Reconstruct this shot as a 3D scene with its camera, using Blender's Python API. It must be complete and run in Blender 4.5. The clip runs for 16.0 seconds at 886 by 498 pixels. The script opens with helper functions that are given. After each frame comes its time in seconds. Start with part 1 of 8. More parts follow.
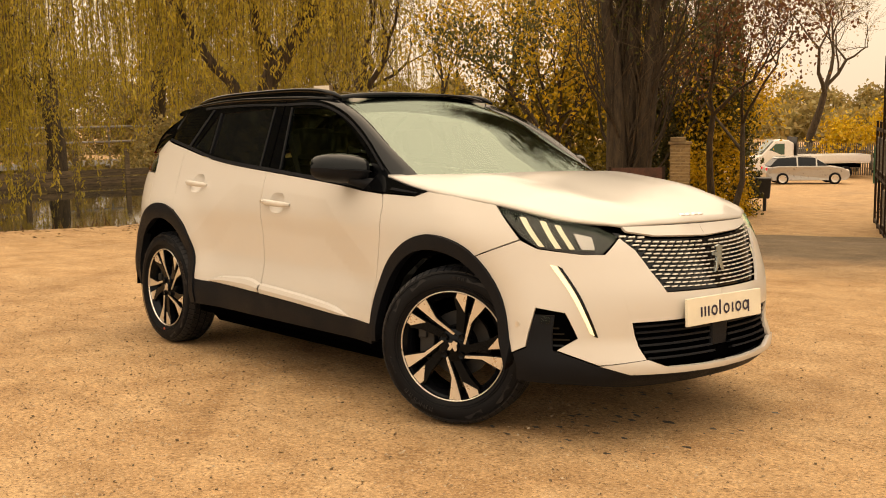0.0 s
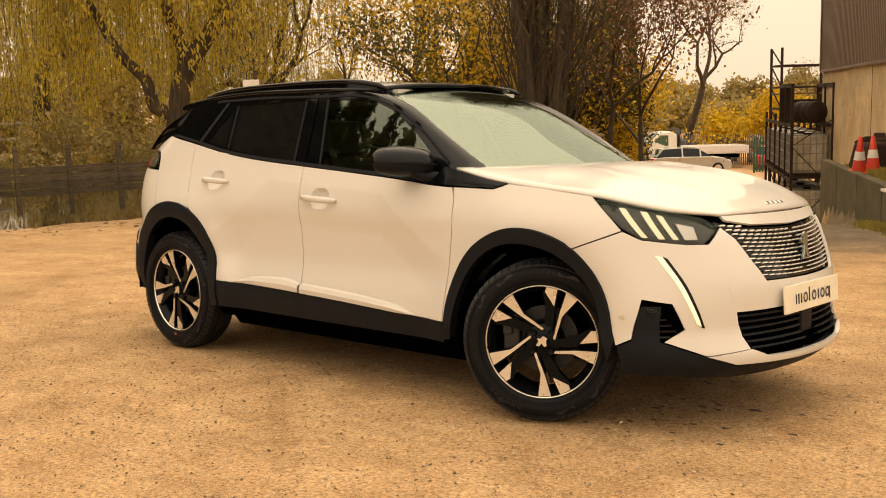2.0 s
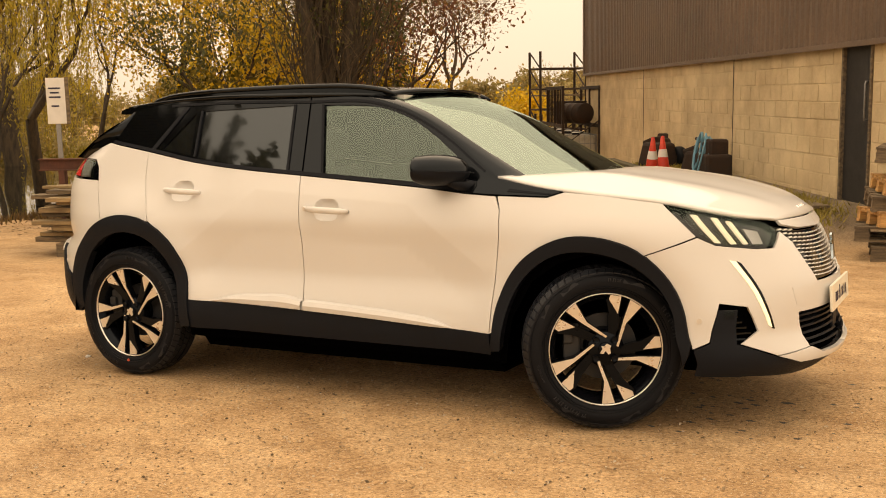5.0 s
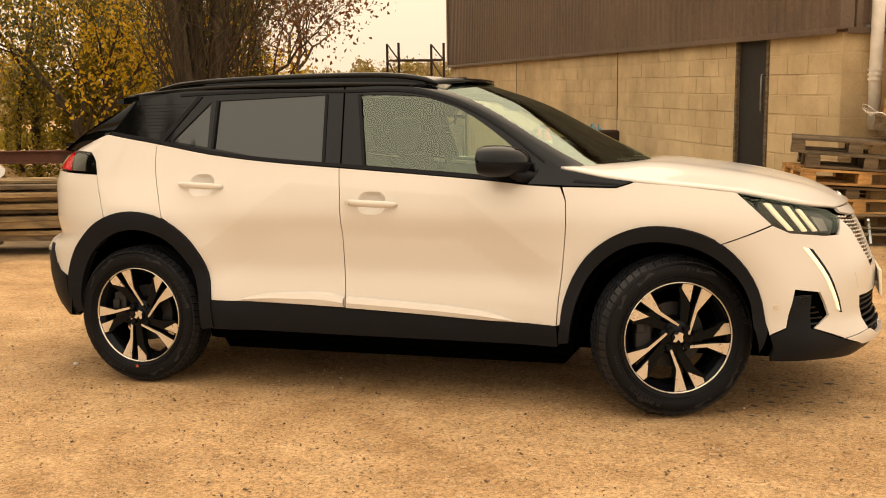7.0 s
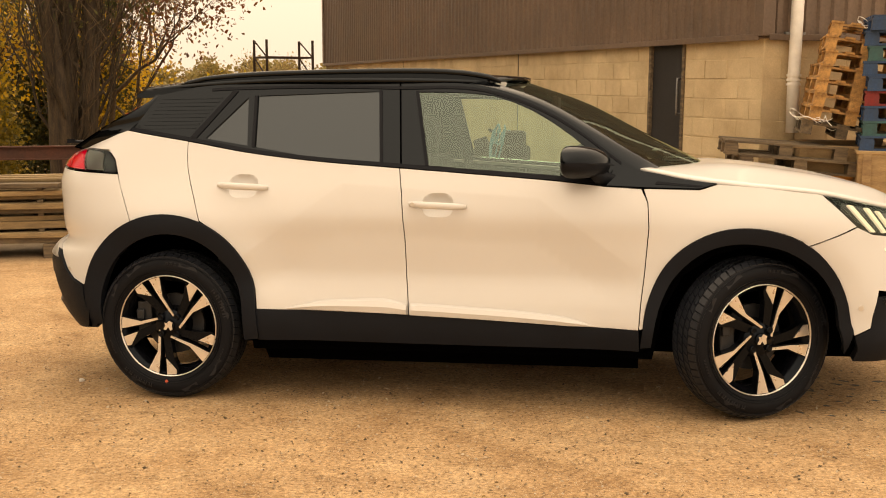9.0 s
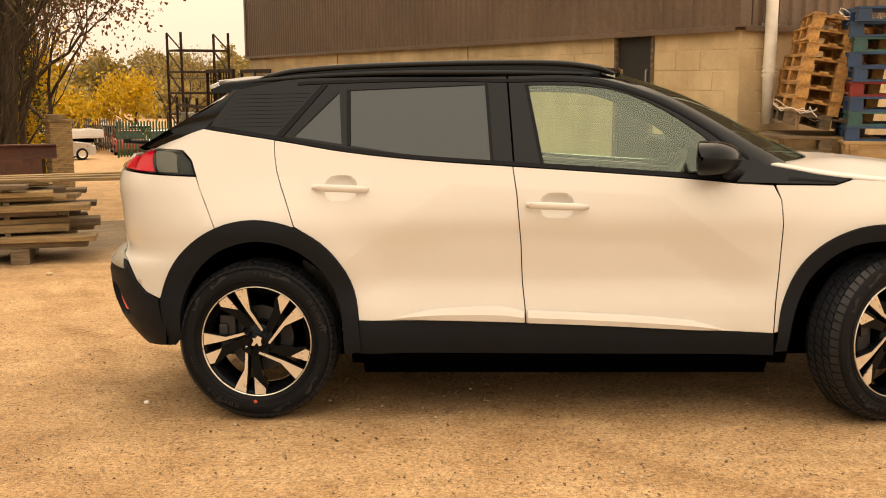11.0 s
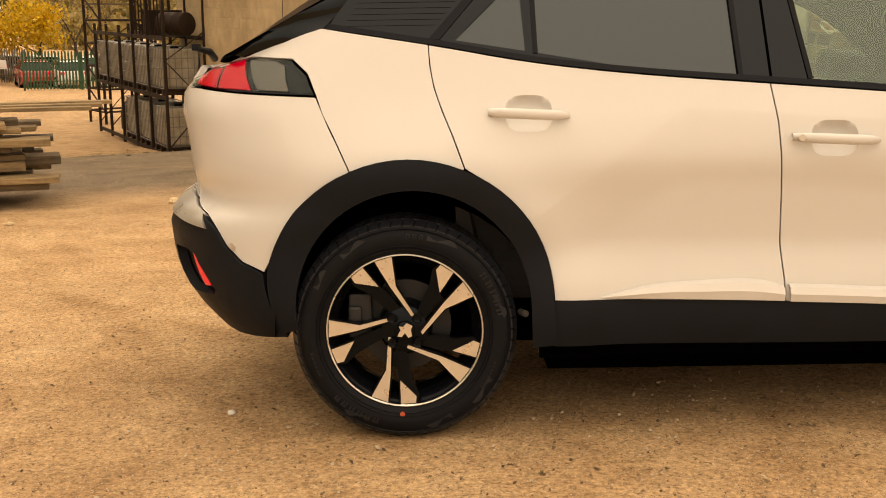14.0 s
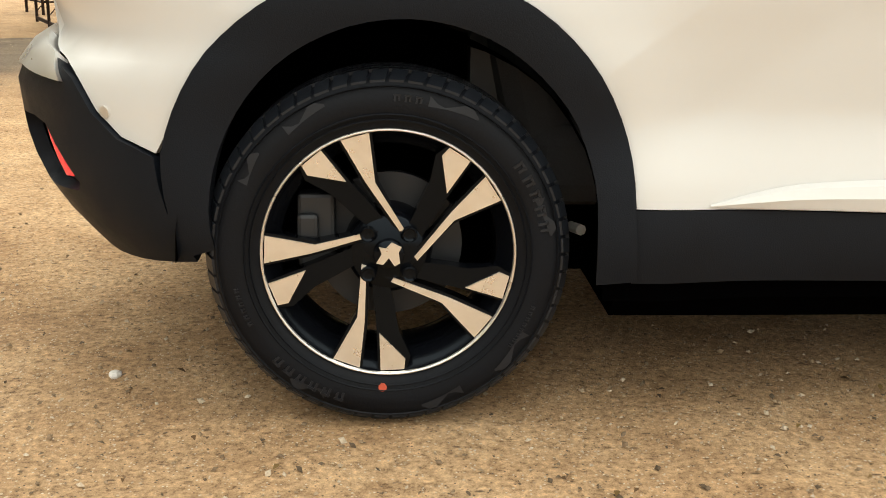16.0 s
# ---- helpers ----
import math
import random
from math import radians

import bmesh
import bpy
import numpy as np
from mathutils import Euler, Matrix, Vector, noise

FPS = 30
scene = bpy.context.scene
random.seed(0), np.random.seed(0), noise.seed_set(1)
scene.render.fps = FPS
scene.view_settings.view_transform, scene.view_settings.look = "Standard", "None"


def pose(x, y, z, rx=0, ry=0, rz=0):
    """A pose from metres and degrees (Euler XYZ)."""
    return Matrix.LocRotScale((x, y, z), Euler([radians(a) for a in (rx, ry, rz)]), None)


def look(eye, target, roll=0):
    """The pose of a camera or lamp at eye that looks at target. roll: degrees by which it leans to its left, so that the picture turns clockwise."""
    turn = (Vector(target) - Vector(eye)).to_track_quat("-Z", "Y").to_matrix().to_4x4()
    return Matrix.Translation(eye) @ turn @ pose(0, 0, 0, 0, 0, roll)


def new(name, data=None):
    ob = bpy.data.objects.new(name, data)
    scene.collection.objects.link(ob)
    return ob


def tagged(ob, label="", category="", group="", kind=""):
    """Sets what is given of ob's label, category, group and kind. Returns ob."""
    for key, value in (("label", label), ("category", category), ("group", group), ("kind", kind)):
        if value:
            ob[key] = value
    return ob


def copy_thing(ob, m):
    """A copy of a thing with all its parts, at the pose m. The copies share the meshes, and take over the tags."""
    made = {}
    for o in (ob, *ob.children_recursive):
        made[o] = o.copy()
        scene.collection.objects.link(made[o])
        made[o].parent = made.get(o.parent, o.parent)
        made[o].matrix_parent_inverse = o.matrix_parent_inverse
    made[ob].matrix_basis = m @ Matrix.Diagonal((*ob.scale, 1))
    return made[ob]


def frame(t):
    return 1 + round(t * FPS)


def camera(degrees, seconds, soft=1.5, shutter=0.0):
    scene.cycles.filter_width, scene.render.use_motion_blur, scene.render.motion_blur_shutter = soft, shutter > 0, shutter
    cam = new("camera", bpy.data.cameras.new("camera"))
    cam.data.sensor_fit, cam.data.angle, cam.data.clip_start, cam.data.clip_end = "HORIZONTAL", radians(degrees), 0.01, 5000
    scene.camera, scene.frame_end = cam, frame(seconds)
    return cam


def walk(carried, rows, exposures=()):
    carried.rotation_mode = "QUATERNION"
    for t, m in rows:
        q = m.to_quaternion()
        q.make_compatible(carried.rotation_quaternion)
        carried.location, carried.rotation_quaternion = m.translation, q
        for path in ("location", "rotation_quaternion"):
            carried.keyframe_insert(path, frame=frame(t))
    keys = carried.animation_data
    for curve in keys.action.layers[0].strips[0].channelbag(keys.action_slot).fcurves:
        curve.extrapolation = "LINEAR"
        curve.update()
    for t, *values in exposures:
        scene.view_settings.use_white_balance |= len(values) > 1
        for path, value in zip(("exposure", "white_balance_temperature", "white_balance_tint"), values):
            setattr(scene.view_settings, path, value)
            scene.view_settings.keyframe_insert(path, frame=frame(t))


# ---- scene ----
cam = camera(46.2, 16.0, 1.0)
METRES, EYE, TILT, LEAN, TURN = 8.070, 1.146, 0.0, 0.0, 49.05
# the yard slopes down by 2.5 degrees towards FALL; SLOPE turns the car's upright into the yard's normal
FALL = Vector((-math.sin(radians(28)), math.cos(radians(28)), 0))
SLOPE = Matrix.Rotation(radians(2.5), 4, Vector((0, 0, 1)).cross(FALL))
ROWS = [
    (0.0, 0.0, 0.0, 0.0, -0.02, -5.3, 0.18),
    (0.5, -0.0219, 0.0066, -0.0, -1.28, -5.37, 0.42),
    (1.0, -0.0481, 0.0089, -0.0001, -2.68, -5.45, 0.66),
    (1.5, -0.0797, 0.0112, -0.0005, -4.52, -5.54, 0.77),
    (2.0, -0.1048, 0.0217, -0.0007, -6.73, -5.64, 0.85),
    (2.5, -0.1288, 0.0309, 0.0012, -9.33, -5.72, 0.91),
    (3.0, -0.1626, 0.0369, 0.0019, -11.99, -5.69, 0.97),
    (3.5, -0.1885, 0.0461, 0.0024, -14.53, -5.66, 0.98),
    (6.0, -0.3145, 0.1042, 0.0088, -25.85, -6.38, 1.2),
    (6.5, -0.3433, 0.1214, 0.0089, -28.3, -6.59, 1.22),
    (7.0, -0.3641, 0.1404, 0.0087, -30.39, -6.57, 1.21),
    (7.5, -0.3836, 0.158, 0.0096, -32.72, -6.61, 1.06),
    (8.0, -0.4102, 0.179, 0.0095, -35.14, -6.64, 0.79),
    (10.5, -0.5011, 0.3006, 0.0124, -43.22, -6.98, 0.98),
    (11.0, -0.5118, 0.3307, 0.0134, -44.61, -7.2, 1.1),
    (11.5, -0.5244, 0.3635, 0.0156, -45.73, -7.37, 1.12),
    (12.0, -0.5256, 0.3944, 0.0141, -46.73, -7.48, 1.1),
    (12.5, -0.5228, 0.4259, 0.0125, -47.56, -7.98, 1.06),
    (13.0, -0.5194, 0.4621, 0.0101, -48.14, -8.68, 0.98),
    (13.5, -0.5055, 0.4945, 0.0059, -48.77, -9.63, 0.91),
    (14.0, -0.4825, 0.5256, 0.0014, -49.54, -10.82, 0.78),
    (14.5, -0.4582, 0.5551, -0.0067, -50.38, -12.24, 0.51),
    (15.0, -0.4331, 0.5804, -0.0138, -51.06, -13.53, 0.22),
    (15.5, -0.4058, 0.6043, -0.0227, -51.36, -14.95, -0.18),
    (16.0, -0.3807, 0.6293, -0.0345, -51.76, -15.82, -0.75),
]
walk(cam, [(t, SLOPE @ pose(4.535, -3.62, EYE, TILT, LEAN, TURN) @ pose(METRES * x, METRES * y, METRES * z, 90 + pitch, roll, yaw)) for t, x, y, z, yaw, pitch, roll in ROWS],
     [(0.0, 0.14, 11900, 16), (3.5, 0.19, 11700, 16), (8.0, 0.26, 11400, 16), (11.0, 0.32, 11300, 16), (15.0, 0.20, 11500, 16), (15.4, 0.26, 9200, 10), (15.7, 0.52, 7700, 4), (16.0, 0.60, 7250, 2)])

# ---- world and sun: a bright overcast sky ----
world = bpy.data.worlds.new("overcast")
scene.world = world
world.use_nodes = True
wt = world.node_tree
wbg = wt.nodes["Background"]
sky = wt.nodes.new("ShaderNodeTexSky")
sky.sky_type, sky.sun_disc = "NISHITA", False
sky.sun_elevation, sky.sun_rotation = radians(62), radians(347)
sky.dust_density, sky.air_density = 1.0, 1.0
grey = wt.nodes.new("ShaderNodeHueSaturation")
grey.inputs["Saturation"].default_value = 0.12
# an overcast dome, near three times brighter overhead than at the horizon
dome = wt.nodes.new("ShaderNodeTexCoord")
height = wt.nodes.new("ShaderNodeSeparateXYZ")
wt.links.new(dome.outputs["Generated"], height.inputs[0])
veil = wt.nodes.new("ShaderNodeMix")
veil.data_type = "RGBA"
veil.inputs[6].default_value = (6.9, 6.9, 7.1, 1)
veil.inputs[7].default_value = (18.0, 18.0, 18.6, 1)
wt.links.new(height.outputs[2], veil.inputs[0])
cloud = wt.nodes.new("ShaderNodeMix")
cloud.data_type = "RGBA"
cloud.inputs[0].default_value = 0.93
wt.links.new(sky.outputs[0], grey.inputs["Color"])
wt.links.new(grey.outputs[0], cloud.inputs[6])
wt.links.new(veil.outputs[2], cloud.inputs[7])
wt.links.new(cloud.outputs[2], wbg.inputs["Color"])
wbg.inputs["Strength"].default_value = 0.107
sun = new("sun", bpy.data.lights.new("sun", "SUN"))
sun.data.energy, sun.data.angle, sun.data.color = 0.5, radians(60), (1.0, 0.97, 0.92)
sun.matrix_world = look((0, 0, 30), (2, -9, 12.5))


# ---- materials ----
def nodes_of(name):
    m = bpy.data.materials.new(name)
    m.use_nodes = True
    t = m.node_tree
    return m, t, t.nodes["Principled BSDF"]


def noise_node(t, scale, detail=4.0, rough=0.6, coords="Object", stretch=None):
    tc = t.nodes.new("ShaderNodeTexCoord") if coords != "Position" else t.nodes.new("ShaderNodeNewGeometry")
    n = t.nodes.new("ShaderNodeTexNoise")
    n.inputs["Scale"].default_value, n.inputs["Detail"].default_value, n.inputs["Roughness"].default_value = scale, detail, rough
    if stretch:
        mp = t.nodes.new("ShaderNodeMapping")
        mp.inputs["Scale"].default_value = stretch
        t.links.new(tc.outputs[coords], mp.inputs["Vector"])
        t.links.new(mp.outputs[0], n.inputs["Vector"])
    else:
        t.links.new(tc.outputs[coords], n.inputs["Vector"])
    return n


def ramp(t, source, stops):
    r = t.nodes.new("ShaderNodeValToRGB")
    while len(r.color_ramp.elements) < len(stops):
        r.color_ramp.elements.new(0.5)
    for e, (p, c) in zip(r.color_ramp.elements, stops):
        e.position, e.color = p, (*c, 1) if len(c) == 3 else c
    t.links.new(source, r.inputs[0])
    return r


def mixed(t, fac, a, b, mode="MIX"):
    m = t.nodes.new("ShaderNodeMix")
    m.data_type, m.blend_type = "RGBA", mode
    for s, v in ((0, fac), (6, a), (7, b)):
        if isinstance(v, (int, float)):
            m.inputs[s].default_value = v
        elif isinstance(v, tuple):
            m.inputs[s].default_value = (*v, 1)
        else:
            t.links.new(v, m.inputs[s])
    return m.outputs[2]


def bumped(t, p, height, strength, distance=0.01):
    b = t.nodes.new("ShaderNodeBump")
    b.inputs["Strength"].default_value, b.inputs["Distance"].default_value = strength, distance
    t.links.new(height, b.inputs["Height"])
    t.links.new(b.outputs[0], p.inputs["Normal"])


def shade(c, k):
    return tuple(min(1, v * k) for v in c)


def stuff_mat(name, color, rough=0.6, metal=0.0, fine=60.0, coarse=3.0, vary=0.25, bump=0.15, other=None, per_piece=0.0, stretch=None, coords="Object", gloss=0.5):
    """A worn surface: fine grain and coarse stains, with relief."""
    m, t, p = nodes_of(name)
    a = noise_node(t, fine, 3, 0.6, coords, stretch)
    b = noise_node(t, coarse, 5, 0.65, coords, stretch)
    low = ramp(t, b.outputs[0], [(0.32, other or shade(color, 1 - vary)), (0.62, color), (0.8, shade(color, 1 + 0.5 * vary))])
    grain = ramp(t, a.outputs[0], [(0.3, (1 - vary,) * 3), (0.7, (1.0,) * 3)])
    col = mixed(t, 0.8, low.outputs[0], grain.outputs[0], "MULTIPLY")
    if per_piece:
        oi = t.nodes.new("ShaderNodeObjectInfo")
        tone = ramp(t, oi.outputs["Random"], [(0.0, (1 - per_piece,) * 3), (1.0, (1 + 0 * per_piece,) * 3)])
        col = mixed(t, 1.0, col, tone.outputs[0], "MULTIPLY")
    t.links.new(col, p.inputs["Base Color"])
    rr = ramp(t, b.outputs[0], [(0.3, (max(0.02, rough - 0.12),) * 3), (0.7, (min(1, rough + 0.1),) * 3)])
    t.links.new(rr.outputs[0], p.inputs["Roughness"])
    p.inputs["Metallic"].default_value, p.inputs["Specular IOR Level"].default_value = metal, gloss
    if bump:
        bumped(t, p, a.outputs[0], bump, 0.01)
    return m


def plain_mat(name, color, rough=0.4, metal=0.0, coat=0.0, vary=0.06, scale=8.0, emit=0.0, bump=0.0, gloss=0.5, tint=(1.0, 1.0, 1.0)):
    m, t, p = nodes_of(name)
    p.inputs["Specular Tint"].default_value = (*tint, 1)
    n = noise_node(t, scale, 4)
    r = ramp(t, n.outputs[0], [(0.3, shade(color, 1 - vary)), (0.7, shade(color, 1 + vary))])
    t.links.new(r.outputs[0], p.inputs["Base Color"])
    rr = ramp(t, n.outputs[0], [(0.25, (max(0.0, rough - 0.05),) * 3), (0.75, (min(1, rough + 0.05),) * 3)])
    t.links.new(rr.outputs[0], p.inputs["Roughness"])
    p.inputs["Metallic"].default_value, p.inputs["Specular IOR Level"].default_value = metal, gloss
    p.inputs["Coat Weight"].default_value, p.inputs["Coat Roughness"].default_value = coat, 0.03
    if emit:
        p.inputs["Emission Color"].default_value, p.inputs["Emission Strength"].default_value = (*color, 1), emit
    if bump:
        f = noise_node(t, scale * 30, 2)
        bumped(t, p, f.outputs[0], bump, 0.002)
    return m


def glass_mat(name, tint, clear, ior=1.62):
    """A thin pane: a tinted see-through share and a sharp reflection that grows towards grazing."""
    m, t, p = nodes_of(name)
    out = t.nodes["Material Output"]
    tr, gl, mx, fr = (t.nodes.new("ShaderNode" + k) for k in ("BsdfTransparent", "BsdfGlossy", "MixShader", "Fresnel"))
    tr.inputs[0].default_value = (*shade(tint, clear), 1)
    gl.inputs["Roughness"].default_value = 0.015
    gl.inputs["Color"].default_value = (0.74, 0.93, 0.84, 1)
    fr.inputs["IOR"].default_value = ior
    t.links.new(fr.outputs[0], mx.inputs[0])
    t.links.new(tr.outputs[0], mx.inputs[1])
    t.links.new(gl.outputs[0], mx.inputs[2])
    t.links.new(mx.outputs[0], out.inputs["Surface"])
    return m


def leaf_mat(name, colors, rough=0.6):
    m, t, p = nodes_of(name)
    g = t.nodes.new("ShaderNodeNewGeometry")
    r = ramp(t, g.outputs["Random Per Island"], [(i / max(1, len(colors) - 1), c) for i, c in enumerate(colors)])
    n = noise_node(t, 0.6, 3)
    tone = ramp(t, n.outputs[0], [(0.3, (0.6,) * 3), (0.7, (1.0,) * 3)])
    col = mixed(t, 1.0, r.outputs[0], tone.outputs[0], "MULTIPLY")
    t.links.new(col, p.inputs["Base Color"])
    p.inputs["Roughness"].default_value = rough
    tl = t.nodes.new("ShaderNodeBsdfTranslucent")
    t.links.new(col, tl.inputs[0])
    mx = t.nodes.new("ShaderNodeMixShader")
    mx.inputs[0].default_value = 0.35
    t.links.new(p.outputs[0], mx.inputs[1])
    t.links.new(tl.outputs[0], mx.inputs[2])
    t.links.new(mx.outputs[0], t.nodes["Material Output"].inputs["Surface"])
    return m


def ground_mat():
    """Compacted sandy hoggin with grit, damp patches, tyre tracks and worn grey tarmac towards the gate."""
    m, t, p = nodes_of("dirt")
    big = noise_node(t, 0.35, 6, 0.6)
    mid = noise_node(t, 2.2, 6, 0.65)
    fine = noise_node(t, 60, 6, 0.82)
    grit = t.nodes.new("ShaderNodeTexVoronoi")
    grit.inputs["Scale"].default_value = 95
    tc = t.nodes.new("ShaderNodeTexCoord")
    t.links.new(tc.outputs["Object"], grit.inputs["Vector"])
    base = ramp(t, mid.outputs[0], [(0.33, (0.37, 0.226, 0.118)), (0.46, (0.46, 0.296, 0.163)), (0.58, (0.51, 0.340, 0.194)), (0.72, (0.56, 0.388, 0.234))])
    damp = ramp(t, big.outputs[0], [(0.30, (0.72, 0.68, 0.63)), (0.50, (1, 1, 1))])
    col = mixed(t, 0.9, base.outputs[0], damp.outputs[0], "MULTIPLY")
    ruts = noise_node(t, 1.6, 5, 0.7, "Object", (0.35, 2.6, 1))
    rut = ramp(t, ruts.outputs[0], [(0.36, (0.74, 0.71, 0.68)), (0.5, (1.0, 1.0, 1.0)), (0.68, (1.12, 1.12, 1.11))])
    col = mixed(t, 0.45, col, rut.outputs[0], "MULTIPLY")
    lump = noise_node(t, 13, 4, 0.7)
    lumps = ramp(t, lump.outputs[0], [(0.30, (0.62, 0.57, 0.52)), (0.42, (0.96, 0.95, 0.94)), (0.66, (1.06, 1.06, 1.06))])
    col = mixed(t, 0.75, col, lumps.outputs[0], "MULTIPLY")
    gr = ramp(t, fine.outputs[0], [(0.33, (0.20, 0.16, 0.13)), (0.43, (0.74, 0.71, 0.68)), (0.52, (1.02, 1.02, 1.02)), (0.66, (1.55, 1.53, 1.50))])
    col = mixed(t, 1.0, col, gr.outputs[0], "MULTIPLY")
    stones = ramp(t, grit.outputs["Distance"], [(0.0, (1, 1, 1)), (0.24, (0.9, 0.9, 0.9)), (0.30, (0, 0, 0))])
    pick = ramp(t, grit.outputs["Color"], [(0.74, (0, 0, 0)), (0.77, (1, 1, 1))])
    spot = mixed(t, 1.0, stones.outputs[0], pick.outputs[0], "MULTIPLY")
    col = mixed(t, spot, col, (0.60, 0.48, 0.34))
    grit2 = t.nodes.new("ShaderNodeTexVoronoi")
    grit2.inputs["Scale"].default_value = 150
    t.links.new(tc.outputs["Object"], grit2.inputs["Vector"])
    s2 = ramp(t, grit2.outputs["Distance"], [(0.26, (1, 1, 1)), (0.34, (0, 0, 0))])
    p2 = ramp(t, grit2.outputs["Color"], [(0.20, (1, 1, 1)), (0.24, (0, 0, 0)), (0.76, (0, 0, 0)), (0.80, (1, 1, 1))])
    tone2 = ramp(t, grit2.outputs["Color"], [(0.45, (0.13, 0.09, 0.06)), (0.55, (0.62, 0.53, 0.41))])
    col = mixed(t, mixed(t, 1.0, s2.outputs[0], p2.outputs[0], "MULTIPLY"), col, tone2.outputs[0])
    # tarmac: a band across the yard, edges broken by noise
    sep = t.nodes.new("ShaderNodeSeparateXYZ")
    t.links.new(tc.outputs["Object"], sep.inputs[0])
    def line(ax, ay, c):
        mx_, my_, ad, ad2 = (t.nodes.new("ShaderNodeMath") for _ in range(4))
        mx_.operation = my_.operation = "MULTIPLY"
        mx_.inputs[1].default_value, my_.inputs[1].default_value, ad2.inputs[1].default_value = ax, ay, c
        t.links.new(sep.outputs[0], mx_.inputs[0])
        t.links.new(sep.outputs[1], my_.inputs[0])
        t.links.new(mx_.outputs[0], ad.inputs[0])
        t.links.new(my_.outputs[0], ad.inputs[1])
        t.links.new(ad.outputs[0], ad2.inputs[0])
        return ad2.outputs[0]
    def maths(op, a, b=0.0, c=0.0):
        k = t.nodes.new("ShaderNodeMath")
        k.operation = op
        for i, v in enumerate((a, b, c)):
            if isinstance(v, float):
                k.inputs[i].default_value = v
            else:
                t.links.new(v, k.inputs[i])
        return k.outputs[0]
    # dark scraps of bark and gravel, thicker in drifts
    bits = t.nodes.new("ShaderNodeTexVoronoi")
    bits.inputs["Scale"].default_value = 34
    bend = t.nodes.new("ShaderNodeMapping")
    bend.inputs["Scale"].default_value = (0.6, 1.5, 1)
    bend.inputs["Rotation"].default_value = (0, 0, 0.5)
    t.links.new(tc.outputs["Object"], bend.inputs["Vector"])
    t.links.new(bend.outputs[0], bits.inputs["Vector"])
    blot = ramp(t, bits.outputs["Distance"], [(0.12, (1, 1, 1)), (0.22, (0, 0, 0))])
    drift = ramp(t, noise_node(t, 1.1, 4, 0.6).outputs[0], [(0.42, (0, 0, 0)), (0.62, (0.5, 0.5, 0.5))])
    chosen = maths("LESS_THAN", bits.outputs["Color"], maths("MULTIPLY_ADD", drift.outputs[0], 0.7, 0.07))
    col = mixed(t, maths("MULTIPLY", maths("MULTIPLY", blot.outputs[0], chosen), 0.8), col, (0.085, 0.05, 0.028))
    # tyre tracks pressed into the dirt
    for nx, ny, c, wide in ((0.84, 0.54, 1.876, 0.10), (0.84, 0.54, 1.60, 0.05), (0.78, 0.63, -0.409, 0.10), (0.60, 0.80, 0.894, 0.07), (0.66, 0.75, 3.05, 0.11)):
        off = maths("ABSOLUTE", maths("MULTIPLY_ADD", mid.outputs[0], 0.10, line(nx, ny, c - 0.05)))
        rim = t.nodes.new("ShaderNodeMapRange")
        rim.inputs["From Min"].default_value, rim.inputs["From Max"].default_value = wide, wide * 0.6
        t.links.new(off, rim.inputs["Value"])
        lug = maths("MULTIPLY_ADD", maths("SINE", maths("MULTIPLY", line(-ny, nx, 0.0), 130.0)), 0.35, 0.65)
        worn_off = ramp(t, noise_node(t, 1.7, 5, 0.7).outputs[0], [(0.42, (0, 0, 0)), (0.6, (1, 1, 1))])
        col = mixed(t, maths("MULTIPLY", maths("MULTIPLY", rim.outputs[0], lug), maths("MULTIPLY", worn_off.outputs[0], 0.62)), col, (0.66, 0.60, 0.54), "MULTIPLY")
    along = line(-0.4226, 0.9063, 0.0)
    wob = t.nodes.new("ShaderNodeMath")
    wob.operation = "MULTIPLY_ADD"
    wob.inputs[1].default_value = 6.0
    t.links.new(big.outputs[0], wob.inputs[0])
    t.links.new(along, wob.inputs[2])
    mr = t.nodes.new("ShaderNodeMapRange")
    mr.inputs["From Min"].default_value, mr.inputs["From Max"].default_value = 8.0, 9.6
    t.links.new(wob.outputs[0], mr.inputs["Value"])
    mr2 = t.nodes.new("ShaderNodeMapRange")
    mr2.inputs["From Min"].default_value, mr2.inputs["From Max"].default_value = 19.0, 17.0
    t.links.new(wob.outputs[0], mr2.inputs["Value"])
    both = t.nodes.new("ShaderNodeMath")
    both.operation = "MULTIPLY"
    t.links.new(mr.outputs[0], both.inputs[0])
    t.links.new(mr2.outputs[0], both.inputs[1])
    side = t.nodes.new("ShaderNodeMapRange")
    side.inputs["From Min"].default_value, side.inputs["From Max"].default_value = -6.0, -4.0
    t.links.new(line(0.9063, 0.4226, 0.0), side.inputs["Value"])
    tar = t.nodes.new("ShaderNodeMath")
    tar.operation = "MULTIPLY"
    t.links.new(both.outputs[0], tar.inputs[0])
    t.links.new(side.outputs[0], tar.inputs[1])
    worn = ramp(t, mid.outputs[0], [(0.3, (0.115, 0.088, 0.062)), (0.6, (0.20, 0.152, 0.105)), (0.75, (0.30, 0.225, 0.15))])
    worn2 = mixed(t, 1.0, worn.outputs[0], gr.outputs[0], "MULTIPLY")
    col = mixed(t, tar.outputs[0], col, worn2)
    t.links.new(col, p.inputs["Base Color"])
    p.inputs["Specular IOR Level"].default_value = 0.3
    rr = ramp(t, big.outputs[0], [(0.34, (0.72,) * 3), (0.52, (0.93,) * 3)])
    t.links.new(rr.outputs[0], p.inputs["Roughness"])
    h = mixed(t, 0.35, fine.outputs[0], mid.outputs[0])
    h2 = mixed(t, 0.5, h, spot, "ADD")
    bumped(t, p, h2, 0.8, 0.014)
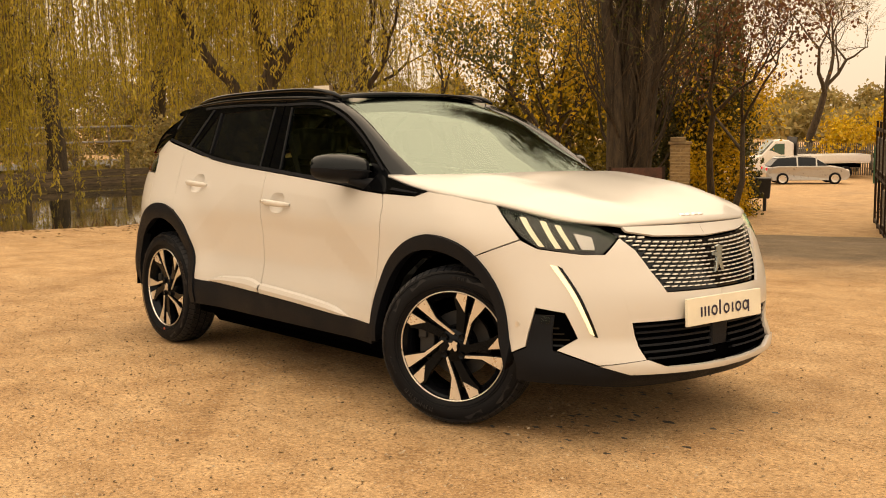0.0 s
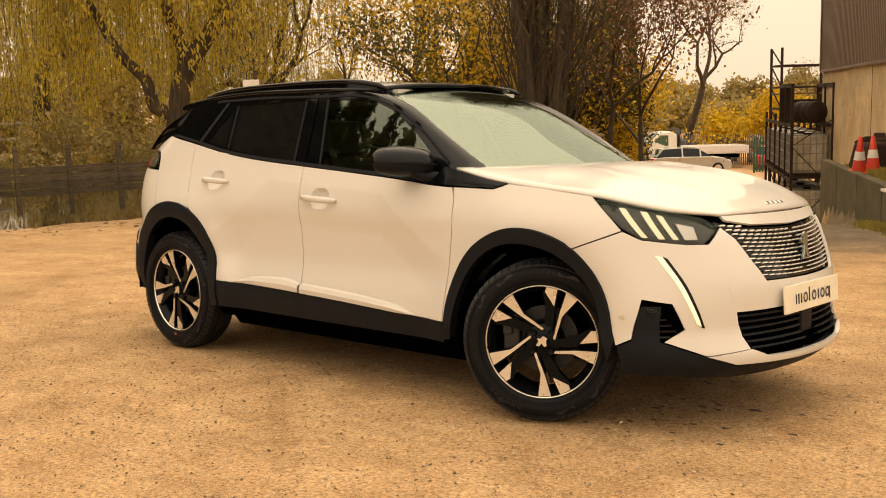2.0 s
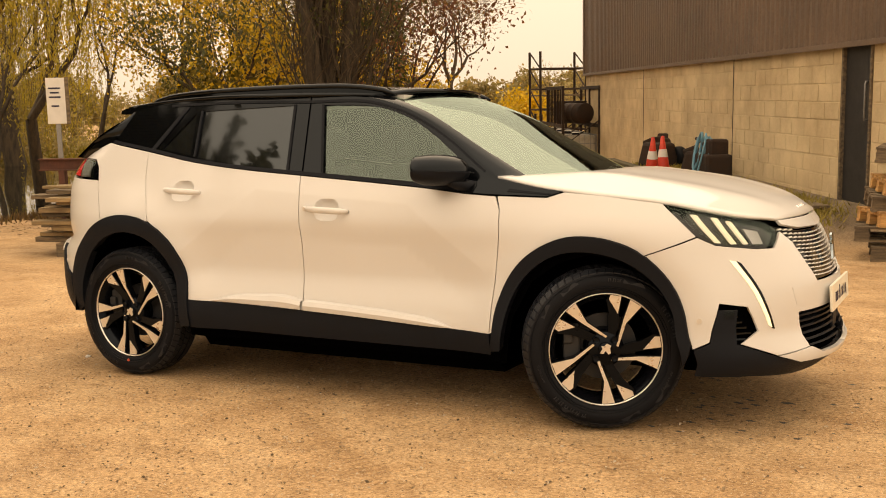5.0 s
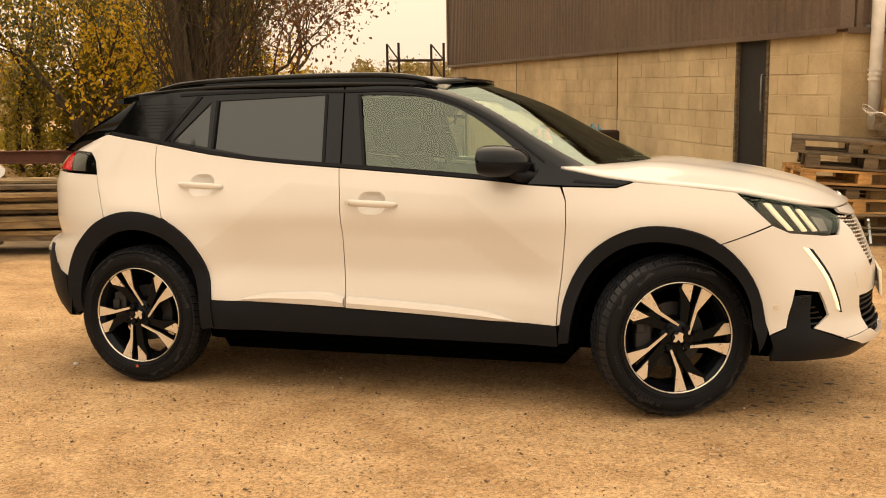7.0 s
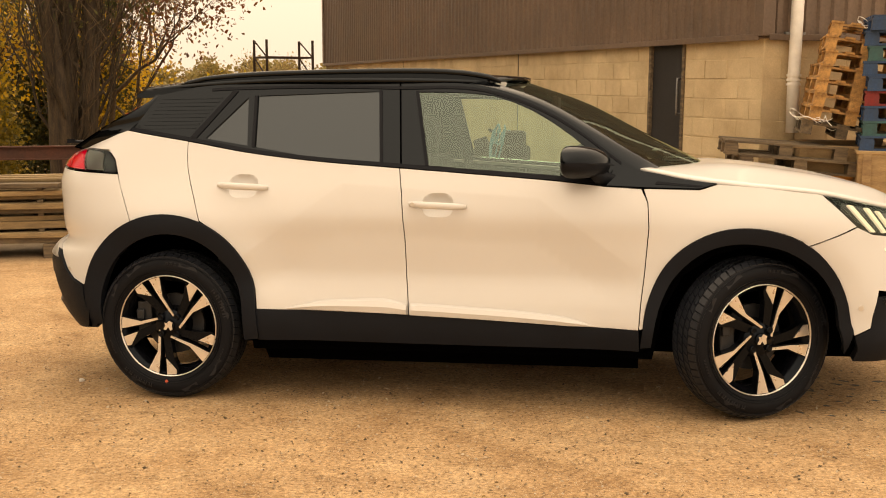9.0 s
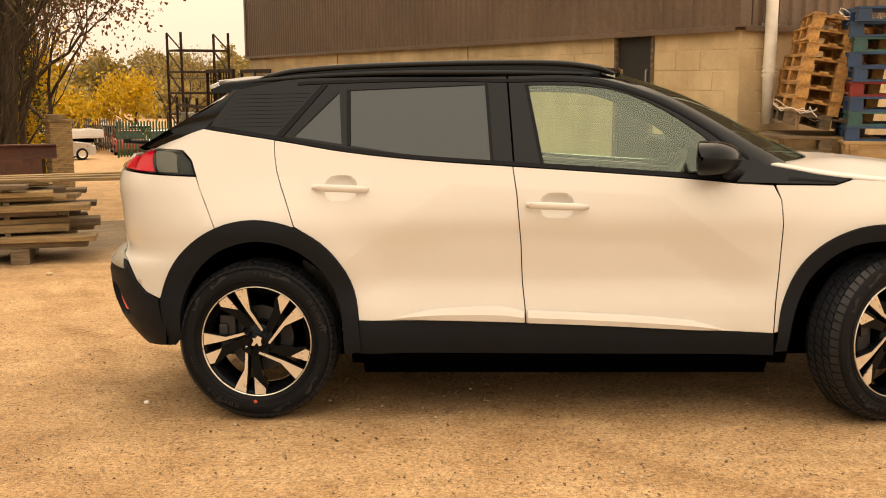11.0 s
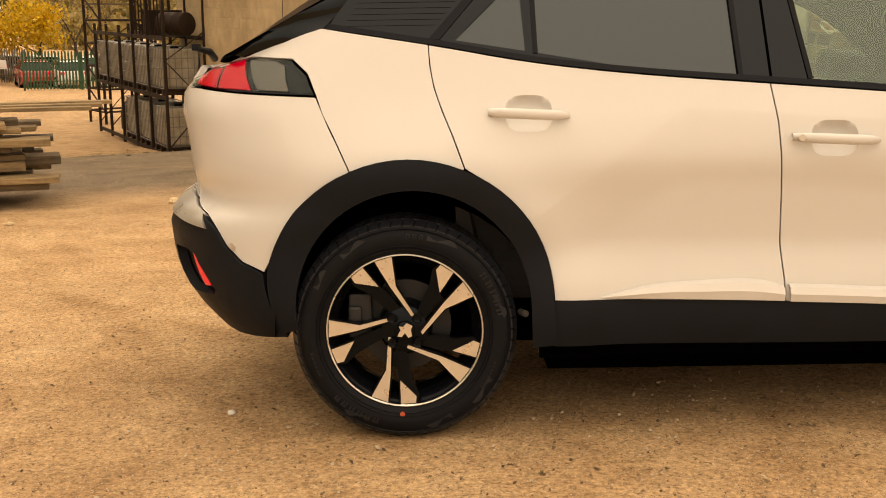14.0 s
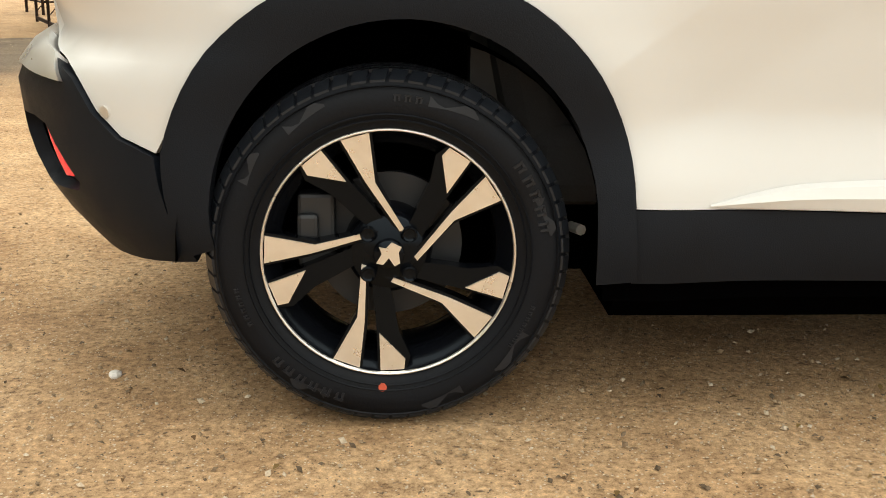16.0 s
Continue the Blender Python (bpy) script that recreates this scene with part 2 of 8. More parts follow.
    return m


M_DIRT = ground_mat()
M_PAINT = plain_mat("white pearl paint", (0.615, 0.612, 0.602), 0.35, 0.0, 0.7, 0.008, 2.0, gloss=0.3)
M_BLACKGLOSS = plain_mat("black gloss paint", (0.0025, 0.003, 0.004), 0.05, 0.0, 0.0, 0.1, 3.0, gloss=0.32, tint=(0.78, 0.90, 1.0))
M_CLAD = stuff_mat("black moulded plastic", (0.0080, 0.0103, 0.0150), 0.5, 0, 420, 5, 0.15, 0.12, gloss=0.13)
# near-black without gloss: the shade under the car is in the colour
M_DARK = stuff_mat("underbody black with shade", (0.0012, 0.0012, 0.0015), 0.9, bump=0, gloss=0.0)
M_RUBBER = stuff_mat("tyre rubber", (0.0055, 0.007, 0.0105), 0.55, 0, 150, 6, 0.3, 0.1, gloss=0.15)
M_RUBBER_MARK_LIT = stuff_mat("smooth tyre marking and lit tread", (0.013, 0.016, 0.022), 0.42, 0, 150, 6, 0.2, 0.05, gloss=0.3)
M_RIMBLACK = plain_mat("gloss black alloy", (0.003, 0.0035, 0.005), 0.16, 0.0, 0.0, gloss=0.16, tint=(0.7, 0.85, 1.0))
M_DASHES = plain_mat("bright grille dashes", (0.74, 0.73, 0.71), 0.3, 0.25)
M_DISC = plain_mat("dull brake steel", (0.03, 0.032, 0.036), 0.5, 0.5)
M_LAMPDARK = plain_mat("dark lamp bowl", (0.045, 0.046, 0.048), 0.3, 0.5, 0, 0.35, 14)
M_LAMPGREY = plain_mat("grey lamp reflector", (0.22, 0.215, 0.205), 0.35, 0.3)
M_ALLOY = plain_mat("machined alloy", (0.78, 0.76, 0.73), 0.3, 0.85, 0.5, 0.04, 30)
M_BADGE = plain_mat("dark chrome", (0.34, 0.40, 0.42), 0.12, 1.0)
M_CHROME = plain_mat("chrome", (0.85, 0.85, 0.86), 0.08, 1.0)
M_SATIN = plain_mat("satin silver trim", (0.66, 0.65, 0.63), 0.3, 0.7)
M_GLASS = glass_mat("clear car glass", (0.78, 0.93, 0.80), 0.98, 2.1)
M_SCREEN = glass_mat("laminated screen glass", (0.80, 0.93, 0.86), 0.88, 2.7)
M_GLASS_DARK = plain_mat("privacy glass", (0.006, 0.007, 0.008), 0.02, 0, 0, 0.05, 2.0, gloss=0.95, tint=(0.80, 0.92, 1.0))
M_LENS = glass_mat("lamp lens", (0.95, 0.95, 0.96), 0.9, 1.4)
M_LENS_SMOKE = glass_mat("smoked lamp lens", (0.9, 0.9, 0.9), 0.9, 1.3)
M_DRL = plain_mat("running light", (0.92, 0.90, 0.74), 0.3, 0, 0, 0, 5, 0.45)
M_RED = plain_mat("glowing red lens", (0.62, 0.004, 0.03), 0.2, 0, 0.0, 0.1, 20, 0.42)
M_SEAT = stuff_mat("dark seat cloth", (0.030, 0.030, 0.033), 0.85, 0, 300, 6, 0.3, 0.2)
M_DASH = plain_mat("dashboard plastic", (0.02, 0.02, 0.021), 0.55)
M_LINER = plain_mat("grey headlining", (0.5, 0.49, 0.46), 0.9)
M_BLOCK = stuff_mat("concrete block", (0.76, 0.60, 0.385), 0.9, 0, 70, 1.1, 0.22, 0.5, (0.52, 0.385, 0.23), 0.10, coords="Position")
M_MORTAR = stuff_mat("pale mortar", (0.70, 0.555, 0.36), 0.95, 0, 120, 1.1, 0.2, 0.4, (0.50, 0.375, 0.23), coords="Position")
M_SHEET = stuff_mat("brown coated steel", (0.205, 0.138, 0.100), 0.5, 0.1, 30, 1.3, 0.3, 0.05, (0.145, 0.102, 0.078), 0.12)
M_DOORGREY = stuff_mat("dark grey painted steel", (0.035, 0.035, 0.038), 0.55, 0.2, 40, 3, 0.35, 0.05)
M_PVC = plain_mat("white pvc", (0.78, 0.76, 0.71), 0.45, 0, 0, 0.12, 6)
M_RUST = stuff_mat("rusty steel", (0.055, 0.030, 0.020), 0.8, 0.4, 60, 6, 0.4, 0.3, (0.025, 0.018, 0.015))
M_GALV = stuff_mat("galvanised steel", (0.33, 0.33, 0.33), 0.5, 0.8, 50, 4, 0.25, 0.05)
M_WOOD = stuff_mat("weathered timber", (0.42, 0.29, 0.15), 0.8, 0, 40, 3, 0.35, 0.3, (0.16, 0.11, 0.065), 0.3, (1, 8, 8))
M_WOODGREY = stuff_mat("old grey timber", (0.26, 0.19, 0.12), 0.85, 0, 40, 3, 0.4, 0.3, (0.075, 0.055, 0.04), 0.35, (1, 8, 8))
M_PALLET = stuff_mat("pallet softwood", (0.76, 0.42, 0.16), 0.8, 0, 30, 3, 0.3, 0.25, (0.30, 0.16, 0.07), 0.25, (1, 6, 6))
M_PALLETBLUE = stuff_mat("blue pallet paint", (0.02, 0.085, 0.22), 0.65, 0, 30, 4, 0.4, 0.2, (0.02, 0.05, 0.10), 0.2)
M_PALLETRED = stuff_mat("red pallet paint", (0.35, 0.02, 0.02), 0.65, 0, 30, 4, 0.35, 0.2, (0.2, 0.03, 0.03), 0.2)
M_PALLETTEAL = stuff_mat("teal pallet paint", (0.03, 0.16, 0.17), 0.65, 0, 30, 4, 0.35, 0.2, (0.03, 0.08, 0.08), 0.2)
M_BRICK = stuff_mat("yellow stock brick", (0.45, 0.31, 0.16), 0.9, 0, 80, 5, 0.35, 0.4, (0.2, 0.13, 0.07), 0.3)
M_BARK = stuff_mat("bark", (0.11, 0.078, 0.05), 0.95, 0, 30, 3, 0.5, 0.9, (0.03, 0.022, 0.016), 0, (4, 4, 0.7))
M_TWIG = stuff_mat("twigs", (0.17, 0.115, 0.065), 0.9, 0, 40, 2, 0.4, 0.1)
M_WILLOW = leaf_mat("willow leaves", [(0.46, 0.36, 0.05), (0.62, 0.46, 0.06), (0.52, 0.42, 0.08), (0.68, 0.50, 0.08), (0.38, 0.33, 0.06)])
M_YELLOW = leaf_mat("yellow autumn leaves", [(0.74, 0.46, 0.03), (0.84, 0.56, 0.05), (0.62, 0.36, 0.03), (0.55, 0.42, 0.05)])
M_GREEN = leaf_mat("dark evergreen leaves", [(0.055, 0.070, 0.022), (0.10, 0.105, 0.03), (0.17, 0.145, 0.035), (0.07, 0.075, 0.03)])
M_RUSSET = leaf_mat("russet leaves", [(0.19, 0.055, 0.03), (0.28, 0.11, 0.04), (0.14, 0.06, 0.035), (0.36, 0.20, 0.05)])
M_OLIVE = leaf_mat("faded leaves", [(0.42, 0.32, 0.12), (0.34, 0.29, 0.12), (0.50, 0.35, 0.12), (0.28, 0.22, 0.10)])
M_GRASS = leaf_mat("grass", [(0.36, 0.30, 0.06), (0.46, 0.36, 0.08), (0.30, 0.25, 0.06), (0.5, 0.38, 0.13)])
M_LITTER = leaf_mat("fallen leaves", [(0.20, 0.11, 0.035), (0.12, 0.065, 0.03), (0.26, 0.16, 0.05), (0.07, 0.045, 0.03)])
M_WATER = plain_mat("pond water", (0.012, 0.012, 0.008), 0.03, 0, 0, 0.2, 1.0, gloss=0.9)
M_PLASTIC = plain_mat("milky tank plastic", (0.42, 0.385, 0.31), 0.4, 0, 0, 0.25, 4)
M_ORANGE = plain_mat("cone red", (0.62, 0.045, 0.025), 0.5, 0, 0, 0.15, 10)
M_CONEWHITE = plain_mat("cone sleeve", (0.7, 0.68, 0.64), 0.5)
M_HOSE = plain_mat("blue hose", (0.10, 0.28, 0.38), 0.5, 0, 0, 0.15, 10)
M_GREENPAINT = stuff_mat("green fence paint", (0.03, 0.11, 0.06), 0.6, 0.2, 40, 4, 0.3, 0.1)
M_FENCE = stuff_mat("grey palisade", (0.21, 0.19, 0.16), 0.7, 0.2, 30, 3, 0.3, 0.1, None, 0.25)
M_INK = plain_mat("dark blue ink", (0.012, 0.014, 0.045), 0.4)
M_PLATE = plain_mat("plate white", (0.78, 0.76, 0.66), 0.35, 0, 0.3)
M_PLY = stuff_mat("plywood", (0.46, 0.31, 0.16), 0.75, 0, 40, 2, 0.3, 0.15, (0.24, 0.14, 0.07), 0, (1, 5, 5))


# ---- mesh helpers ----
class Mesh:
    """Collects vertices and faces for one part."""

    def __init__(self):
        self.v, self.f, self.n = [], [], None

    def add(self, verts, faces, m=None):
        n = len(self.v)
        self.v += [tuple(m @ Vector(p)) for p in verts] if m is not None else [tuple(p) for p in verts]
        self.f += [tuple(i + n for i in f) for f in faces]
        return self

    def box(self, sx, sy, sz, m=None, taper=1.0):
        x, y, z = sx / 2, sy / 2, sz / 2
        k = taper
        return self.add([(-x, -y, -z), (x, -y, -z), (x, y, -z), (-x, y, -z), (-x * k, -y * k, z), (x * k, -y * k, z), (x * k, y * k, z), (-x * k, y * k, z)],
                        [(0, 3, 2, 1), (4, 5, 6, 7), (0, 1, 5, 4), (1, 2, 6, 5), (2, 3, 7, 6), (3, 0, 4, 7)], m)

    def tube(self, path, radii, n=8, caps=True, m=None):
        """A round bar along a path of points; one radius, or one a point."""
        path = [Vector(p) for p in path]
        if isinstance(radii, (int, float)):
            radii = [radii] * len(path)
        verts, faces = [], []
        side = None
        for i, p in enumerate(path):
            d = (path[min(i + 1, len(path) - 1)] - path[max(i - 1, 0)]).normalized()
            if side is None:
                side = d.orthogonal().normalized()
            side = (side - d * side.dot(d)).normalized()
            up = d.cross(side)
            verts += [p + radii[i] * (math.cos(2 * math.pi * k / n) * side + math.sin(2 * math.pi * k / n) * up) for k in range(n)]
        for i in range(len(path) - 1):
            for k in range(n):
                a, b = i * n + k, i * n + (k + 1) % n
                faces.append((a, b, b + n, a + n))
        if caps:
            faces.append(tuple(range(n))[::-1])
            faces.append(tuple(range((len(path) - 1) * n, len(path) * n)))
        return self.add(verts, faces, m)

    def lathe(self, profile, n=48, m=None, closed=False):
        """Turns (radius, height) points about the z axis."""
        verts = [(r * math.cos(2 * math.pi * k / n), r * math.sin(2 * math.pi * k / n), h) for r, h in profile for k in range(n)]
        faces = []
        rows = len(profile)
        for i in range(rows if closed else rows - 1):
            j = (i + 1) % rows
            for k in range(n):
                faces.append((i * n + k, i * n + (k + 1) % n, j * n + (k + 1) % n, j * n + k))
        return self.add(verts, faces, m)

    def prism(self, poly, z0, z1, m=None):
        """A flat outline (x, y), counter-clockwise, drawn out from z0 to z1."""
        n = len(poly)
        verts = [(x, y, z0) for x, y in poly] + [(x, y, z1) for x, y in poly]
        faces = [tuple(range(n))[::-1], tuple(range(n, 2 * n))] + [(i, (i + 1) % n, n + (i + 1) % n, n + i) for i in range(n)]
        return self.add(verts, faces, m)

    def data(self, name, material=None, smooth=False):
        me = bpy.data.meshes.new(name)
        me.from_pydata(self.v, [], self.f)
        if material:
            me.materials.append(material)
        if smooth:
            me.polygons.foreach_set("use_smooth", [True] * len(me.polygons))
        me.update()
        if smooth and self.n:
            me.normals_split_custom_set_from_vertices(self.n)
        return me


def part(name, mesh, material, parent=None, label="", smooth=False, bevel=0.0, at=None):
    """Links a mesh as one object under a thing or a part."""
    ob = new(name, mesh.data(name, material, smooth))
    if parent is not None:
        ob.parent = parent
    if at is not None:
        ob.matrix_basis = at
    if bevel:
        b = ob.modifiers.new("bevel", "BEVEL")
        b.width, b.segments, b.limit_method = bevel, 2, "ANGLE"
    if label:
        ob["label"] = label
    return ob


def thing(name, m, label, category, group="", kind=""):
    ob = new(name)
    ob.matrix_basis = m
    return tagged(ob, label, category, group, kind)


def smooth_line(pts, step=0.03, closed=False):
    """Points along a Catmull-Rom curve through the given plane points."""
    pts = [np.array(p, float) for p in pts]
    n = len(pts)
    out = []
    for i in range(n if closed else n - 1):
        p0, p1, p2, p3 = (pts[(i - 1) % n] if closed or i > 0 else pts[0], pts[i], pts[(i + 1) % n], pts[(i + 2) % n] if closed or i + 2 < n else pts[-1])
        k = max(1, int(np.linalg.norm(p2 - p1) / step))
        for j in range(k):
            t = j / k
            out.append(tuple(0.5 * (2 * p1 + (p2 - p0) * t + (2 * p0 - 5 * p1 + 4 * p2 - p3) * t * t + (3 * p1 - p0 - 3 * p2 + p3) * t ** 3)))
    if not closed:
        out.append(tuple(pts[-1]))
    return out


def split_line(pts, step=0.04):
    """Straight runs between the points of a closed outline, cut into short steps."""
    out = []
    for i, p in enumerate(pts):
        q = pts[(i + 1) % len(pts)]
        k = max(1, int(math.dist(p, q) / step))
        out += [(p[0] + (q[0] - p[0]) * j / k, p[1] + (q[1] - p[1]) * j / k) for j in range(k)]
    return out


def inside(poly, x, y):
    hit, n = False, len(poly)
    for i in range(n):
        (x0, y0), (x1, y1) = poly[i], poly[(i + 1) % n]
        if (y0 > y) != (y1 > y) and x < (x1 - x0) * (y - y0) / (y1 - y0) + x0:
            hit = not hit
    return hit


def fill(outline, holes=(), step=0.05, creases=()):
    """Triangles that fill a plane outline, with holes, on an even grid."""
    from mathutils.geometry import delaunay_2d_cdt
    loops = [split_line(outline, step)] + [split_line(h, step) for h in holes]
    pts, edges = [], []
    for lp in loops:
        n = len(pts)
        pts += lp
        edges += [(n + i, n + (i + 1) % len(lp)) for i in range(len(lp))]
    xs, ys = [p[0] for p in outline], [p[1] for p in outline]
    edge = np.array(pts)
    for i in range(int((max(xs) - min(xs)) / step)):
        for j in range(int((max(ys) - min(ys)) / step)):
            x, y = min(xs) + (i + 0.5 + 0.5 * (j % 2) - 0.25) * step, min(ys) + (j + 0.5) * step
            if inside(outline, x, y) and not any(inside(h, x, y) for h in holes) and np.min((edge[:, 0] - x) ** 2 + (edge[:, 1] - y) ** 2) > (0.45 * step) ** 2:
                pts.append((x, y))
    for p, q in creases:
        p, q = Vector(p), Vector(q)
        d = (q - p).normalized()
        across = Vector((-d.y, d.x)) * 0.006
        k = int((q - p).length / 0.018)
        for i in range(k + 1):
            for w in (p + (q - p) * i / k + across, p + (q - p) * i / k - across):
                if inside(outline, *w) and not any(inside(h, *w) for h in holes) and np.min((edge[:, 0] - w.x) ** 2 + (edge[:, 1] - w.y) ** 2) > 0.008 ** 2:
                    pts.append(tuple(w))
    v, e, f, *_ = delaunay_2d_cdt([Vector(p) for p in pts], edges, [], 0, 1e-5)
    tris = []
    for t in f:
        cx, cy = sum(v[i][0] for i in t) / 3, sum(v[i][1] for i in t) / 3
        if inside(outline, cx, cy) and not any(inside(h, cx, cy) for h in holes):
            tris.append(tuple(t))
    return [tuple(p) for p in v], tris


def sheet(surface, outline, holes=(), step=0.05, thick=0.012, lift=0.0, mirror=False, creases=()):
    """A curved panel: an outline on a surface (two numbers to a point), with its edge turned in."""
    plane, tris = fill(outline, holes, step, creases)
    near = 0.004 if creases else 0.015
    top, low, normals = [], [], []
    for a, b in plane:
        p = Vector(surface(a, b))
        pa, pb = Vector(surface(a + near, b)), Vector(surface(a, b + near))
        pa2, pb2 = Vector(surface(a - near, b)), Vector(surface(a, b - near))
        nrm = (pa - pa2).cross(pb - pb2).normalized()
        top.append(p + nrm * lift)
        low.append(p + nrm * (lift - thick))
        normals.append(nrm)
    n = len(plane)
    out = Mesh()
    count = {}
    faces = []
    for t in tris:
        (x0, y0), (x1, y1), (x2, y2) = (plane[i] for i in t)
        if (x1 - x0) * (y2 - y0) - (x2 - x0) * (y1 - y0) < 0:
            t = t[::-1]
        faces.append(t)
        for i in range(3):
            count[t[i], t[(i + 1) % 3]] = True
    rim = [(a, b) for a, b in count if (b, a) not in count]
    # the rim has its own vertices, so that the edge stays crisp
    idx = {}
    verts = list(top)
    for a, b in rim:
        for i in (a, b):
            if i not in idx:
                idx[i] = len(verts)
                verts += [top[i], low[i]]
                normals += [Vector((0, 0, 0)), Vector((0, 0, 0))]
    for a, b in rim:
        side = (top[b] - top[a]).cross(low[a] - top[a]).normalized()
        for i in (idx[a], idx[b]):
            normals[i] += side
            normals[i + 1] += side
    for i in range(n, len(normals)):
        normals[i] = -normals[i].normalized()
    faces += [(idx[b], idx[a], idx[a] + 1, idx[b] + 1) for a, b in rim]
    if mirror:
        verts = [(x, -y, z) for x, y, z in verts]
        faces = [f[::-1] for f in faces]
        normals = [Vector((a.x, -a.y, a.z)) for a in normals]
    out.n = [tuple(v) for v in normals]
    return out.add(verts, faces)


def grid(surface, a0, a1, b0, b1, na, nb, mirror=False):
    verts = [Vector(surface(a0 + (a1 - a0) * i / na, b0 + (b1 - b0) * j / nb)) for i in range(na + 1) for j in range(nb + 1)]
    faces = [(i * (nb + 1) + j, (i + 1) * (nb + 1) + j, (i + 1) * (nb + 1) + j + 1, i * (nb + 1) + j + 1) for i in range(na) for j in range(nb)]
    return Mesh().add(verts, faces)


# ---- ground: one sheet, sloping down the yard, with the pond's hollow ----
def bumpstep(v, a, b):
    t = min(1.0, max(0.0, (v - a) / (b - a)))
    return t * t * (3 - 2 * t)


def pond(x, y):
    """Below 1 inside the pond."""
    dx, dy = x + 21.5, y - 6.0
    a = radians(22)
    u, w = dx * math.cos(a) + dy * math.sin(a), -dx * math.sin(a) + dy * math.cos(a)
    return ((u / 8.6) ** 2 + (w / 17.0) ** 2) ** 0.5


def ground_z(x, y):
    s = x * FALL.x + y * FALL.y
    l = x * FALL.y - y * FALL.x
    base = float(np.interp(s, (-400, -40, -15, 12, 20, 45, 110, 900), (1.0, 1.0, 0.655, -0.524, -0.72, -0.9, -3.0, -4.0)))
    deep = float(np.interp(s, (8, 11, 14, 17.6, 22, 27, 45, 60, 110), (0, -0.1, -0.45, -0.98, -1.5, -1.75, -1.75, -1.65, -0.2)))
    z = base + deep * bumpstep(l, -9, -5)
    # the level terrace along the shed's wall
    d, a = (x - 1.3) * 0.866 + (y - 8.55) * 0.5, -(x - 1.3) * 0.5 + (y - 8.55) * 0.866
    if d > -1.3 and a < 9.0 and s > 3:
        z += max(0, 0.05 - z) * bumpstep(d, -1.27, -1.1) * bumpstep(a, -1.6, -0.2) * (1 - bumpstep(a, 8.2, 9.0))
    p = pond(x, y)
    return z - 1.3 * (1 - bumpstep(p, 0.85, 1.01))


def ground_sheet():
    def ticks(near, reach):
        out, v, d = [0.0], 0.0, 0.12
        while v < reach:
            d = 0.12 if v < near[0] else 0.45 if v < near[1] else d * 1.35
            v += d
            out.append(v)
        return out
    pos = ticks((7, 45), 900)
    axis = [-v for v in pos[::-1]] + pos[1:]
    xs, ys = [v - 3 for v in axis], [v + 5 for v in axis]
    bm = Mesh()
    n = len(ys)
    for x in xs:
        for y in ys:
            r = 0.010 * noise.noise((x * 0.9, y * 0.9, 0)) + 0.006 * noise.noise((x * 3.1, y * 3.1, 4)) if abs(x) < 40 and abs(y) < 60 else 0
            bm.v.append((x, y, ground_z(x, y) + r - 0.004))
    bm.f = [(i * n + j, (i + 1) * n + j, (i + 1) * n + j + 1, i * n + j + 1) for i in range(len(xs) - 1) for j in range(n - 1)]
    return tagged(part("ground", bm, M_DIRT, smooth=True), "compacted sandy dirt yard with grit, damp patches and worn tarmac", "ground", kind="structure")


ground_sheet()
turned = radians(22)
rim = [(8.75 * math.cos(a), 17.3 * math.sin(a)) for a in np.linspace(0, 2 * math.pi, 49)[:-1]]
water = Mesh().add([(-21.5 + u * math.cos(turned) - w * math.sin(turned), 6.0 + u * math.sin(turned) + w * math.cos(turned), 0) for u, w in rim], [tuple(range(48))])
tagged(part("water", water, M_WATER, at=pose(0, 0, -0.72)), "still dark pond water reflecting willows", "water", kind="structure")

# ---- the shed: block wall below, brown corrugated steel above ----
WALL = pose(1.3, 8.55, 0) @ Matrix.Rotation(math.atan2(0.866, -0.5), 4, "Z")   # x runs along the wall, away from the yard; y into the yard
CLAD_Z = 1.96


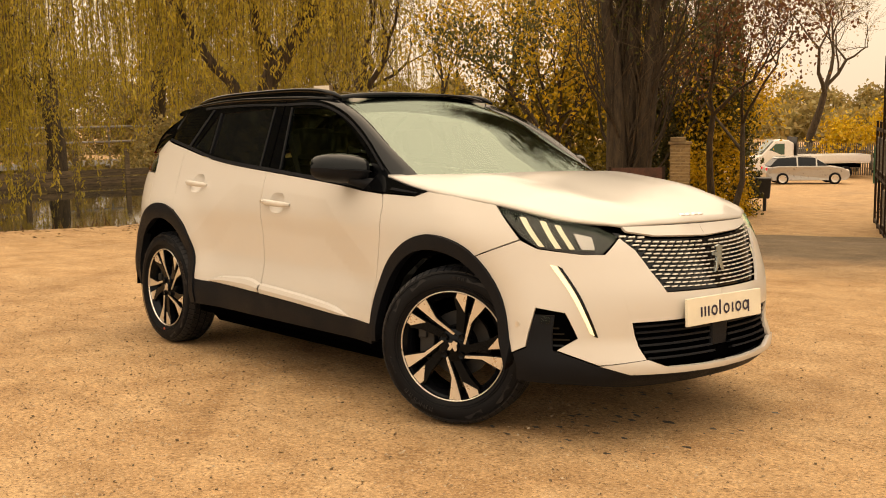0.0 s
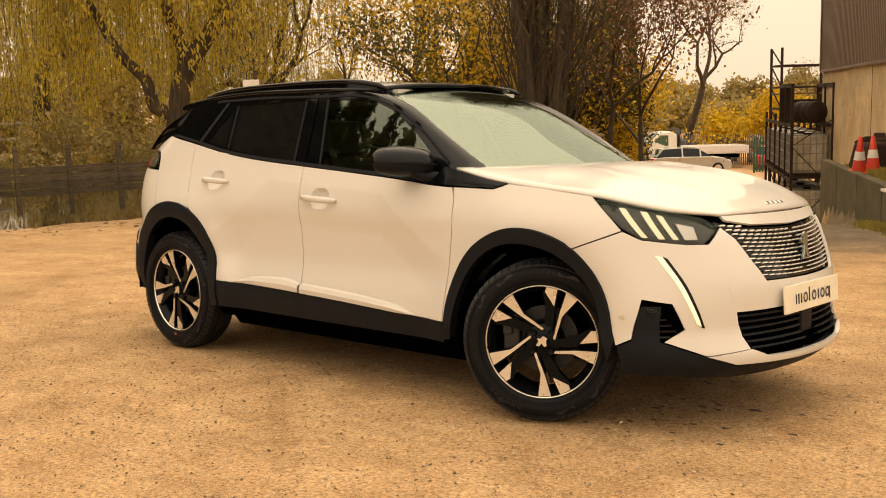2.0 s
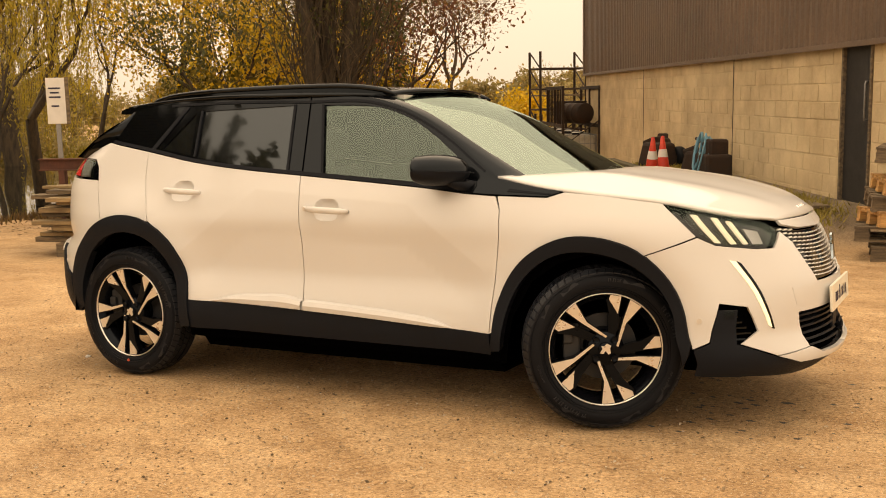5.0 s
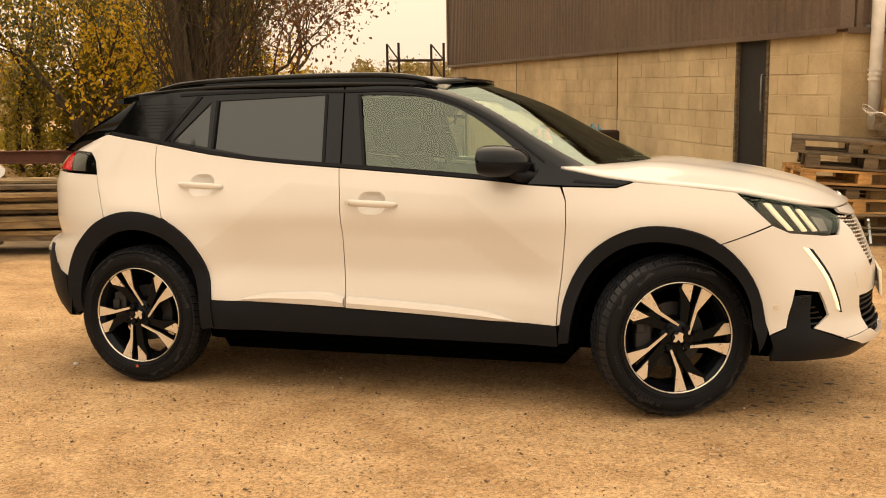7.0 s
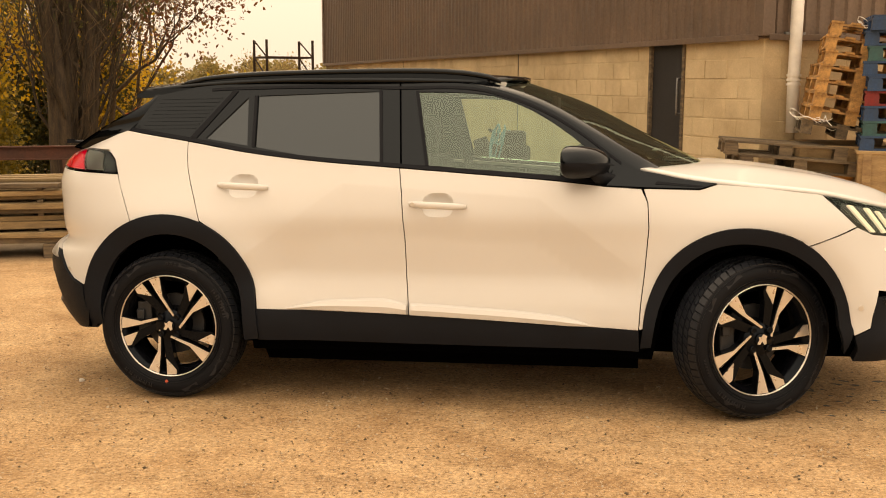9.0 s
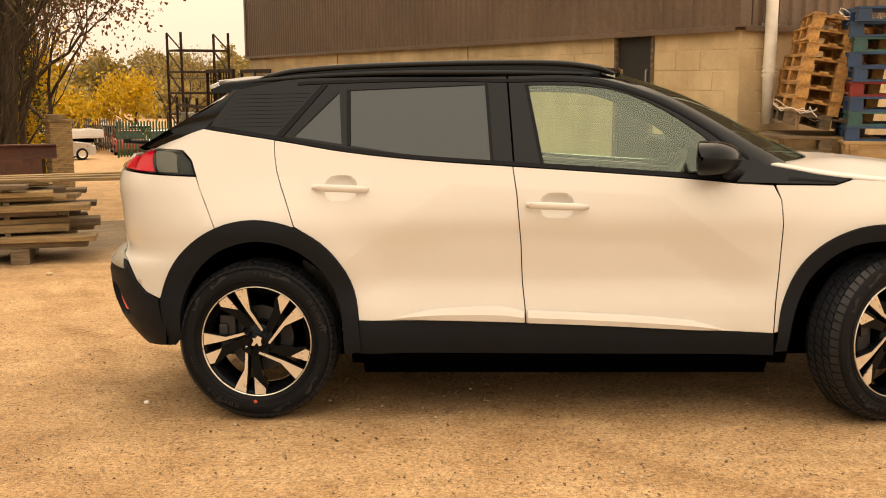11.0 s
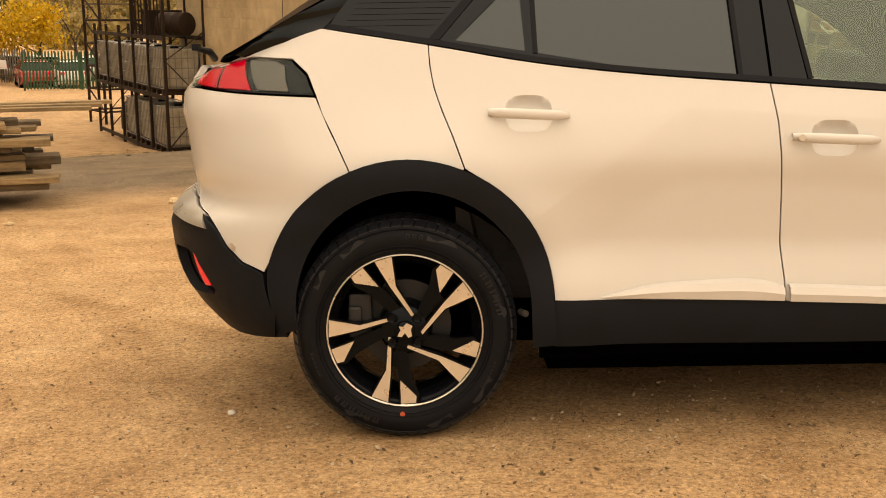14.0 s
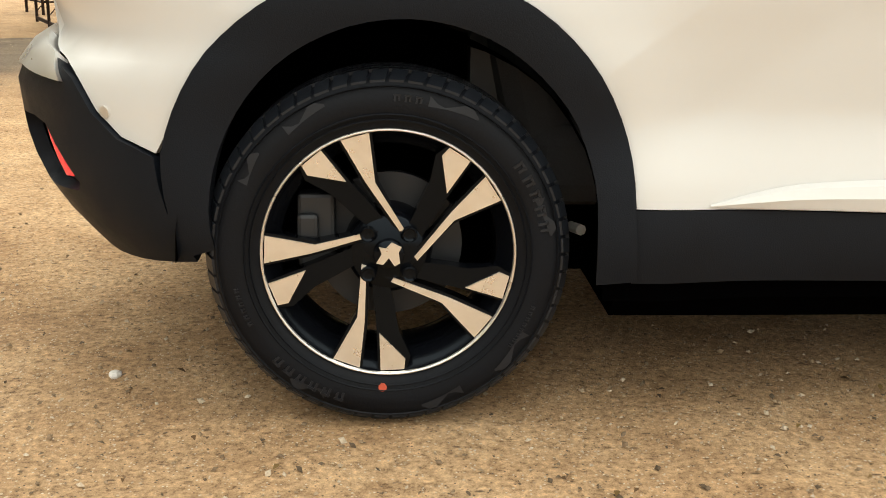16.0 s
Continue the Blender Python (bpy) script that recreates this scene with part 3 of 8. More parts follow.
def shed_face(w, m, near, far, door, picked, seed):
    """One face of the shed: mortar core, blocks, corrugated sheets. x along it, y out of it."""
    core = Mesh()
    spans = [(near, far, -2.6, CLAD_Z)]
    if door:
        spans = [(near, door[0] - 0.04, -2.6, CLAD_Z), (door[1] + 0.04, far, -2.6, CLAD_Z), (door[0] - 0.04, door[1] + 0.04, -2.6, -0.03)]
    for a, b, lo, hi in spans:
        core.box(b - a, 0.2, hi - lo, pose((a + b) / 2, -0.1045, (lo + hi) / 2))
    part("wall_core", core, M_MORTAR, w, "pale mortar joints", at=m)
    pitch, depth = 0.19, 0.032
    rng = random.Random(seed)
    x = near
    while x < far - 0.01:
        x1 = min(x + 6 * pitch, far)
        pr, q = [], x
        while q < x1 - 1e-6:
            pr += [(q + k * pitch, y) for k, y in ((0.0, 0), (0.30, 0), (0.42, depth), (0.78, depth), (0.90, 0)) if q + k * pitch <= x1 + 1e-6]
            q += pitch
        pr.append((x1, 0))
        bm = Mesh()
        z0, z1 = CLAD_Z + rng.uniform(-0.006, 0.006), 6.4
        for (a, ya), (b, yb) in zip(pr, pr[1:]):
            bm.add([(a, ya + 0.02, z0), (b, yb + 0.02, z0), (b, yb + 0.02, z1), (a, ya + 0.02, z1)], [(0, 1, 2, 3)])
        ob = part("cladding_sheet", bm, M_SHEET, w, at=m)
        so = ob.modifiers.new("thickness", "SOLIDIFY")
        so.thickness = 0.004
        x = x1
    drip = Mesh()
    drip.box(far - near, 0.09, 0.03, pose((near + far) / 2, 0.03, CLAD_Z - 0.012)).box(far - near, 0.015, 0.07, pose((near + far) / 2, 0.078, CLAD_Z - 0.01))
    part("drip_flashing", drip, M_SHEET, w, "bent brown drip flashing", bevel=0.004, at=m)
    # blocks, laid in half bond, a little proud of the mortar
    def block(length):
        bm = Mesh()
        l, h, c = length - 0.011, 0.221, 0.006
        bm.add([(0, 0, 0), (l, 0, 0), (l, 0, h), (0, 0, h), (c, 0.013, c), (l - c, 0.013, c), (l - c, 0.013, h - c), (c, 0.013, h - c)],
               [(7, 6, 5, 4), (4, 5, 1, 0), (5, 6, 2, 1), (6, 7, 3, 2), (7, 4, 0, 3)])
        return bm
    shared, rest, placed = {}, Mesh(), 0
    for row in range(19):
        z = CLAD_Z - 0.232 * (row + 1)
        if z < -2.4:
            break
        x = near - (0.225 if row % 2 else 0)
        while x < far:
            a, b = max(x, near), min(x + 0.45, far)
            x += 0.45
            runs = [(a, b)]
            if door and z > -0.2 and a < door[1] + 0.05 and b > door[0] - 0.05:
                runs = [(a, door[0] - 0.05), (door[1] + 0.05, b)]
            for p, q in runs:
                if q - p < 0.06:
                    continue
                k = m @ pose(p, -0.012 + rng.uniform(-0.004, 0.004), z + rng.uniform(-0.002, 0.002))
                if row < 9 and placed < picked:
                    key = round(q - p, 2)
                    if key not in shared:
                        shared[key] = block(key).data("block", M_BLOCK)
                    ob = new("block", shared[key])
                    ob.parent, ob.matrix_basis = w, k
                    placed += 1
                else:
                    s = block(q - p)
                    rest.add(s.v, s.f, k)
    tagged(part("far_blocks", rest, M_BLOCK, w, "tan concrete blocks"), kind="stuff")


def shed():
    near, far = -1.75, 18.8
    door0, door1 = -0.15, 0.61
    w = thing("wall_shed", WALL, "long shed wall of tan concrete blocks under brown corrugated steel", "wall", kind="structure")
    shed_face(w, Matrix(), near, far, (door0, door1), 300, 11)
    e = thing("wall_shed_end", WALL @ pose(near, 0, 0, 0, 0, 90) @ pose(-9.0, 0, 0), "end wall of the shed, concrete blocks under brown corrugated steel", "wall", kind="structure")
    shed_face(e, Matrix(), 0.0, 9.0, None, 60, 12)
    for x in (near, far):
        part("corner_flashing", Mesh().box(0.16, 0.16, 6.4 - CLAD_Z, pose(x, 0.01, (6.4 + CLAD_Z) / 2)), M_SHEET, w, bevel=0.006)
    # the other walls and the roof close the shed
    shell = Mesh()
    shell.box(0.2, 8.8, 9.0, pose(far - 0.12, -4.6, 2.0)).box(far - near - 0.3, 0.2, 9.0, pose((far + near) / 2, -9.1, 2.0))
    part("back_walls", shell, M_SHEET, w)
    roof = Mesh().prism([(0.35, 6.38), (0.35, 6.46), (-4.5, 7.5), (-9.4, 6.46), (-9.4, 6.38), (-4.5, 7.42)], near - 0.3, far + 0.3,
                        Matrix(((0, 0, 1, 0), (1, 0, 0, 0), (0, 1, 0, 0), (0, 0, 0, 1))))
    part("roof", roof, M_SHEET, w, "low pitched brown steel roof")
    for a in (4.92, 11.35):
        part("movement_joint", Mesh().box(0.014, 0.008, CLAD_Z, pose(a, 0.006, CLAD_Z / 2)), M_DOORGREY, w, "dark vertical movement joint")
    # door
    d = thing("door_1", WALL @ pose((door0 + door1) / 2, -0.05, 0), "dark grey steel shed door, shut, with a long pull handle", "door", kind="structure")
    part("door_leaf", Mesh().box(door1 - door0, 0.05, CLAD_Z + 0.02, pose(0, 0, (CLAD_Z - 0.04) / 2)), M_DOORGREY, d, bevel=0.004)
    for sx in (-1, 1):
        part("door_frame", Mesh().box(0.05, 0.14, CLAD_Z, pose(sx * ((door1 - door0) / 2 + 0.015), 0.0, CLAD_Z / 2 - 0.02)), M_WOODGREY, d, bevel=0.004)
    part("door_handle", Mesh().tube([(-0.30, 0.03, 1.05), (-0.30, 0.08, 1.05), (-0.31, 0.09, 1.08), (-0.31, 0.09, 1.47), (-0.30, 0.08, 1.50), (-0.30, 0.03, 1.50)], 0.013, 8), M_GALV, d, "pale bent bar handle", smooth=True)
    # downpipe on the end wall
    g = thing("downpipe", WALL @ pose(near, 0, 0, 0, 0, 90) @ pose(-0.34, 0.11, 0), "white plastic downpipe with a ribbed joint on the shed wall", "downpipe")
    part("pipe", Mesh().tube([(0, 0, 0.9), (0.02, 0.01, 1.5), (0.0, 0.01, 6.3)], 0.068, 16), M_PVC, g, smooth=True)
    for z in (1.42, 1.47, 1.52):
        part("ring", Mesh().tube([(0.02, 0.01, z), (0.02, 0.01, z + 0.025)], 0.080, 16), M_PVC, g, smooth=False)
    part("bracket", Mesh().box(0.26, 0.05, 0.03, pose(0, -0.04, 1.99)), M_GALV, g, bevel=0.004)


shed()


# ---- the car: x forward, y to its left; the skin as smooth half sections swept round nose and tail ----
def curve(*pts):
    xs = np.array([p[0] for p in pts], float); ys = np.array([p[1] for p in pts], float)
    m = np.gradient(ys, xs)
    def f(v):
        v = min(max(v, xs[0]), xs[-1])
        i = int(min(max(np.searchsorted(xs, v) - 1, 0), len(xs) - 2))
        h = xs[i + 1] - xs[i]; t = (v - xs[i]) / h
        return float((2*t**3-3*t**2+1)*ys[i] + (t**3-2*t**2+t)*h*m[i] + (-2*t**3+3*t**2)*ys[i+1] + (t**3-t**2)*h*m[i+1])
    return f
X1, X2, NN, MM = 0.9, -1.0, 5.0, 2.2
half_w = curve((.14, .735), (.25, .772), (.36, .795), (.45, .788), (.58, .776), (.72, .780), (.84, .783), (.93, .758), (1.02, .722), (1.1, .690), (1.25, .632))
nose_x = curve((.14, 1.97), (.22, 2.06), (.28, 2.125), (.33, 2.13), (.40, 2.10), (.50, 2.105), (.60, 2.10), (.70, 2.065), (.78, 2.03), (.84, 1.99), (.90, 1.95), (1.0, 1.9))
tail_x = curve((.2, -1.86), (.32, -2.0), (.40, -2.075), (.48, -2.115), (.56, -2.13), (.63, -2.13), (.675, -2.095), (.70, -2.055), (.78, -2.06), (.85, -2.065), (.92, -2.075), (.98, -2.088), (1.06, -2.07), (1.12, -2.02), (1.25, -1.86))


def corner_table(length):
    th = np.linspace(np.pi / 2, 0, 400)
    c, sn = np.cos(th).clip(0) ** (2 / NN), np.sin(th).clip(0) ** (2 / MM)
    arc = np.concatenate([[0], np.cumsum(np.hypot(np.diff(c * length), np.diff(sn * .79)))])
    return arc, c, sn


FRONT_ARC, REAR_ARC = corner_table(1.15), corner_table(1.07)


def flare(x, z):
    f = 0.0
    for cx in (1.302, -1.302):
        r = ((x - cx) ** 2 + (z - .335) ** 2) ** .5
        f += .028 * math.exp(-((r - .46) / .13) ** 2)
    f += .012 * math.exp(-((x - 1.82) / .14) ** 2 - ((z - .53) / .12) ** 2)
    return f


DOOR_FOLDS = (((-0.95, 0.66), (-0.49, 0.985)), ((-0.49, 0.985), (0.376, 0.922)), ((0.376, 0.922), (0.74, 0.655)))


def dent(x, z):
    """The hollow of the doors under their folded crease."""
    if not -1.0 < x < 0.80:
        return 0.0
    top = float(np.interp(x, (-0.95, -0.49, 0.376, 0.74), (0.66, 0.985, 0.922, 0.655)))
    return 0.020 * min(1.0, max(0.0, (top - z) / 0.20)) * bumpstep(z, 0.44, 0.60)


def body_skin(u, z):
    w = half_w(z) - dent(u, z)
    if u > X1:
        c, y = np.interp(u - X1, FRONT_ARC[0], FRONT_ARC[1]), np.interp(u - X1, FRONT_ARC[0], FRONT_ARC[2])
        x = X1 + (nose_x(z) - X1) * c
    elif u < X2:
        c, y = np.interp(X2 - u, REAR_ARC[0], REAR_ARC[1]), np.interp(X2 - u, REAR_ARC[0], REAR_ARC[2])
        x = X2 + (tail_x(z) - X2) * c
    else:
        x, y = u, 1.0
    return x, -(w + flare(x, z)) * y, z


def glass_skin(x, z):
    y = .706 - .37 * (z - 1.05)
    y *= 1 - .055 * max(0, (x + .1) / 0.9) ** 2 - .07 * max(0, (-.7 - x) / .9) ** 2
    return x, -y, z


def loft(centre, edge, px=2.0, pz=2.6):
    """A skin between a centre line and an edge line, both curves of s from 0 to 1; v runs from -1 at the right edge to 1."""
    cx, cz = curve(*[(s, p[0]) for s, p in centre]), curve(*[(s, p[1]) for s, p in centre])
    ex, ey, ez = (curve(*[(s, p[k]) for s, p in edge]) for k in range(3))
    def skin(s, v):
        a = min(1.0, abs(v))
        return (cx(s) + (ex(s) - cx(s)) * a ** px, ey(s) * v, cz(s) + (ez(s) - cz(s)) * a ** pz)
    return skin


def on_body(u, z):
    x, y, z = body_skin(u, z)
    return x, -y, z


MID_F, MID_R = 2.567, -2.597
hood_skin = loft([(0, (1.06, 1.050)), (0.2, (1.20, 1.056)), (0.45, (1.45, 1.026)), (0.7, (1.70, 0.974)), (0.88, (1.88, 0.918)), (1, (1.982, 0.862))],
                 [(0, on_body(0.80, 1.045)), (0.2, on_body(1.02, 1.002)), (0.4, on_body(1.25, 0.976)), (0.62, on_body(1.606, 0.941)), (0.8, on_body(1.90, 0.884)), (1, on_body(2.137, 0.857))], 2.2, 2.4)
screen_skin = loft([(0, (1.13, 1.035)), (0.35, (0.835, 1.185)), (0.7, (0.545, 1.338)), (1, (0.26, 1.440))],
                   [(0, (0.87, 0.655, 1.035)), (0.35, (0.635, 0.625, 1.165)), (0.7, (0.375, 0.578, 1.312)), (1, (0.13, 0.525, 1.408))], 2.0, 2.2)
roof_skin = loft([(0, (0.27, 1.440)), (0.15, (0.0, 1.462)), (0.4, (-0.45, 1.476)), (0.7, (-1.0, 1.470)), (0.9, (-1.38, 1.447)), (1, (-1.60, 1.428))],
                 [(0, (0.13, 0.528, 1.410)), (0.15, (-0.05, 0.560, 1.418)), (0.4, (-0.45, 0.575, 1.428)), (0.7, (-0.95, 0.563, 1.432)), (0.9, (-1.30, 0.540, 1.415)), (1, (-1.50, 0.520, 1.398))], 2.0, 3.5)
hatch_skin = loft([(0, (-1.50, 1.425)), (0.5, (-1.71, 1.29)), (1, (-1.95, 1.125))],
                  [(0, (-1.42, 0.545, 1.385)), (0.5, (-1.63, 0.600, 1.27)), (1, (-1.86, 0.560, 1.15))], 2.0, 2.2)


def round_arch(cx, cz, a, b, a0, a1, n=30):
    """Part of an ellipse in side view, from ahead over the top, in the skin's own measure behind the doors."""
    out = []
    for i in range(n + 1):
        e = radians(a0 + (a1 - a0) * i / n)
        x, z = cx + a * math.cos(e), cz + b * math.sin(e)
        if x < X2:
            x = X2 - float(np.interp((x - X2) / (tail_x(z) - X2), REAR_ARC[1], REAR_ARC[0]))
        out.append((x, z))
    return out


ARCH_F = smooth_line([(0.806, 0.300), (0.817, 0.379), (0.826, 0.453), (0.846, 0.525), (0.887, 0.615), (0.949, 0.694), (1.034, 0.754), (1.131, 0.791), (1.225, 0.803), (1.324, 0.795), (1.415, 0.768), (1.482, 0.726), (1.532, 0.667), (1.571, 0.590), (1.604, 0.494), (1.627, 0.385)])
ARCH_F_IN = smooth_line([(0.850, 0.305), (0.867, 0.413), (0.891, 0.498), (0.937, 0.594), (1.010, 0.672), (1.097, 0.721), (1.194, 0.741), (1.293, 0.736), (1.386, 0.710), (1.458, 0.662), (1.511, 0.598), (1.550, 0.522), (1.572, 0.433), (1.580, 0.290)])
ARCH_R = [(-0.868, 0.300), (-0.872, 0.365)] + round_arch(-1.304, 0.4377, 0.425, 0.4113, 0, 168.5)
ARCH_R_IN = [(-0.938, 0.290), (-0.940, 0.345)] + round_arch(-1.292, 0.4033, 0.350, 0.3614, 0, 177)
GAP_B = [(-0.189, 0.413), (-0.192, 0.478), (-0.202, 0.581), (-0.206, 0.738), (-0.221, 0.942), (-0.237, 1.051)]
GAP_F = [(0.799, 0.372), (0.807, 0.488), (0.821, 0.607), (0.837, 0.800), (0.832, 0.905), (0.806, 0.962)]
SILL = [(-0.877, 0.430), (-0.716, 0.426), (-0.189, 0.413), (0.056, 0.404), (0.455, 0.383), (0.616, 0.377), (0.799, 0.372)]
BELT = smooth_line([(-1.72, 1.234), (-1.265, 1.175), (-0.902, 1.116), (-0.591, 1.080), (-0.237, 1.051), (0.100, 1.024), (0.447, 0.995), (0.653, 0.972)], 0.08)


def between(line, a0, a1):
    lo, hi = min(a0, a1), max(a0, a1)
    got = [p for p in line if lo + 1e-4 < p[0] < hi - 1e-4]
    return got if a0 < a1 else got[::-1]


def shrink(outline, d=0.0022):
    """Draws an outline in by d, to leave a shut line round it."""
    n = len(outline)
    area = sum(outline[i][0] * outline[(i + 1) % n][1] - outline[(i + 1) % n][0] * outline[i][1] for i in range(n))
    out = []
    for i in range(n):
        p, q, r = Vector(outline[i - 1]), Vector(outline[i]), Vector(outline[(i + 1) % n])
        a, b = (q - p), (r - q)
        if a.length < 1e-6 or b.length < 1e-6:
            continue
        a.normalize(), b.normalize()
        na, nb = Vector((-a.y, a.x)), Vector((-b.y, b.x))
        k = (na + nb)
        k = k / max(0.5, k.length_squared / 2)
        out.append(tuple(q + k * d * (1 if area > 0 else -1)))
    return out


def cup_line(um, z0):
    """The rim of the cup behind a door handle."""
    return [(um + 0.068 * math.copysign(abs(math.cos(a)) ** 0.6, math.cos(a)), z0 - 0.006 + 0.052 * math.copysign(abs(math.sin(a)) ** 0.7, math.sin(a))) for a in np.linspace(0, 2 * math.pi, 29)[:-1]]


def car():
    c = thing("car", SLOPE.copy(), "pearl white crossover car with a black roof, parked on dirt", "car")

    def both(name, outline, material, holes=(), step=0.05, thick=0.012, lift=0.0, label="", parent=None, skin=body_skin, smooth=True, sides=(False, True), creases=()):
        """The same panel on the right and the left flank."""
        made = []
        for flip in sides:
            p = parent[flip] if isinstance(parent, dict) else (parent or c)
            made.append(part(name, sheet(skin, outline, holes, step, thick, lift, flip, creases), material, p, label, smooth=smooth))
        return {False: made[0], True: made[-1]}

    # dark core behind the shut lines
    def core(u, z):
        x, y, z = body_skin(u, z)
        return x * 0.985, y + 0.03 * (1 if y < 0 else -1), z
    hub_holes = [[(1.302 + 0.42 * math.cos(a), 0.31 + 0.42 * math.sin(a)) for a in np.linspace(0, 6.28, 25)[:-1]],
                 [(-1.302 + 0.42 * math.cos(a), 0.31 + 0.42 * math.sin(a)) for a in np.linspace(0, 6.28, 25)[:-1]]]
    shell = [(-2.58, 0.33), (-1.75, 0.33), (-1.70, 0.45), (-1.60, 0.64), (-1.50, 0.72), (-1.36, 0.765), (-1.22, 0.765), (-1.09, 0.70), (-0.99, 0.58), (-0.94, 0.40), (-0.93, 0.24), (0.87, 0.24), (0.91, 0.45), (0.99, 0.60),
             (1.12, 0.69), (1.26, 0.725), (1.39, 0.70), (1.50, 0.62), (1.62, 0.50), (1.68, 0.25), (2.55, 0.25), (2.55, 0.84), (2.13, 0.84), (1.6, 0.925), (1.1, 0.97), (0.65, 0.96), (-0.24, 1.03), (-1.27, 1.15), (-1.9, 1.12), (-2.58, 1.08)]
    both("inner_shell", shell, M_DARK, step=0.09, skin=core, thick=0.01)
    # floor and nose tray, widened to block light; their black doubles as sill shadow
    floor_shade_pan = Mesh().prism([(-0.735, 0.32), (-0.725, 0.255), (-0.66, 0.175), (0.66, 0.175), (0.725, 0.255), (0.735, 0.32)], -0.88, 0.80, Matrix(((0, 0, 1, 0), (1, 0, 0, 0), (0, 1, 0, 0), (0, 0, 0, 1)))).box(3.5, 0.84, 0.10, pose(0.05, 0, 0.25)).box(0.26, 0.90, 0.04, pose(1.80, 0, 0.25))
    part("underbody", floor_shade_pan, M_DARK, c)
    # liners in the same near-black, which carries the shade of the wheel arches
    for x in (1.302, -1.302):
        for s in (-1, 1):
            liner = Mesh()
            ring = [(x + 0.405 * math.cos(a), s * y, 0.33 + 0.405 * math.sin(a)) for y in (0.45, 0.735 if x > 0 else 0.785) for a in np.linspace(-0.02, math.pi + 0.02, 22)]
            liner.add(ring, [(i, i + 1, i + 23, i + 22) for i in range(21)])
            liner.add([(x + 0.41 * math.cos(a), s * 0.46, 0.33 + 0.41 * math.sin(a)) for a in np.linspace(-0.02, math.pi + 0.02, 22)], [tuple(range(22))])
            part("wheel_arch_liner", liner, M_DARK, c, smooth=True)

    for s in (-1, 1):
        part("fixing_bolt", Mesh().tube([(-0.965, s * 0.66, 0.360), (-0.952, s * 0.70, 0.363)], 0.011, 8), M_SATIN, c)
    # flanks
    fender = GAP_F[:1] + [p for p in ARCH_F if p[1] > 0.36 and p[0] < 1.466] + [(1.470, 0.729), (1.701, 0.806), (1.653, 0.879), (1.604, 0.938), (1.351, 0.966), (1.147, 0.981), (1.061, 0.958), (0.812, 0.9635)] + GAP_F[1:-1][::-1]
    both("front_fender", shrink(fender), M_PAINT)
    fdoor = GAP_F + BELT[::-1][0:1] + between(BELT, 0.65, -0.235) + GAP_B[::-1] + [p for p in SILL if -0.15 < p[0] < 0.79]
    fd = both("front_door", shrink(fdoor), M_PAINT, step=0.03, holes=[cup_line(-0.0585, 0.898)], creases=DOOR_FOLDS)
    rdoor = GAP_B + between(BELT, -0.24, -1.262) + [(-1.265, 1.175), (-1.221, 1.051), (-1.171, 0.917), (-1.138, 0.822)] + [p for p in ARCH_R if p[0] > -1.13 and p[1] > 0.44][::-1] + [p for p in SILL if p[0] < -0.2]
    rd = both("rear_door", shrink(rdoor), M_PAINT, step=0.03, holes=[cup_line(-0.9475, 0.980)], creases=DOOR_FOLDS)
    quarter = [(-1.265, 1.175)] + between(BELT, -1.27, -1.72) + [(-1.72, 1.234), (-1.80, 1.200), (-1.95, 1.128), (-1.85, 1.146), (-1.690, 1.138), (-1.612, 1.095), (-1.563, 1.031), (-1.470, 0.808)] + [p for p in ARCH_R if -1.462 < p[0] < -1.14][::-1] + [(-1.138, 0.822), (-1.171, 0.917), (-1.221, 1.051)]
    both("quarter_panel", shrink(quarter, 0.0018), M_PAINT)
    both("sill", [(-0.875, 0.292)] + SILL + [(0.802, 0.282), (-0.17, 0.286)], M_CLAD, lift=0.004, thick=0.05, label="black plastic sill")
    for door, lo, hi in ((rd, [(-0.738, 0.433), (-0.60, 0.431), (-0.45, 0.427), (-0.25, 0.420), (-0.196, 0.418)], [(-0.738, 0.437), (-0.60, 0.468), (-0.45, 0.479), (-0.25, 0.476), (-0.196, 0.462)]),
                         (fd, [(-0.180, 0.416), (-0.10, 0.413), (0.10, 0.405), (0.36, 0.392), (0.52, 0.384), (0.615, 0.381)], [(-0.180, 0.466), (-0.10, 0.463), (0.10, 0.453), (0.36, 0.435), (0.52, 0.414), (0.615, 0.384)])):
        zl, zh = curve(*lo), curve(*hi)
        for flip in (False, True):
            st = Mesh()
            for i in range(41):
                u = lo[0][0] + (lo[-1][0] - lo[0][0]) * i / 40
                k = min(1.0, (zh(u) - zl(u)) / 0.03)
                for f, out in ((0.0, 0.002), (0.0, 0.016), (0.45, 0.023), (0.85, 0.016), (1.0, 0.0)):
                    x, y, z = body_skin(u, zl(u) + (zh(u) - zl(u)) * f)
                    st.v.append((x, (y - out * k - 0.001) * (-1 if flip else 1), z))
            st.f = [(i * 5 + j, (i + 1) * 5 + j, (i + 1) * 5 + j + 1, i * 5 + j + 1) if not flip else (i * 5 + j + 1, (i + 1) * 5 + j + 1, (i + 1) * 5 + j, i * 5 + j) for i in range(40) for j in range(4)]
            part("sill_strip", st, M_PAINT, door[flip], "raised white strip above the sill", smooth=False)
    both("wheel_arch_trim", ARCH_F + ARCH_F_IN[::-1], M_CLAD, step=0.035, lift=0.012, thick=0.05, label="black plastic arch trim")
    both("wheel_arch_trim", ARCH_R + [(-1.722, 0.335), (-1.660, 0.350)] + ARCH_R_IN[::-1], M_CLAD, step=0.035, lift=0.012, thick=0.05, label="black plastic arch trim")

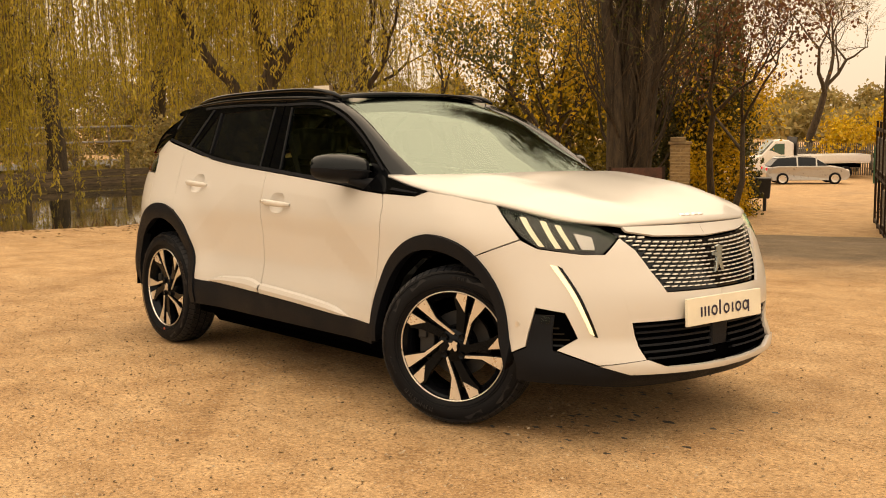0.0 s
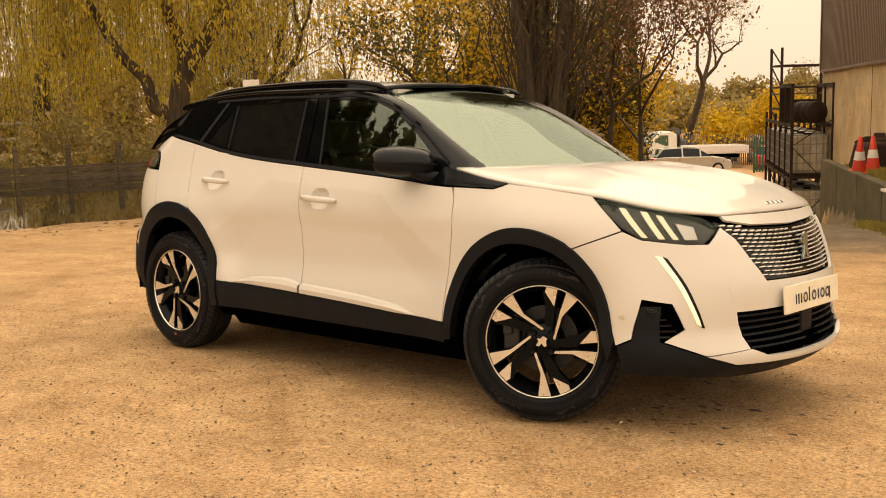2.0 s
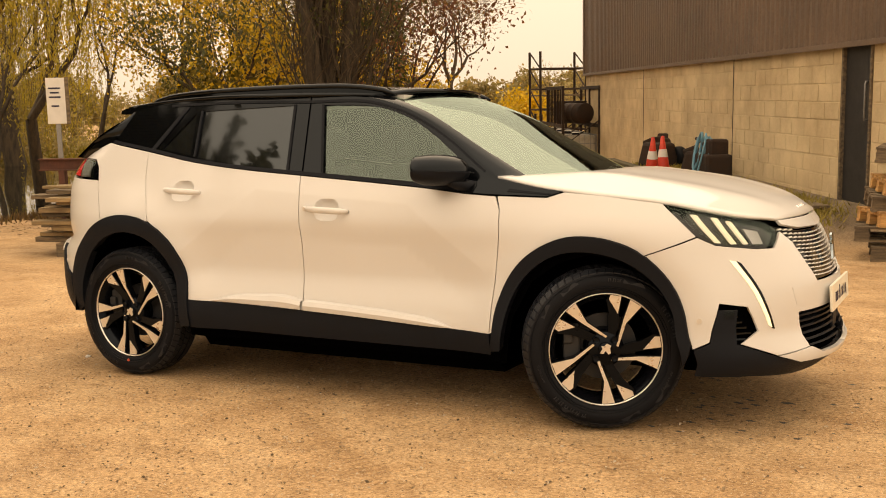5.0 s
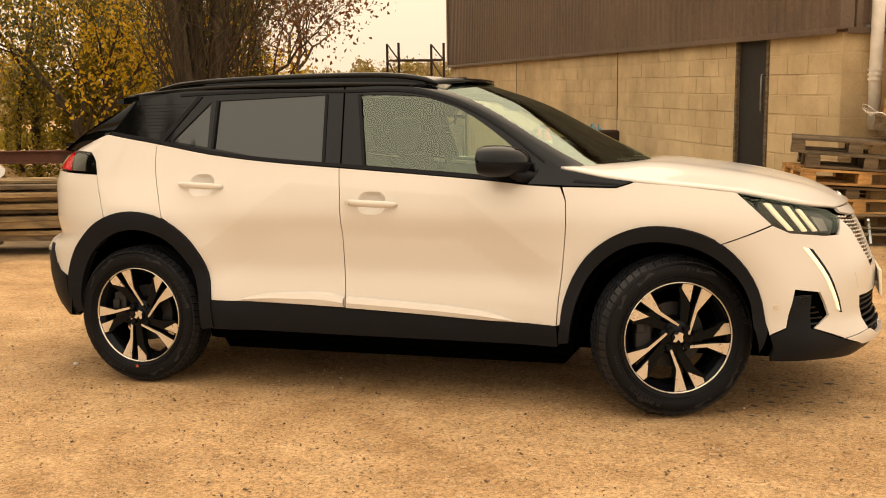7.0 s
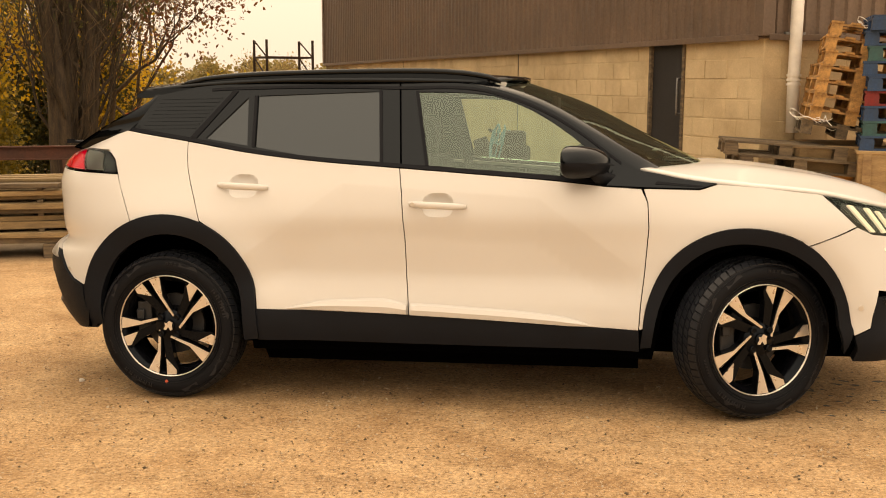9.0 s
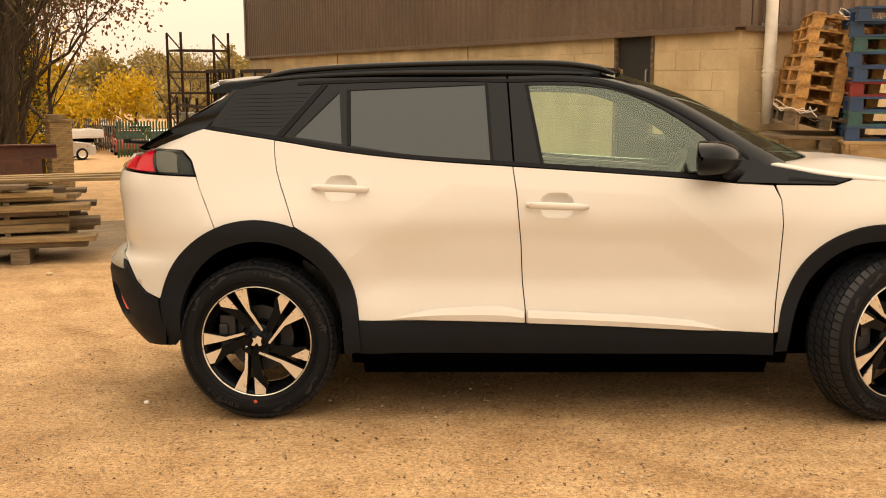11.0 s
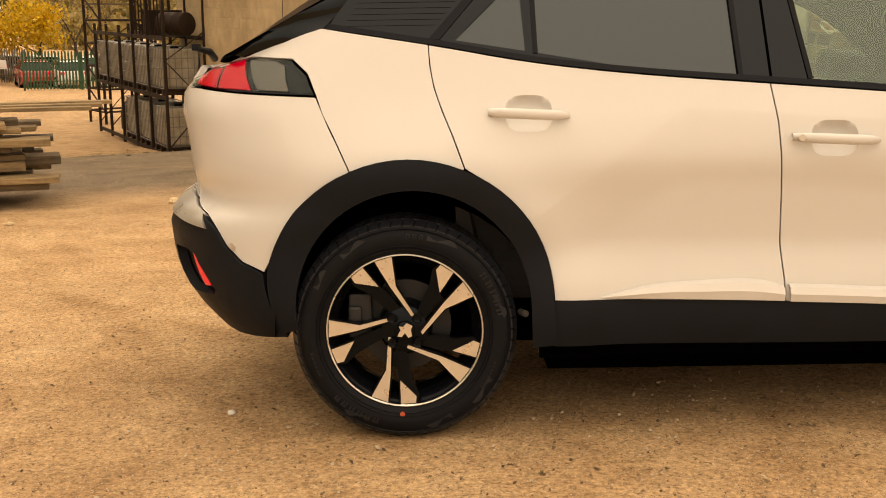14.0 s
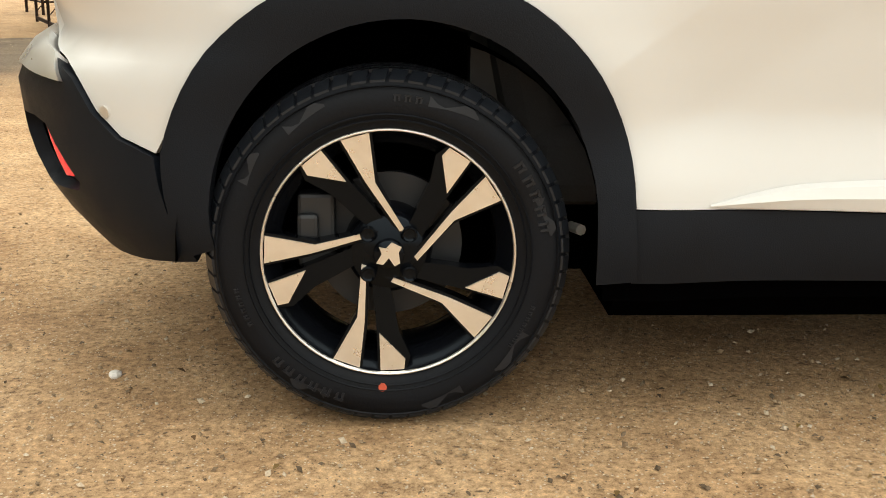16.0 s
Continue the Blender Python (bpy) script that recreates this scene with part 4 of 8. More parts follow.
    # nose
    nose = [(1.470, 0.727), (1.701, 0.804), (1.759, 0.772), (1.927, 0.752), (2.016, 0.751), (2.103, 0.813), (2.150, 0.765), (2.193, 0.683), (2.246, 0.600), (MID_F, 0.596), (MID_F, 0.490), (2.286, 0.488), (2.090, 0.487),
            (2.139, 0.343), (1.944, 0.328), (1.813, 0.385), (1.889, 0.431), (1.836, 0.529), (1.731, 0.546), (1.700, 0.393), (1.625, 0.362)] + [p for p in ARCH_F if p[0] > 1.474 and p[1] > 0.37][::-1]
    both("front_bumper", shrink(nose, 0.0015), M_PAINT, step=0.045)
    both("grille_surround", [(2.137, 0.853), (2.30, 0.853), (MID_F, 0.852), (MID_F, 0.806), (2.277, 0.816), (2.147, 0.836)], M_PAINT, step=0.04)
    lower = [(1.640, 0.250), (1.628, 0.359), (1.70, 0.388), (1.729, 0.520), (1.80, 0.520), (1.80, 0.385), (1.944, 0.322), (2.061, 0.288), (2.439, 0.276), (MID_F, 0.276), (MID_F, 0.225), (2.1, 0.225), (1.85, 0.245)]
    both("lower_bumper", lower, M_CLAD, step=0.05, lift=-0.003, thick=0.04, label="black plastic lower bumper")
    both("front_lip", [(1.948, 0.326), (2.139, 0.343), (2.225, 0.310), (2.44, 0.302), (MID_F, 0.302), (MID_F, 0.279), (2.439, 0.281), (2.061, 0.291)], M_PAINT, step=0.03, lift=0.006, thick=0.02, label="pale lip under the lower grille")
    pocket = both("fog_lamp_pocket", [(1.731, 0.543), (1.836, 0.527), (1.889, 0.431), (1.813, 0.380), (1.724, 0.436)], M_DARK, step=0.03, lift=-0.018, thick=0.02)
    for k in range(5):
        z = 0.40 + 0.022 * k
        both("slat", [(1.752, z), (1.862 - 0.02 * abs(k - 1), z), (1.862 - 0.02 * abs(k - 1), z + 0.007), (1.752, z + 0.007)], M_BLACKGLOSS, step=0.03, lift=-0.006, thick=0.014, parent=pocket)
    both("fog_lamp", [(1.752, 0.486), (1.79, 0.484), (1.79, 0.517), (1.752, 0.519)], M_LENS_SMOKE, step=0.02, lift=-0.004, thick=0.012, parent=pocket)
    both("running_light", [(1.795, 0.712), (1.818, 0.707), (1.948, 0.442), (1.930, 0.452)], M_DRL, step=0.02, lift=0.004, thick=0.012, label="lit fang-shaped daytime running light")
    both("light_surround", [(1.822, 0.709), (1.838, 0.700), (1.962, 0.434), (1.948, 0.438)], M_BLACKGLOSS, step=0.02, lift=0.003, thick=0.012)
    both("washer_cover", shrink([(2.047, 0.592), (2.123, 0.587), (2.148, 0.520), (2.07, 0.522)], 0.001), M_PAINT, step=0.03, lift=0.0012, thick=0.004)
    both("parking_sensor", [(1.658 + 0.011 * math.cos(a), 0.478 + 0.011 * math.sin(a)) for a in np.linspace(0, 6.28, 13)[:-1]], M_SATIN, step=0.01, lift=0.002, thick=0.006)
    # headlamps
    lamp = [(1.606, 0.936), (1.883, 0.882), (2.036, 0.851), (2.101, 0.815), (2.016, 0.757), (1.927, 0.758), (1.759, 0.778), (1.699, 0.826), (1.657, 0.879)]
    h = both("headlight", shrink(lamp, 0.001), M_LAMPDARK, step=0.035, lift=-0.035, thick=0.01, label="black headlight with three lit claw strips")
    for claw in ([(1.714, 0.897), (1.742, 0.894), (1.789, 0.782), (1.766, 0.784)], [(1.800, 0.884), (1.826, 0.880), (1.853, 0.777), (1.830, 0.777)], [(1.860, 0.869), (1.882, 0.865), (1.906, 0.775), (1.886, 0.775)]):
        both("light_strip", claw, M_DRL, step=0.02, lift=-0.010, thick=0.01, parent=h)
    both("reflector", [(1.93, 0.84), (2.0, 0.825), (1.99, 0.775), (1.935, 0.775)], M_SATIN, step=0.02, lift=-0.022, thick=0.01, parent=h)
    both("lens", shrink(lamp, 0.003), M_LENS, step=0.035, lift=0.0, thick=0.004, parent=h)
    # grille with rows of bright dashes
    gr = [(2.095, 0.841), (2.147, 0.833), (2.277, 0.812), (MID_F, 0.802), (MID_F, 0.600), (2.248, 0.604), (2.193, 0.683), (2.148, 0.771)]
    g = both("grille", gr, M_BLACKGLOSS, step=0.04, lift=-0.02, thick=0.02, label="black grille with rows of bright dashes")
    for flip in (False, True):
        dash = Mesh()
        for row in range(13):
            z = 0.612 + row * 0.0158
            u = MID_F - 0.004 - (0.021 if row % 2 else 0.0)
            while u > 2.08:
                zz = z + 0.020 * ((MID_F - u) / 0.45) ** 2
                o = [(u - 0.030, zz), (u, zz), (u, zz + 0.0058), (u - 0.030, zz + 0.0058)]
                if all(inside(gr, *q) for q in o):
                    s = sheet(body_skin, [(u - 0.029, zz + 0.0004), (u, zz + 0.0004), (u, zz + 0.0050), (u - 0.029, zz + 0.0050)], (), 0.06, 0.008, -0.008, flip)
                    dash.add(s.v, s.f)
                u -= 0.042
        tagged(part("dash_pattern", dash, M_DASHES, g[flip], "bright silver dashes"), kind="stuff")
    low = [(2.097, 0.480), (2.286, 0.481), (MID_F, 0.483), (MID_F, 0.305), (2.433, 0.308), (2.221, 0.316), (2.145, 0.346)]
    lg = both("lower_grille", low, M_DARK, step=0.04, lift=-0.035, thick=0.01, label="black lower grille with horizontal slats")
    for k in range(6):
        z = 0.345 + 0.024 * k
        u0 = 2.15 - 0.05 * (z - 0.345) / 0.13
        both("slat", [(u0, z), (MID_F - 0.06, z), (MID_F - 0.06, z + 0.008), (u0, z + 0.008)], M_CLAD, step=0.04, lift=-0.006, thick=0.022, parent=lg)
    part("radar_cover", Mesh().box(0.02, 0.11, 0.10, pose(2.085, 0, 0.41)), M_CLAD, c, bevel=0.008)
    # badge: a plain upright chrome shape
    lion = Mesh().prism([(-0.03, -0.055), (-0.012, -0.05), (0.0, -0.02), (0.018, -0.052), (0.036, -0.05), (0.022, -0.01), (0.026, 0.02), (0.034, 0.045), (0.01, 0.058), (-0.012, 0.05), (-0.008, 0.03), (-0.034, 0.028), (-0.03, 0.014), (-0.012, 0.008), (-0.016, -0.02)], 0, 0.012)
    part("badge", lion, M_BADGE, c, "chrome emblem on the grille", at=pose(2.072, 0, 0.712) @ pose(0, 0, 0, 0, -6, 0) @ Matrix(((0, 0, 1, 0), (1, 0, 0, 0), (0, 1, 0, 0), (0, 0, 0, 1))), bevel=0.002)
    # plate, its wording as plain marks
    pl = part("number_plate", Mesh().box(0.012, 0.52, 0.111, pose(0, 0, 0)), M_PLATE, c, "pale dealer plate with dark blue marks", at=pose(2.112, 0.005, 0.515) @ pose(0, 0, 0, 0, -3, 0), bevel=0.003)
    ring_mark = Mesh()
    for k in range(25):
        e = 2 * math.pi * k / 24
        ring_mark.v += [(0.0015, r * math.cos(e), r * math.sin(e)) for r in (0.0125, 0.0215)]
    ring_mark.f = [(2 * k, 2 * k + 2, 2 * k + 3, 2 * k + 1) for k in range(24)]
    for y, h in ((-0.166, 0.040), (-0.142, 0.040), (-0.118, 0.040), (-0.040, 0.058), (0.048, 0.040), (0.163, 0.050)):
        part("mark", Mesh().box(0.003, 0.0095, h, pose(0.007, y, -0.004 + (h - 0.040) / 2 * (1 if y < 0.1 else -1))), M_INK, pl, bevel=0.001)
    for y in (-0.080, 0.004, 0.088, 0.140):
        part("mark", ring_mark, M_INK, pl, at=pose(0.007, y, -0.004))

    # hood
    bonnet = Mesh()
    na, nb = 26, 32
    for i in range(na + 1):
        for j in range(nb + 1):
            v = -0.997 + 1.994 * j / nb
            x, y, z = hood_skin(i / na, v)
            ridge = 0.014 * math.exp(-((abs(v) - 0.62) / 0.16) ** 2) * bumpstep(i / na, 0.0, 0.3) * (1 - bumpstep(i / na, 0.75, 1.0))
            bonnet.v.append((x, y, z + ridge + 0.002))
    n = nb + 1
    bonnet.f = [(i * n + j, (i + 1) * n + j, (i + 1) * n + j + 1, i * n + j + 1) for i in range(na) for j in range(nb)]
    hd = part("hood", bonnet, M_PAINT, c, smooth=True)
    so = hd.modifiers.new("thickness", "SOLIDIFY")
    so.thickness, so.offset = 0.012, -1
    for k, y in enumerate((-0.062, -0.021, 0.021, 0.062)):
        p = Vector(hood_skin(0.955, y / 0.4))
        ch = Mesh().box(0.016, 0.032, 0.004).box(0.016, 0.018, 0.007)
        part("model_mark", ch, M_CHROME, hd, "small chrome mark", at=pose(p.x, y, p.z + 0.004, 0, 34, 0), bevel=0.0015)
    both("cowl_vent", smooth_line([(0.735, 1.050), (0.979, 1.001), (1.143, 0.982)], 0.06) + [(1.061, 0.962), (0.826, 0.967), (0.66, 0.975)], M_BLACKGLOSS, step=0.03, lift=0.004, thick=0.012, label="gloss black fender vent")
    both("vent_insert", [(0.86, 0.979), (1.07, 0.967), (1.08, 0.972), (0.87, 0.990)], M_CLAD, step=0.02, lift=0.007, thick=0.006)

    # glasshouse
    roof = Mesh()
    na, nb = 24, 24
    for i in range(na + 1):
        for j in range(nb + 1):
            roof.v.append(roof_skin(i / na, -1 + 2 * j / nb))
    n = nb + 1
    roof.f = [(i * n + j, (i + 1) * n + j, (i + 1) * n + j + 1, i * n + j + 1) for i in range(na) for j in range(nb)]
    rf = part("roof", roof, M_BLACKGLOSS, c, "gloss black roof", smooth=True)
    so = rf.modifiers.new("thickness", "SOLIDIFY")
    so.thickness, so.offset = 0.02, -1
    ws = Mesh()
    na, nb = 18, 20
    for i in range(na + 1):
        for j in range(nb + 1):
            ws.v.append(screen_skin(i / na, -0.93 + 1.86 * j / nb))
    n = nb + 1
    ws.f = [(i * n + j, i * n + j + 1, (i + 1) * n + j + 1, (i + 1) * n + j) for i in range(na) for j in range(nb)]
    g = part("windscreen", ws, M_SCREEN, c, "clear raked windscreen", smooth=True)
    g.visible_shadow = False
    band = Mesh()
    for (a0, a1, b0, b1) in ((0.0, 0.06, -0.93, 0.93), (0.95, 1.0, -0.93, 0.93), (0.06, 0.95, -0.93, -0.865), (0.06, 0.95, 0.865, 0.93), (0.06, 0.13, -0.865, -0.74), (0.06, 0.13, 0.74, 0.865)):
        k = grid(lambda s, v: Vector(screen_skin(s, v)) - Vector((0.004, 0, 0.004)), a0, a1, b0, b1, 8, 12)
        band.add(k.v, k.f)
    part("screen_border", band, M_DARK, c, "black border of the windscreen", smooth=True)
    # pillars beside the windscreen, out to the side windows
    top_line = curve((-1.46, 1.388), (-1.222, 1.424), (-0.896, 1.434), (-0.288, 1.423), (0.165, 1.395), (0.359, 1.325), (0.550, 1.213), (0.683, 1.113), (0.80, 1.03))
    for flip in (False, True):
        pil = Mesh()
        for i in range(19):
            s = i / 18
            a = Vector(screen_skin(s, -0.925))
            x = 0.80 + (0.06 - 0.80) * s
            b = Vector(glass_skin(x, top_line(x)))
            m = (a + b) / 2 + Vector((0.012, -0.012, 0.014))
            pil.v += [tuple(q) if not flip else (q[0], -q[1], q[2]) for q in (a, m, b)]
        pil.f = [(i * 3 + k, i * 3 + k + 1, i * 3 + k + 4, i * 3 + k + 3) for i in range(18) for k in range(2)]
        part("a_pillar", pil, M_BLACKGLOSS, c, smooth=True)
    belt_up = [(x, z + 0.001) for x, z in smooth_line([(-1.545, 1.224), (-1.20, 1.168), (-0.920, 1.118), (-0.60, 1.081), (-0.24, 1.052), (0.100, 1.024), (0.447, 0.995), (0.66, 0.975), (0.80, 0.995)], 0.08)]
    upper = [(x, top_line(x)) for x in np.linspace(0.80, -1.44, 40)]
    win_f = smooth_line([(-0.180, 1.385), (0.0, 1.380), (0.169, 1.362), (0.335, 1.299), (0.473, 1.213), (0.590, 1.122), (0.655, 1.062)], 0.06) + [(0.56, 1.010), (0.426, 1.018), (-0.119, 1.062)]
    win_r = [(-0.924, 1.378), (-0.348, 1.390), (-0.324, 1.072), (-0.600, 1.093), (-0.916, 1.147)]
    win_q = [(-0.968, 1.372), (-0.952, 1.153), (-1.160, 1.187)]
    fr = both("window_frame", upper + belt_up, M_BLACKGLOSS, holes=[win_f, win_r, win_q], step=0.05, thick=0.015, lift=0.0, skin=glass_skin, label="gloss black window surround")
    for nm, w, mt, lb in (("front_window", win_f, M_GLASS, "clear side window"), ("rear_window", win_r, M_GLASS_DARK, "dark privacy glass"), ("quarter_window", win_q, M_GLASS_DARK, "dark privacy glass")):
        made = both(nm, w, mt, step=0.08, thick=0.003, lift=-0.006, skin=glass_skin, label=lb)
        for o in made.values():
            o.visible_shadow = False
    for strip in ([(-0.262, 1.425), (-0.254, 1.425), (-0.228, 1.06), (-0.236, 1.06)],):
        both("door_gap", strip, M_DARK, step=0.06, thick=0.004, lift=0.001, skin=glass_skin)
    for a, b in ((( -0.345, 1.392), (-0.321, 1.070)), ((-0.930, 1.378), (-0.922, 1.146)), ((-0.178, 1.386), (-0.117, 1.062))):
        both("window_seal", [(a[0] - 0.007, a[1]), (a[0] + 0.007, a[1]), (b[0] + 0.007, b[1]), (b[0] - 0.007, b[1])], M_CLAD, step=0.05, thick=0.008, lift=0.005, skin=glass_skin)
    both("belt_moulding", belt_up[:-1] + [(x, z + 0.016) for x, z in belt_up[:-1]][::-1], M_CLAD, step=0.06, thick=0.012, lift=0.006, skin=glass_skin)
    both("top_moulding", [(x, top_line(x) - 0.014) for x in np.linspace(0.72, -1.15, 36)] + [(x, top_line(x) - 0.026) for x in np.linspace(-1.15, 0.72, 36)], M_CLAD, step=0.06, thick=0.008, lift=0.005, skin=glass_skin)
    both("pillar_trim", [(-1.02, 1.400), (-1.045, 1.402), (-1.235, 1.192), (-1.205, 1.187)], M_CLAD, step=0.05, thick=0.008, lift=0.005, skin=glass_skin)
    for k in range(9):
        z = 1.232 + 0.017 * k
        x0, x1 = -1.49 + 0.09 * k / 8, -1.225 + (z - 1.195) * 0.86
        both("louvre", [(x0, z), (x1 - 0.02, z), (x1 - 0.02, z + 0.008), (x0, z + 0.008)], M_BLACKGLOSS, step=0.06, thick=0.008, lift=0.0022, skin=glass_skin, parent=fr)
    # roof rails
    for flip in (False, True):
        s = -1 if not flip else 1
        path = smooth_line([(-1.33, 1.430), (-1.20, 1.461), (-0.9, 1.477), (-0.4, 1.480), (-0.05, 1.471), (0.13, 1.446), (0.19, 1.424)], 0.06)
        rail = Mesh().tube([(x, s * (0.548 - 0.03 * bumpstep(abs(x + 0.5), 0.4, 0.8)), z) for x, z in path], [0.008] + [0.0135] * (len(path) - 2) + [0.008], 10)
        for i, (x, z) in enumerate(path[1:-1]):
            y = s * (0.548 - 0.03 * bumpstep(abs(x + 0.5), 0.4, 0.8))
            rail.v += [(x, y - 0.006, z), (x, y - 0.006, 1.415), (x, y + 0.006, z), (x, y + 0.006, 1.415)]
            if i:
                k = len(rail.v) - 8
                rail.f += [(k, k + 1, k + 5, k + 4), (k + 2, k + 6, k + 7, k + 3)]
        part("roof_rail", rail, M_BLACKGLOSS, c, "gloss black roof rail", smooth=True)
    # tail
    hatch = Mesh()
    na, nb = 14, 18
    for i in range(na + 1):
        for j in range(nb + 1):
            hatch.v.append(hatch_skin(i / na, -1.02 + 2.04 * j / nb))
    n = nb + 1
    hatch.f = [(i * n + j, (i + 1) * n + j, (i + 1) * n + j + 1, i * n + j + 1) for i in range(na) for j in range(nb)]
    part("rear_screen", hatch, M_BLACKGLOSS, c, "black raked rear screen", smooth=True)
    for flip in (False, True):
        dp = Mesh()
        for i in range(13):
            s = i / 12
            a = Vector(hatch_skin(s, -1.0))
            x = -1.42 - 0.125 * s
            b = Vector(glass_skin(x, 1.386 + (1.222 - 1.386) * s)) if s < 0.8 else Vector(body_skin(-1.62 - 1.3 * (s - 0.8), 1.245 - 0.5 * (s - 0.8)))
            dp.v += [(q[0], q[1] * (-1 if flip else 1), q[2]) for q in (a, (a + b) / 2 + Vector((-0.006, -0.008, 0.004)), b)]
        dp.f = [(i * 3 + k, i * 3 + k + 1, i * 3 + k + 4, i * 3 + k + 3) for i in range(12) for k in range(2)]
        part("d_pillar", dp, M_BLACKGLOSS, c, smooth=True)
    sp = Mesh()
    for x, z, t in ((-1.36, 1.440, 0.012), (-1.50, 1.428, 0.018), (-1.60, 1.423, 0.016), (-1.635, 1.418, 0.008)):
        for y in np.linspace(-1, 1, 13):
            w = 0.555 - 0.01 * (x < -1.55)
            dx = 0.10 * y * y
            zz = z - 0.030 * y ** 4
            sp.v += [(x + dx, y * w, zz + t), (x + dx, y * w, zz - t)]
    for i in range(3):
        for j in range(12):
            for k in (0, 1):
                q = (i * 26 + 2 * j + k, (i + 1) * 26 + 2 * j + k, (i + 1) * 26 + 2 * j + 2 + k, i * 26 + 2 * j + 2 + k)
                sp.f.append(q if k else q[::-1])
    for i in range(3):
        sp.f += [(i * 26, i * 26 + 1, i * 26 + 27, i * 26 + 26), (i * 26 + 24, i * 26 + 25, i * 26 + 51, i * 26 + 50)]
    sp.f += [(78 + 2 * j, 78 + 2 * j + 1, 78 + 2 * j + 3, 78 + 2 * j + 2) for j in range(12)]
    part("roof_spoiler", sp, M_BLACKGLOSS, c, smooth=False)
    both("rear_bumper", shrink([(-1.563, 1.028), (-1.785, 1.038), (-2.03, 1.053), (-2.15, 1.053), (-2.15, 0.70), (-1.955, 0.673), (-1.875, 0.640), (-1.822, 0.585), (-1.770, 0.542), (-1.702, 0.518)] + [p for p in ARCH_R if p[0] < -1.48 and p[1] > 0.525][::-1] + [(-1.470, 0.808)], 0.0018), M_PAINT, step=0.045)
    both("tailgate", shrink([(-2.15, 1.12), (-2.15, 0.70), (MID_R, 0.70), (MID_R, 1.12)], 0.002), M_PAINT, step=0.06)
    # silver paints in the bright highlight along the bumper's top shelf
    both("bumper_step", [(-1.96, 0.672), (-2.15, 0.698), (MID_R, 0.698), (MID_R, 0.640), (-2.10, 0.640), (-1.90, 0.630)], M_SATIN, step=0.03, lift=0.018, thick=0.03, label="pale scuffed bumper step")
    pocket_r = [(-2.16, 0.550), (-2.035, 0.556), (-1.975, 0.546), (-1.90, 0.446), (-1.915, 0.430), (-2.05, 0.420), (-2.15, 0.424)]
    both("rear_lower_bumper", [(-1.702, 0.514), (-1.770, 0.540), (-1.822, 0.583), (-1.875, 0.638), (-1.955, 0.668), (MID_R, 0.640), (MID_R, 0.33), (-2.1, 0.312), (-1.95, 0.310), (-1.715, 0.325)], M_CLAD, holes=[pocket_r], step=0.04, lift=0.012, thick=0.03, label="black plastic lower bumper")
    both("reflector_pocket", shrink(pocket_r, -0.006), M_CLAD, step=0.04, lift=-0.022, thick=0.006)
    # no lamp: its emission stands in for light it would throw back
    both("rear_reflector", [(-2.020, 0.540), (-1.985, 0.542), (-1.948, 0.446), (-1.995, 0.440)], M_RED, step=0.03, lift=-0.004, thick=0.014, label="red rear reflector")
    both("parking_sensor", [(-1.800 + 0.011 * math.cos(a), 0.585 + 0.011 * math.sin(a)) for a in np.linspace(0, 6.28, 13)[:-1]], M_SATIN, step=0.01, lift=0.003, thick=0.006)
    tl = [(-2.16, 1.078), (-2.05, 1.095), (-2.003, 1.118), (-1.850, 1.145), (-1.690, 1.136), (-1.612, 1.092), (-1.567, 1.033), (-1.785, 1.042), (-2.03, 1.056), (-2.16, 1.058)]
    t = both("tail_light", shrink(tl, 0.002), M_BLACKGLOSS, step=0.035, lift=-0.004, thick=0.02, label="smoked tail light with red claws")
    for claw in ([(-2.075, 1.066), (-2.02, 1.063), (-2.05, 1.094), (-2.073, 1.093)], [(-2.005, 1.062), (-1.93, 1.057), (-1.965, 1.114), (-2.035, 1.101)], [(-1.91, 1.056), (-1.775, 1.050), (-1.87, 1.136), (-1.945, 1.120)]):
        both("red_claw", claw, M_RED, step=0.03, lift=0.002, thick=0.008, parent=t)
    both("clear_lens", [(-1.748, 1.049), (-1.648, 1.045), (-1.70, 1.118), (-1.735, 1.130), (-1.845, 1.136)], M_LAMPGREY, step=0.03, lift=0.001, thick=0.006, parent=t, label="grey reflector behind the lens")
    both("lens", shrink(tl, 0.004), M_LENS_SMOKE, step=0.035, lift=0.005, thick=0.003, parent=t)
    part("rear_wiper", Mesh().tube([(-2.03, 0.12, 1.14), (-2.0, -0.1, 1.165), (-1.985, -0.38, 1.175)], [0.014, 0.012, 0.008], 8).box(0.02, 0.04, 0.02, pose(-1.985, -0.37, 1.178)), M_CLAD, c)

    # door handles with their cups
    for flip in (False, True):
        s = -1 if not flip else 1
        for nm, u0, u1, z0, door in (("front", -0.185, 0.068, 0.898, fd), ("rear", -1.065, -0.830, 0.980, rd)):
            p = [Vector(body_skin(u0 + (u1 - u0) * k / 8, z0 - 0.012 * k / 8)) for k in range(9)]
            hd = Mesh()
            ring = 12
            for k, q in enumerate(p):
                w = (0.010, 0.014, 0.015, 0.015, 0.015, 0.015, 0.015, 0.014, 0.008)[k]
                out = (0.006, 0.024, 0.034, 0.037, 0.038, 0.037, 0.034, 0.026, 0.008)[k]
                for a in range(ring):
                    an = 2 * math.pi * a / ring
                    hd.v.append((q.x, -s * (q.y - out + 0.010 * math.cos(an)), q.z + w * math.sin(an)))
            hd.f = [(k * ring + a, k * ring + (a + 1) % ring, (k + 1) * ring + (a + 1) % ring, (k + 1) * ring + a) for k in range(8) for a in range(ring)] + [tuple(range(ring)), tuple(range(8 * ring, 9 * ring))]
            part("door_handle", hd, M_PAINT, door[flip], smooth=True)
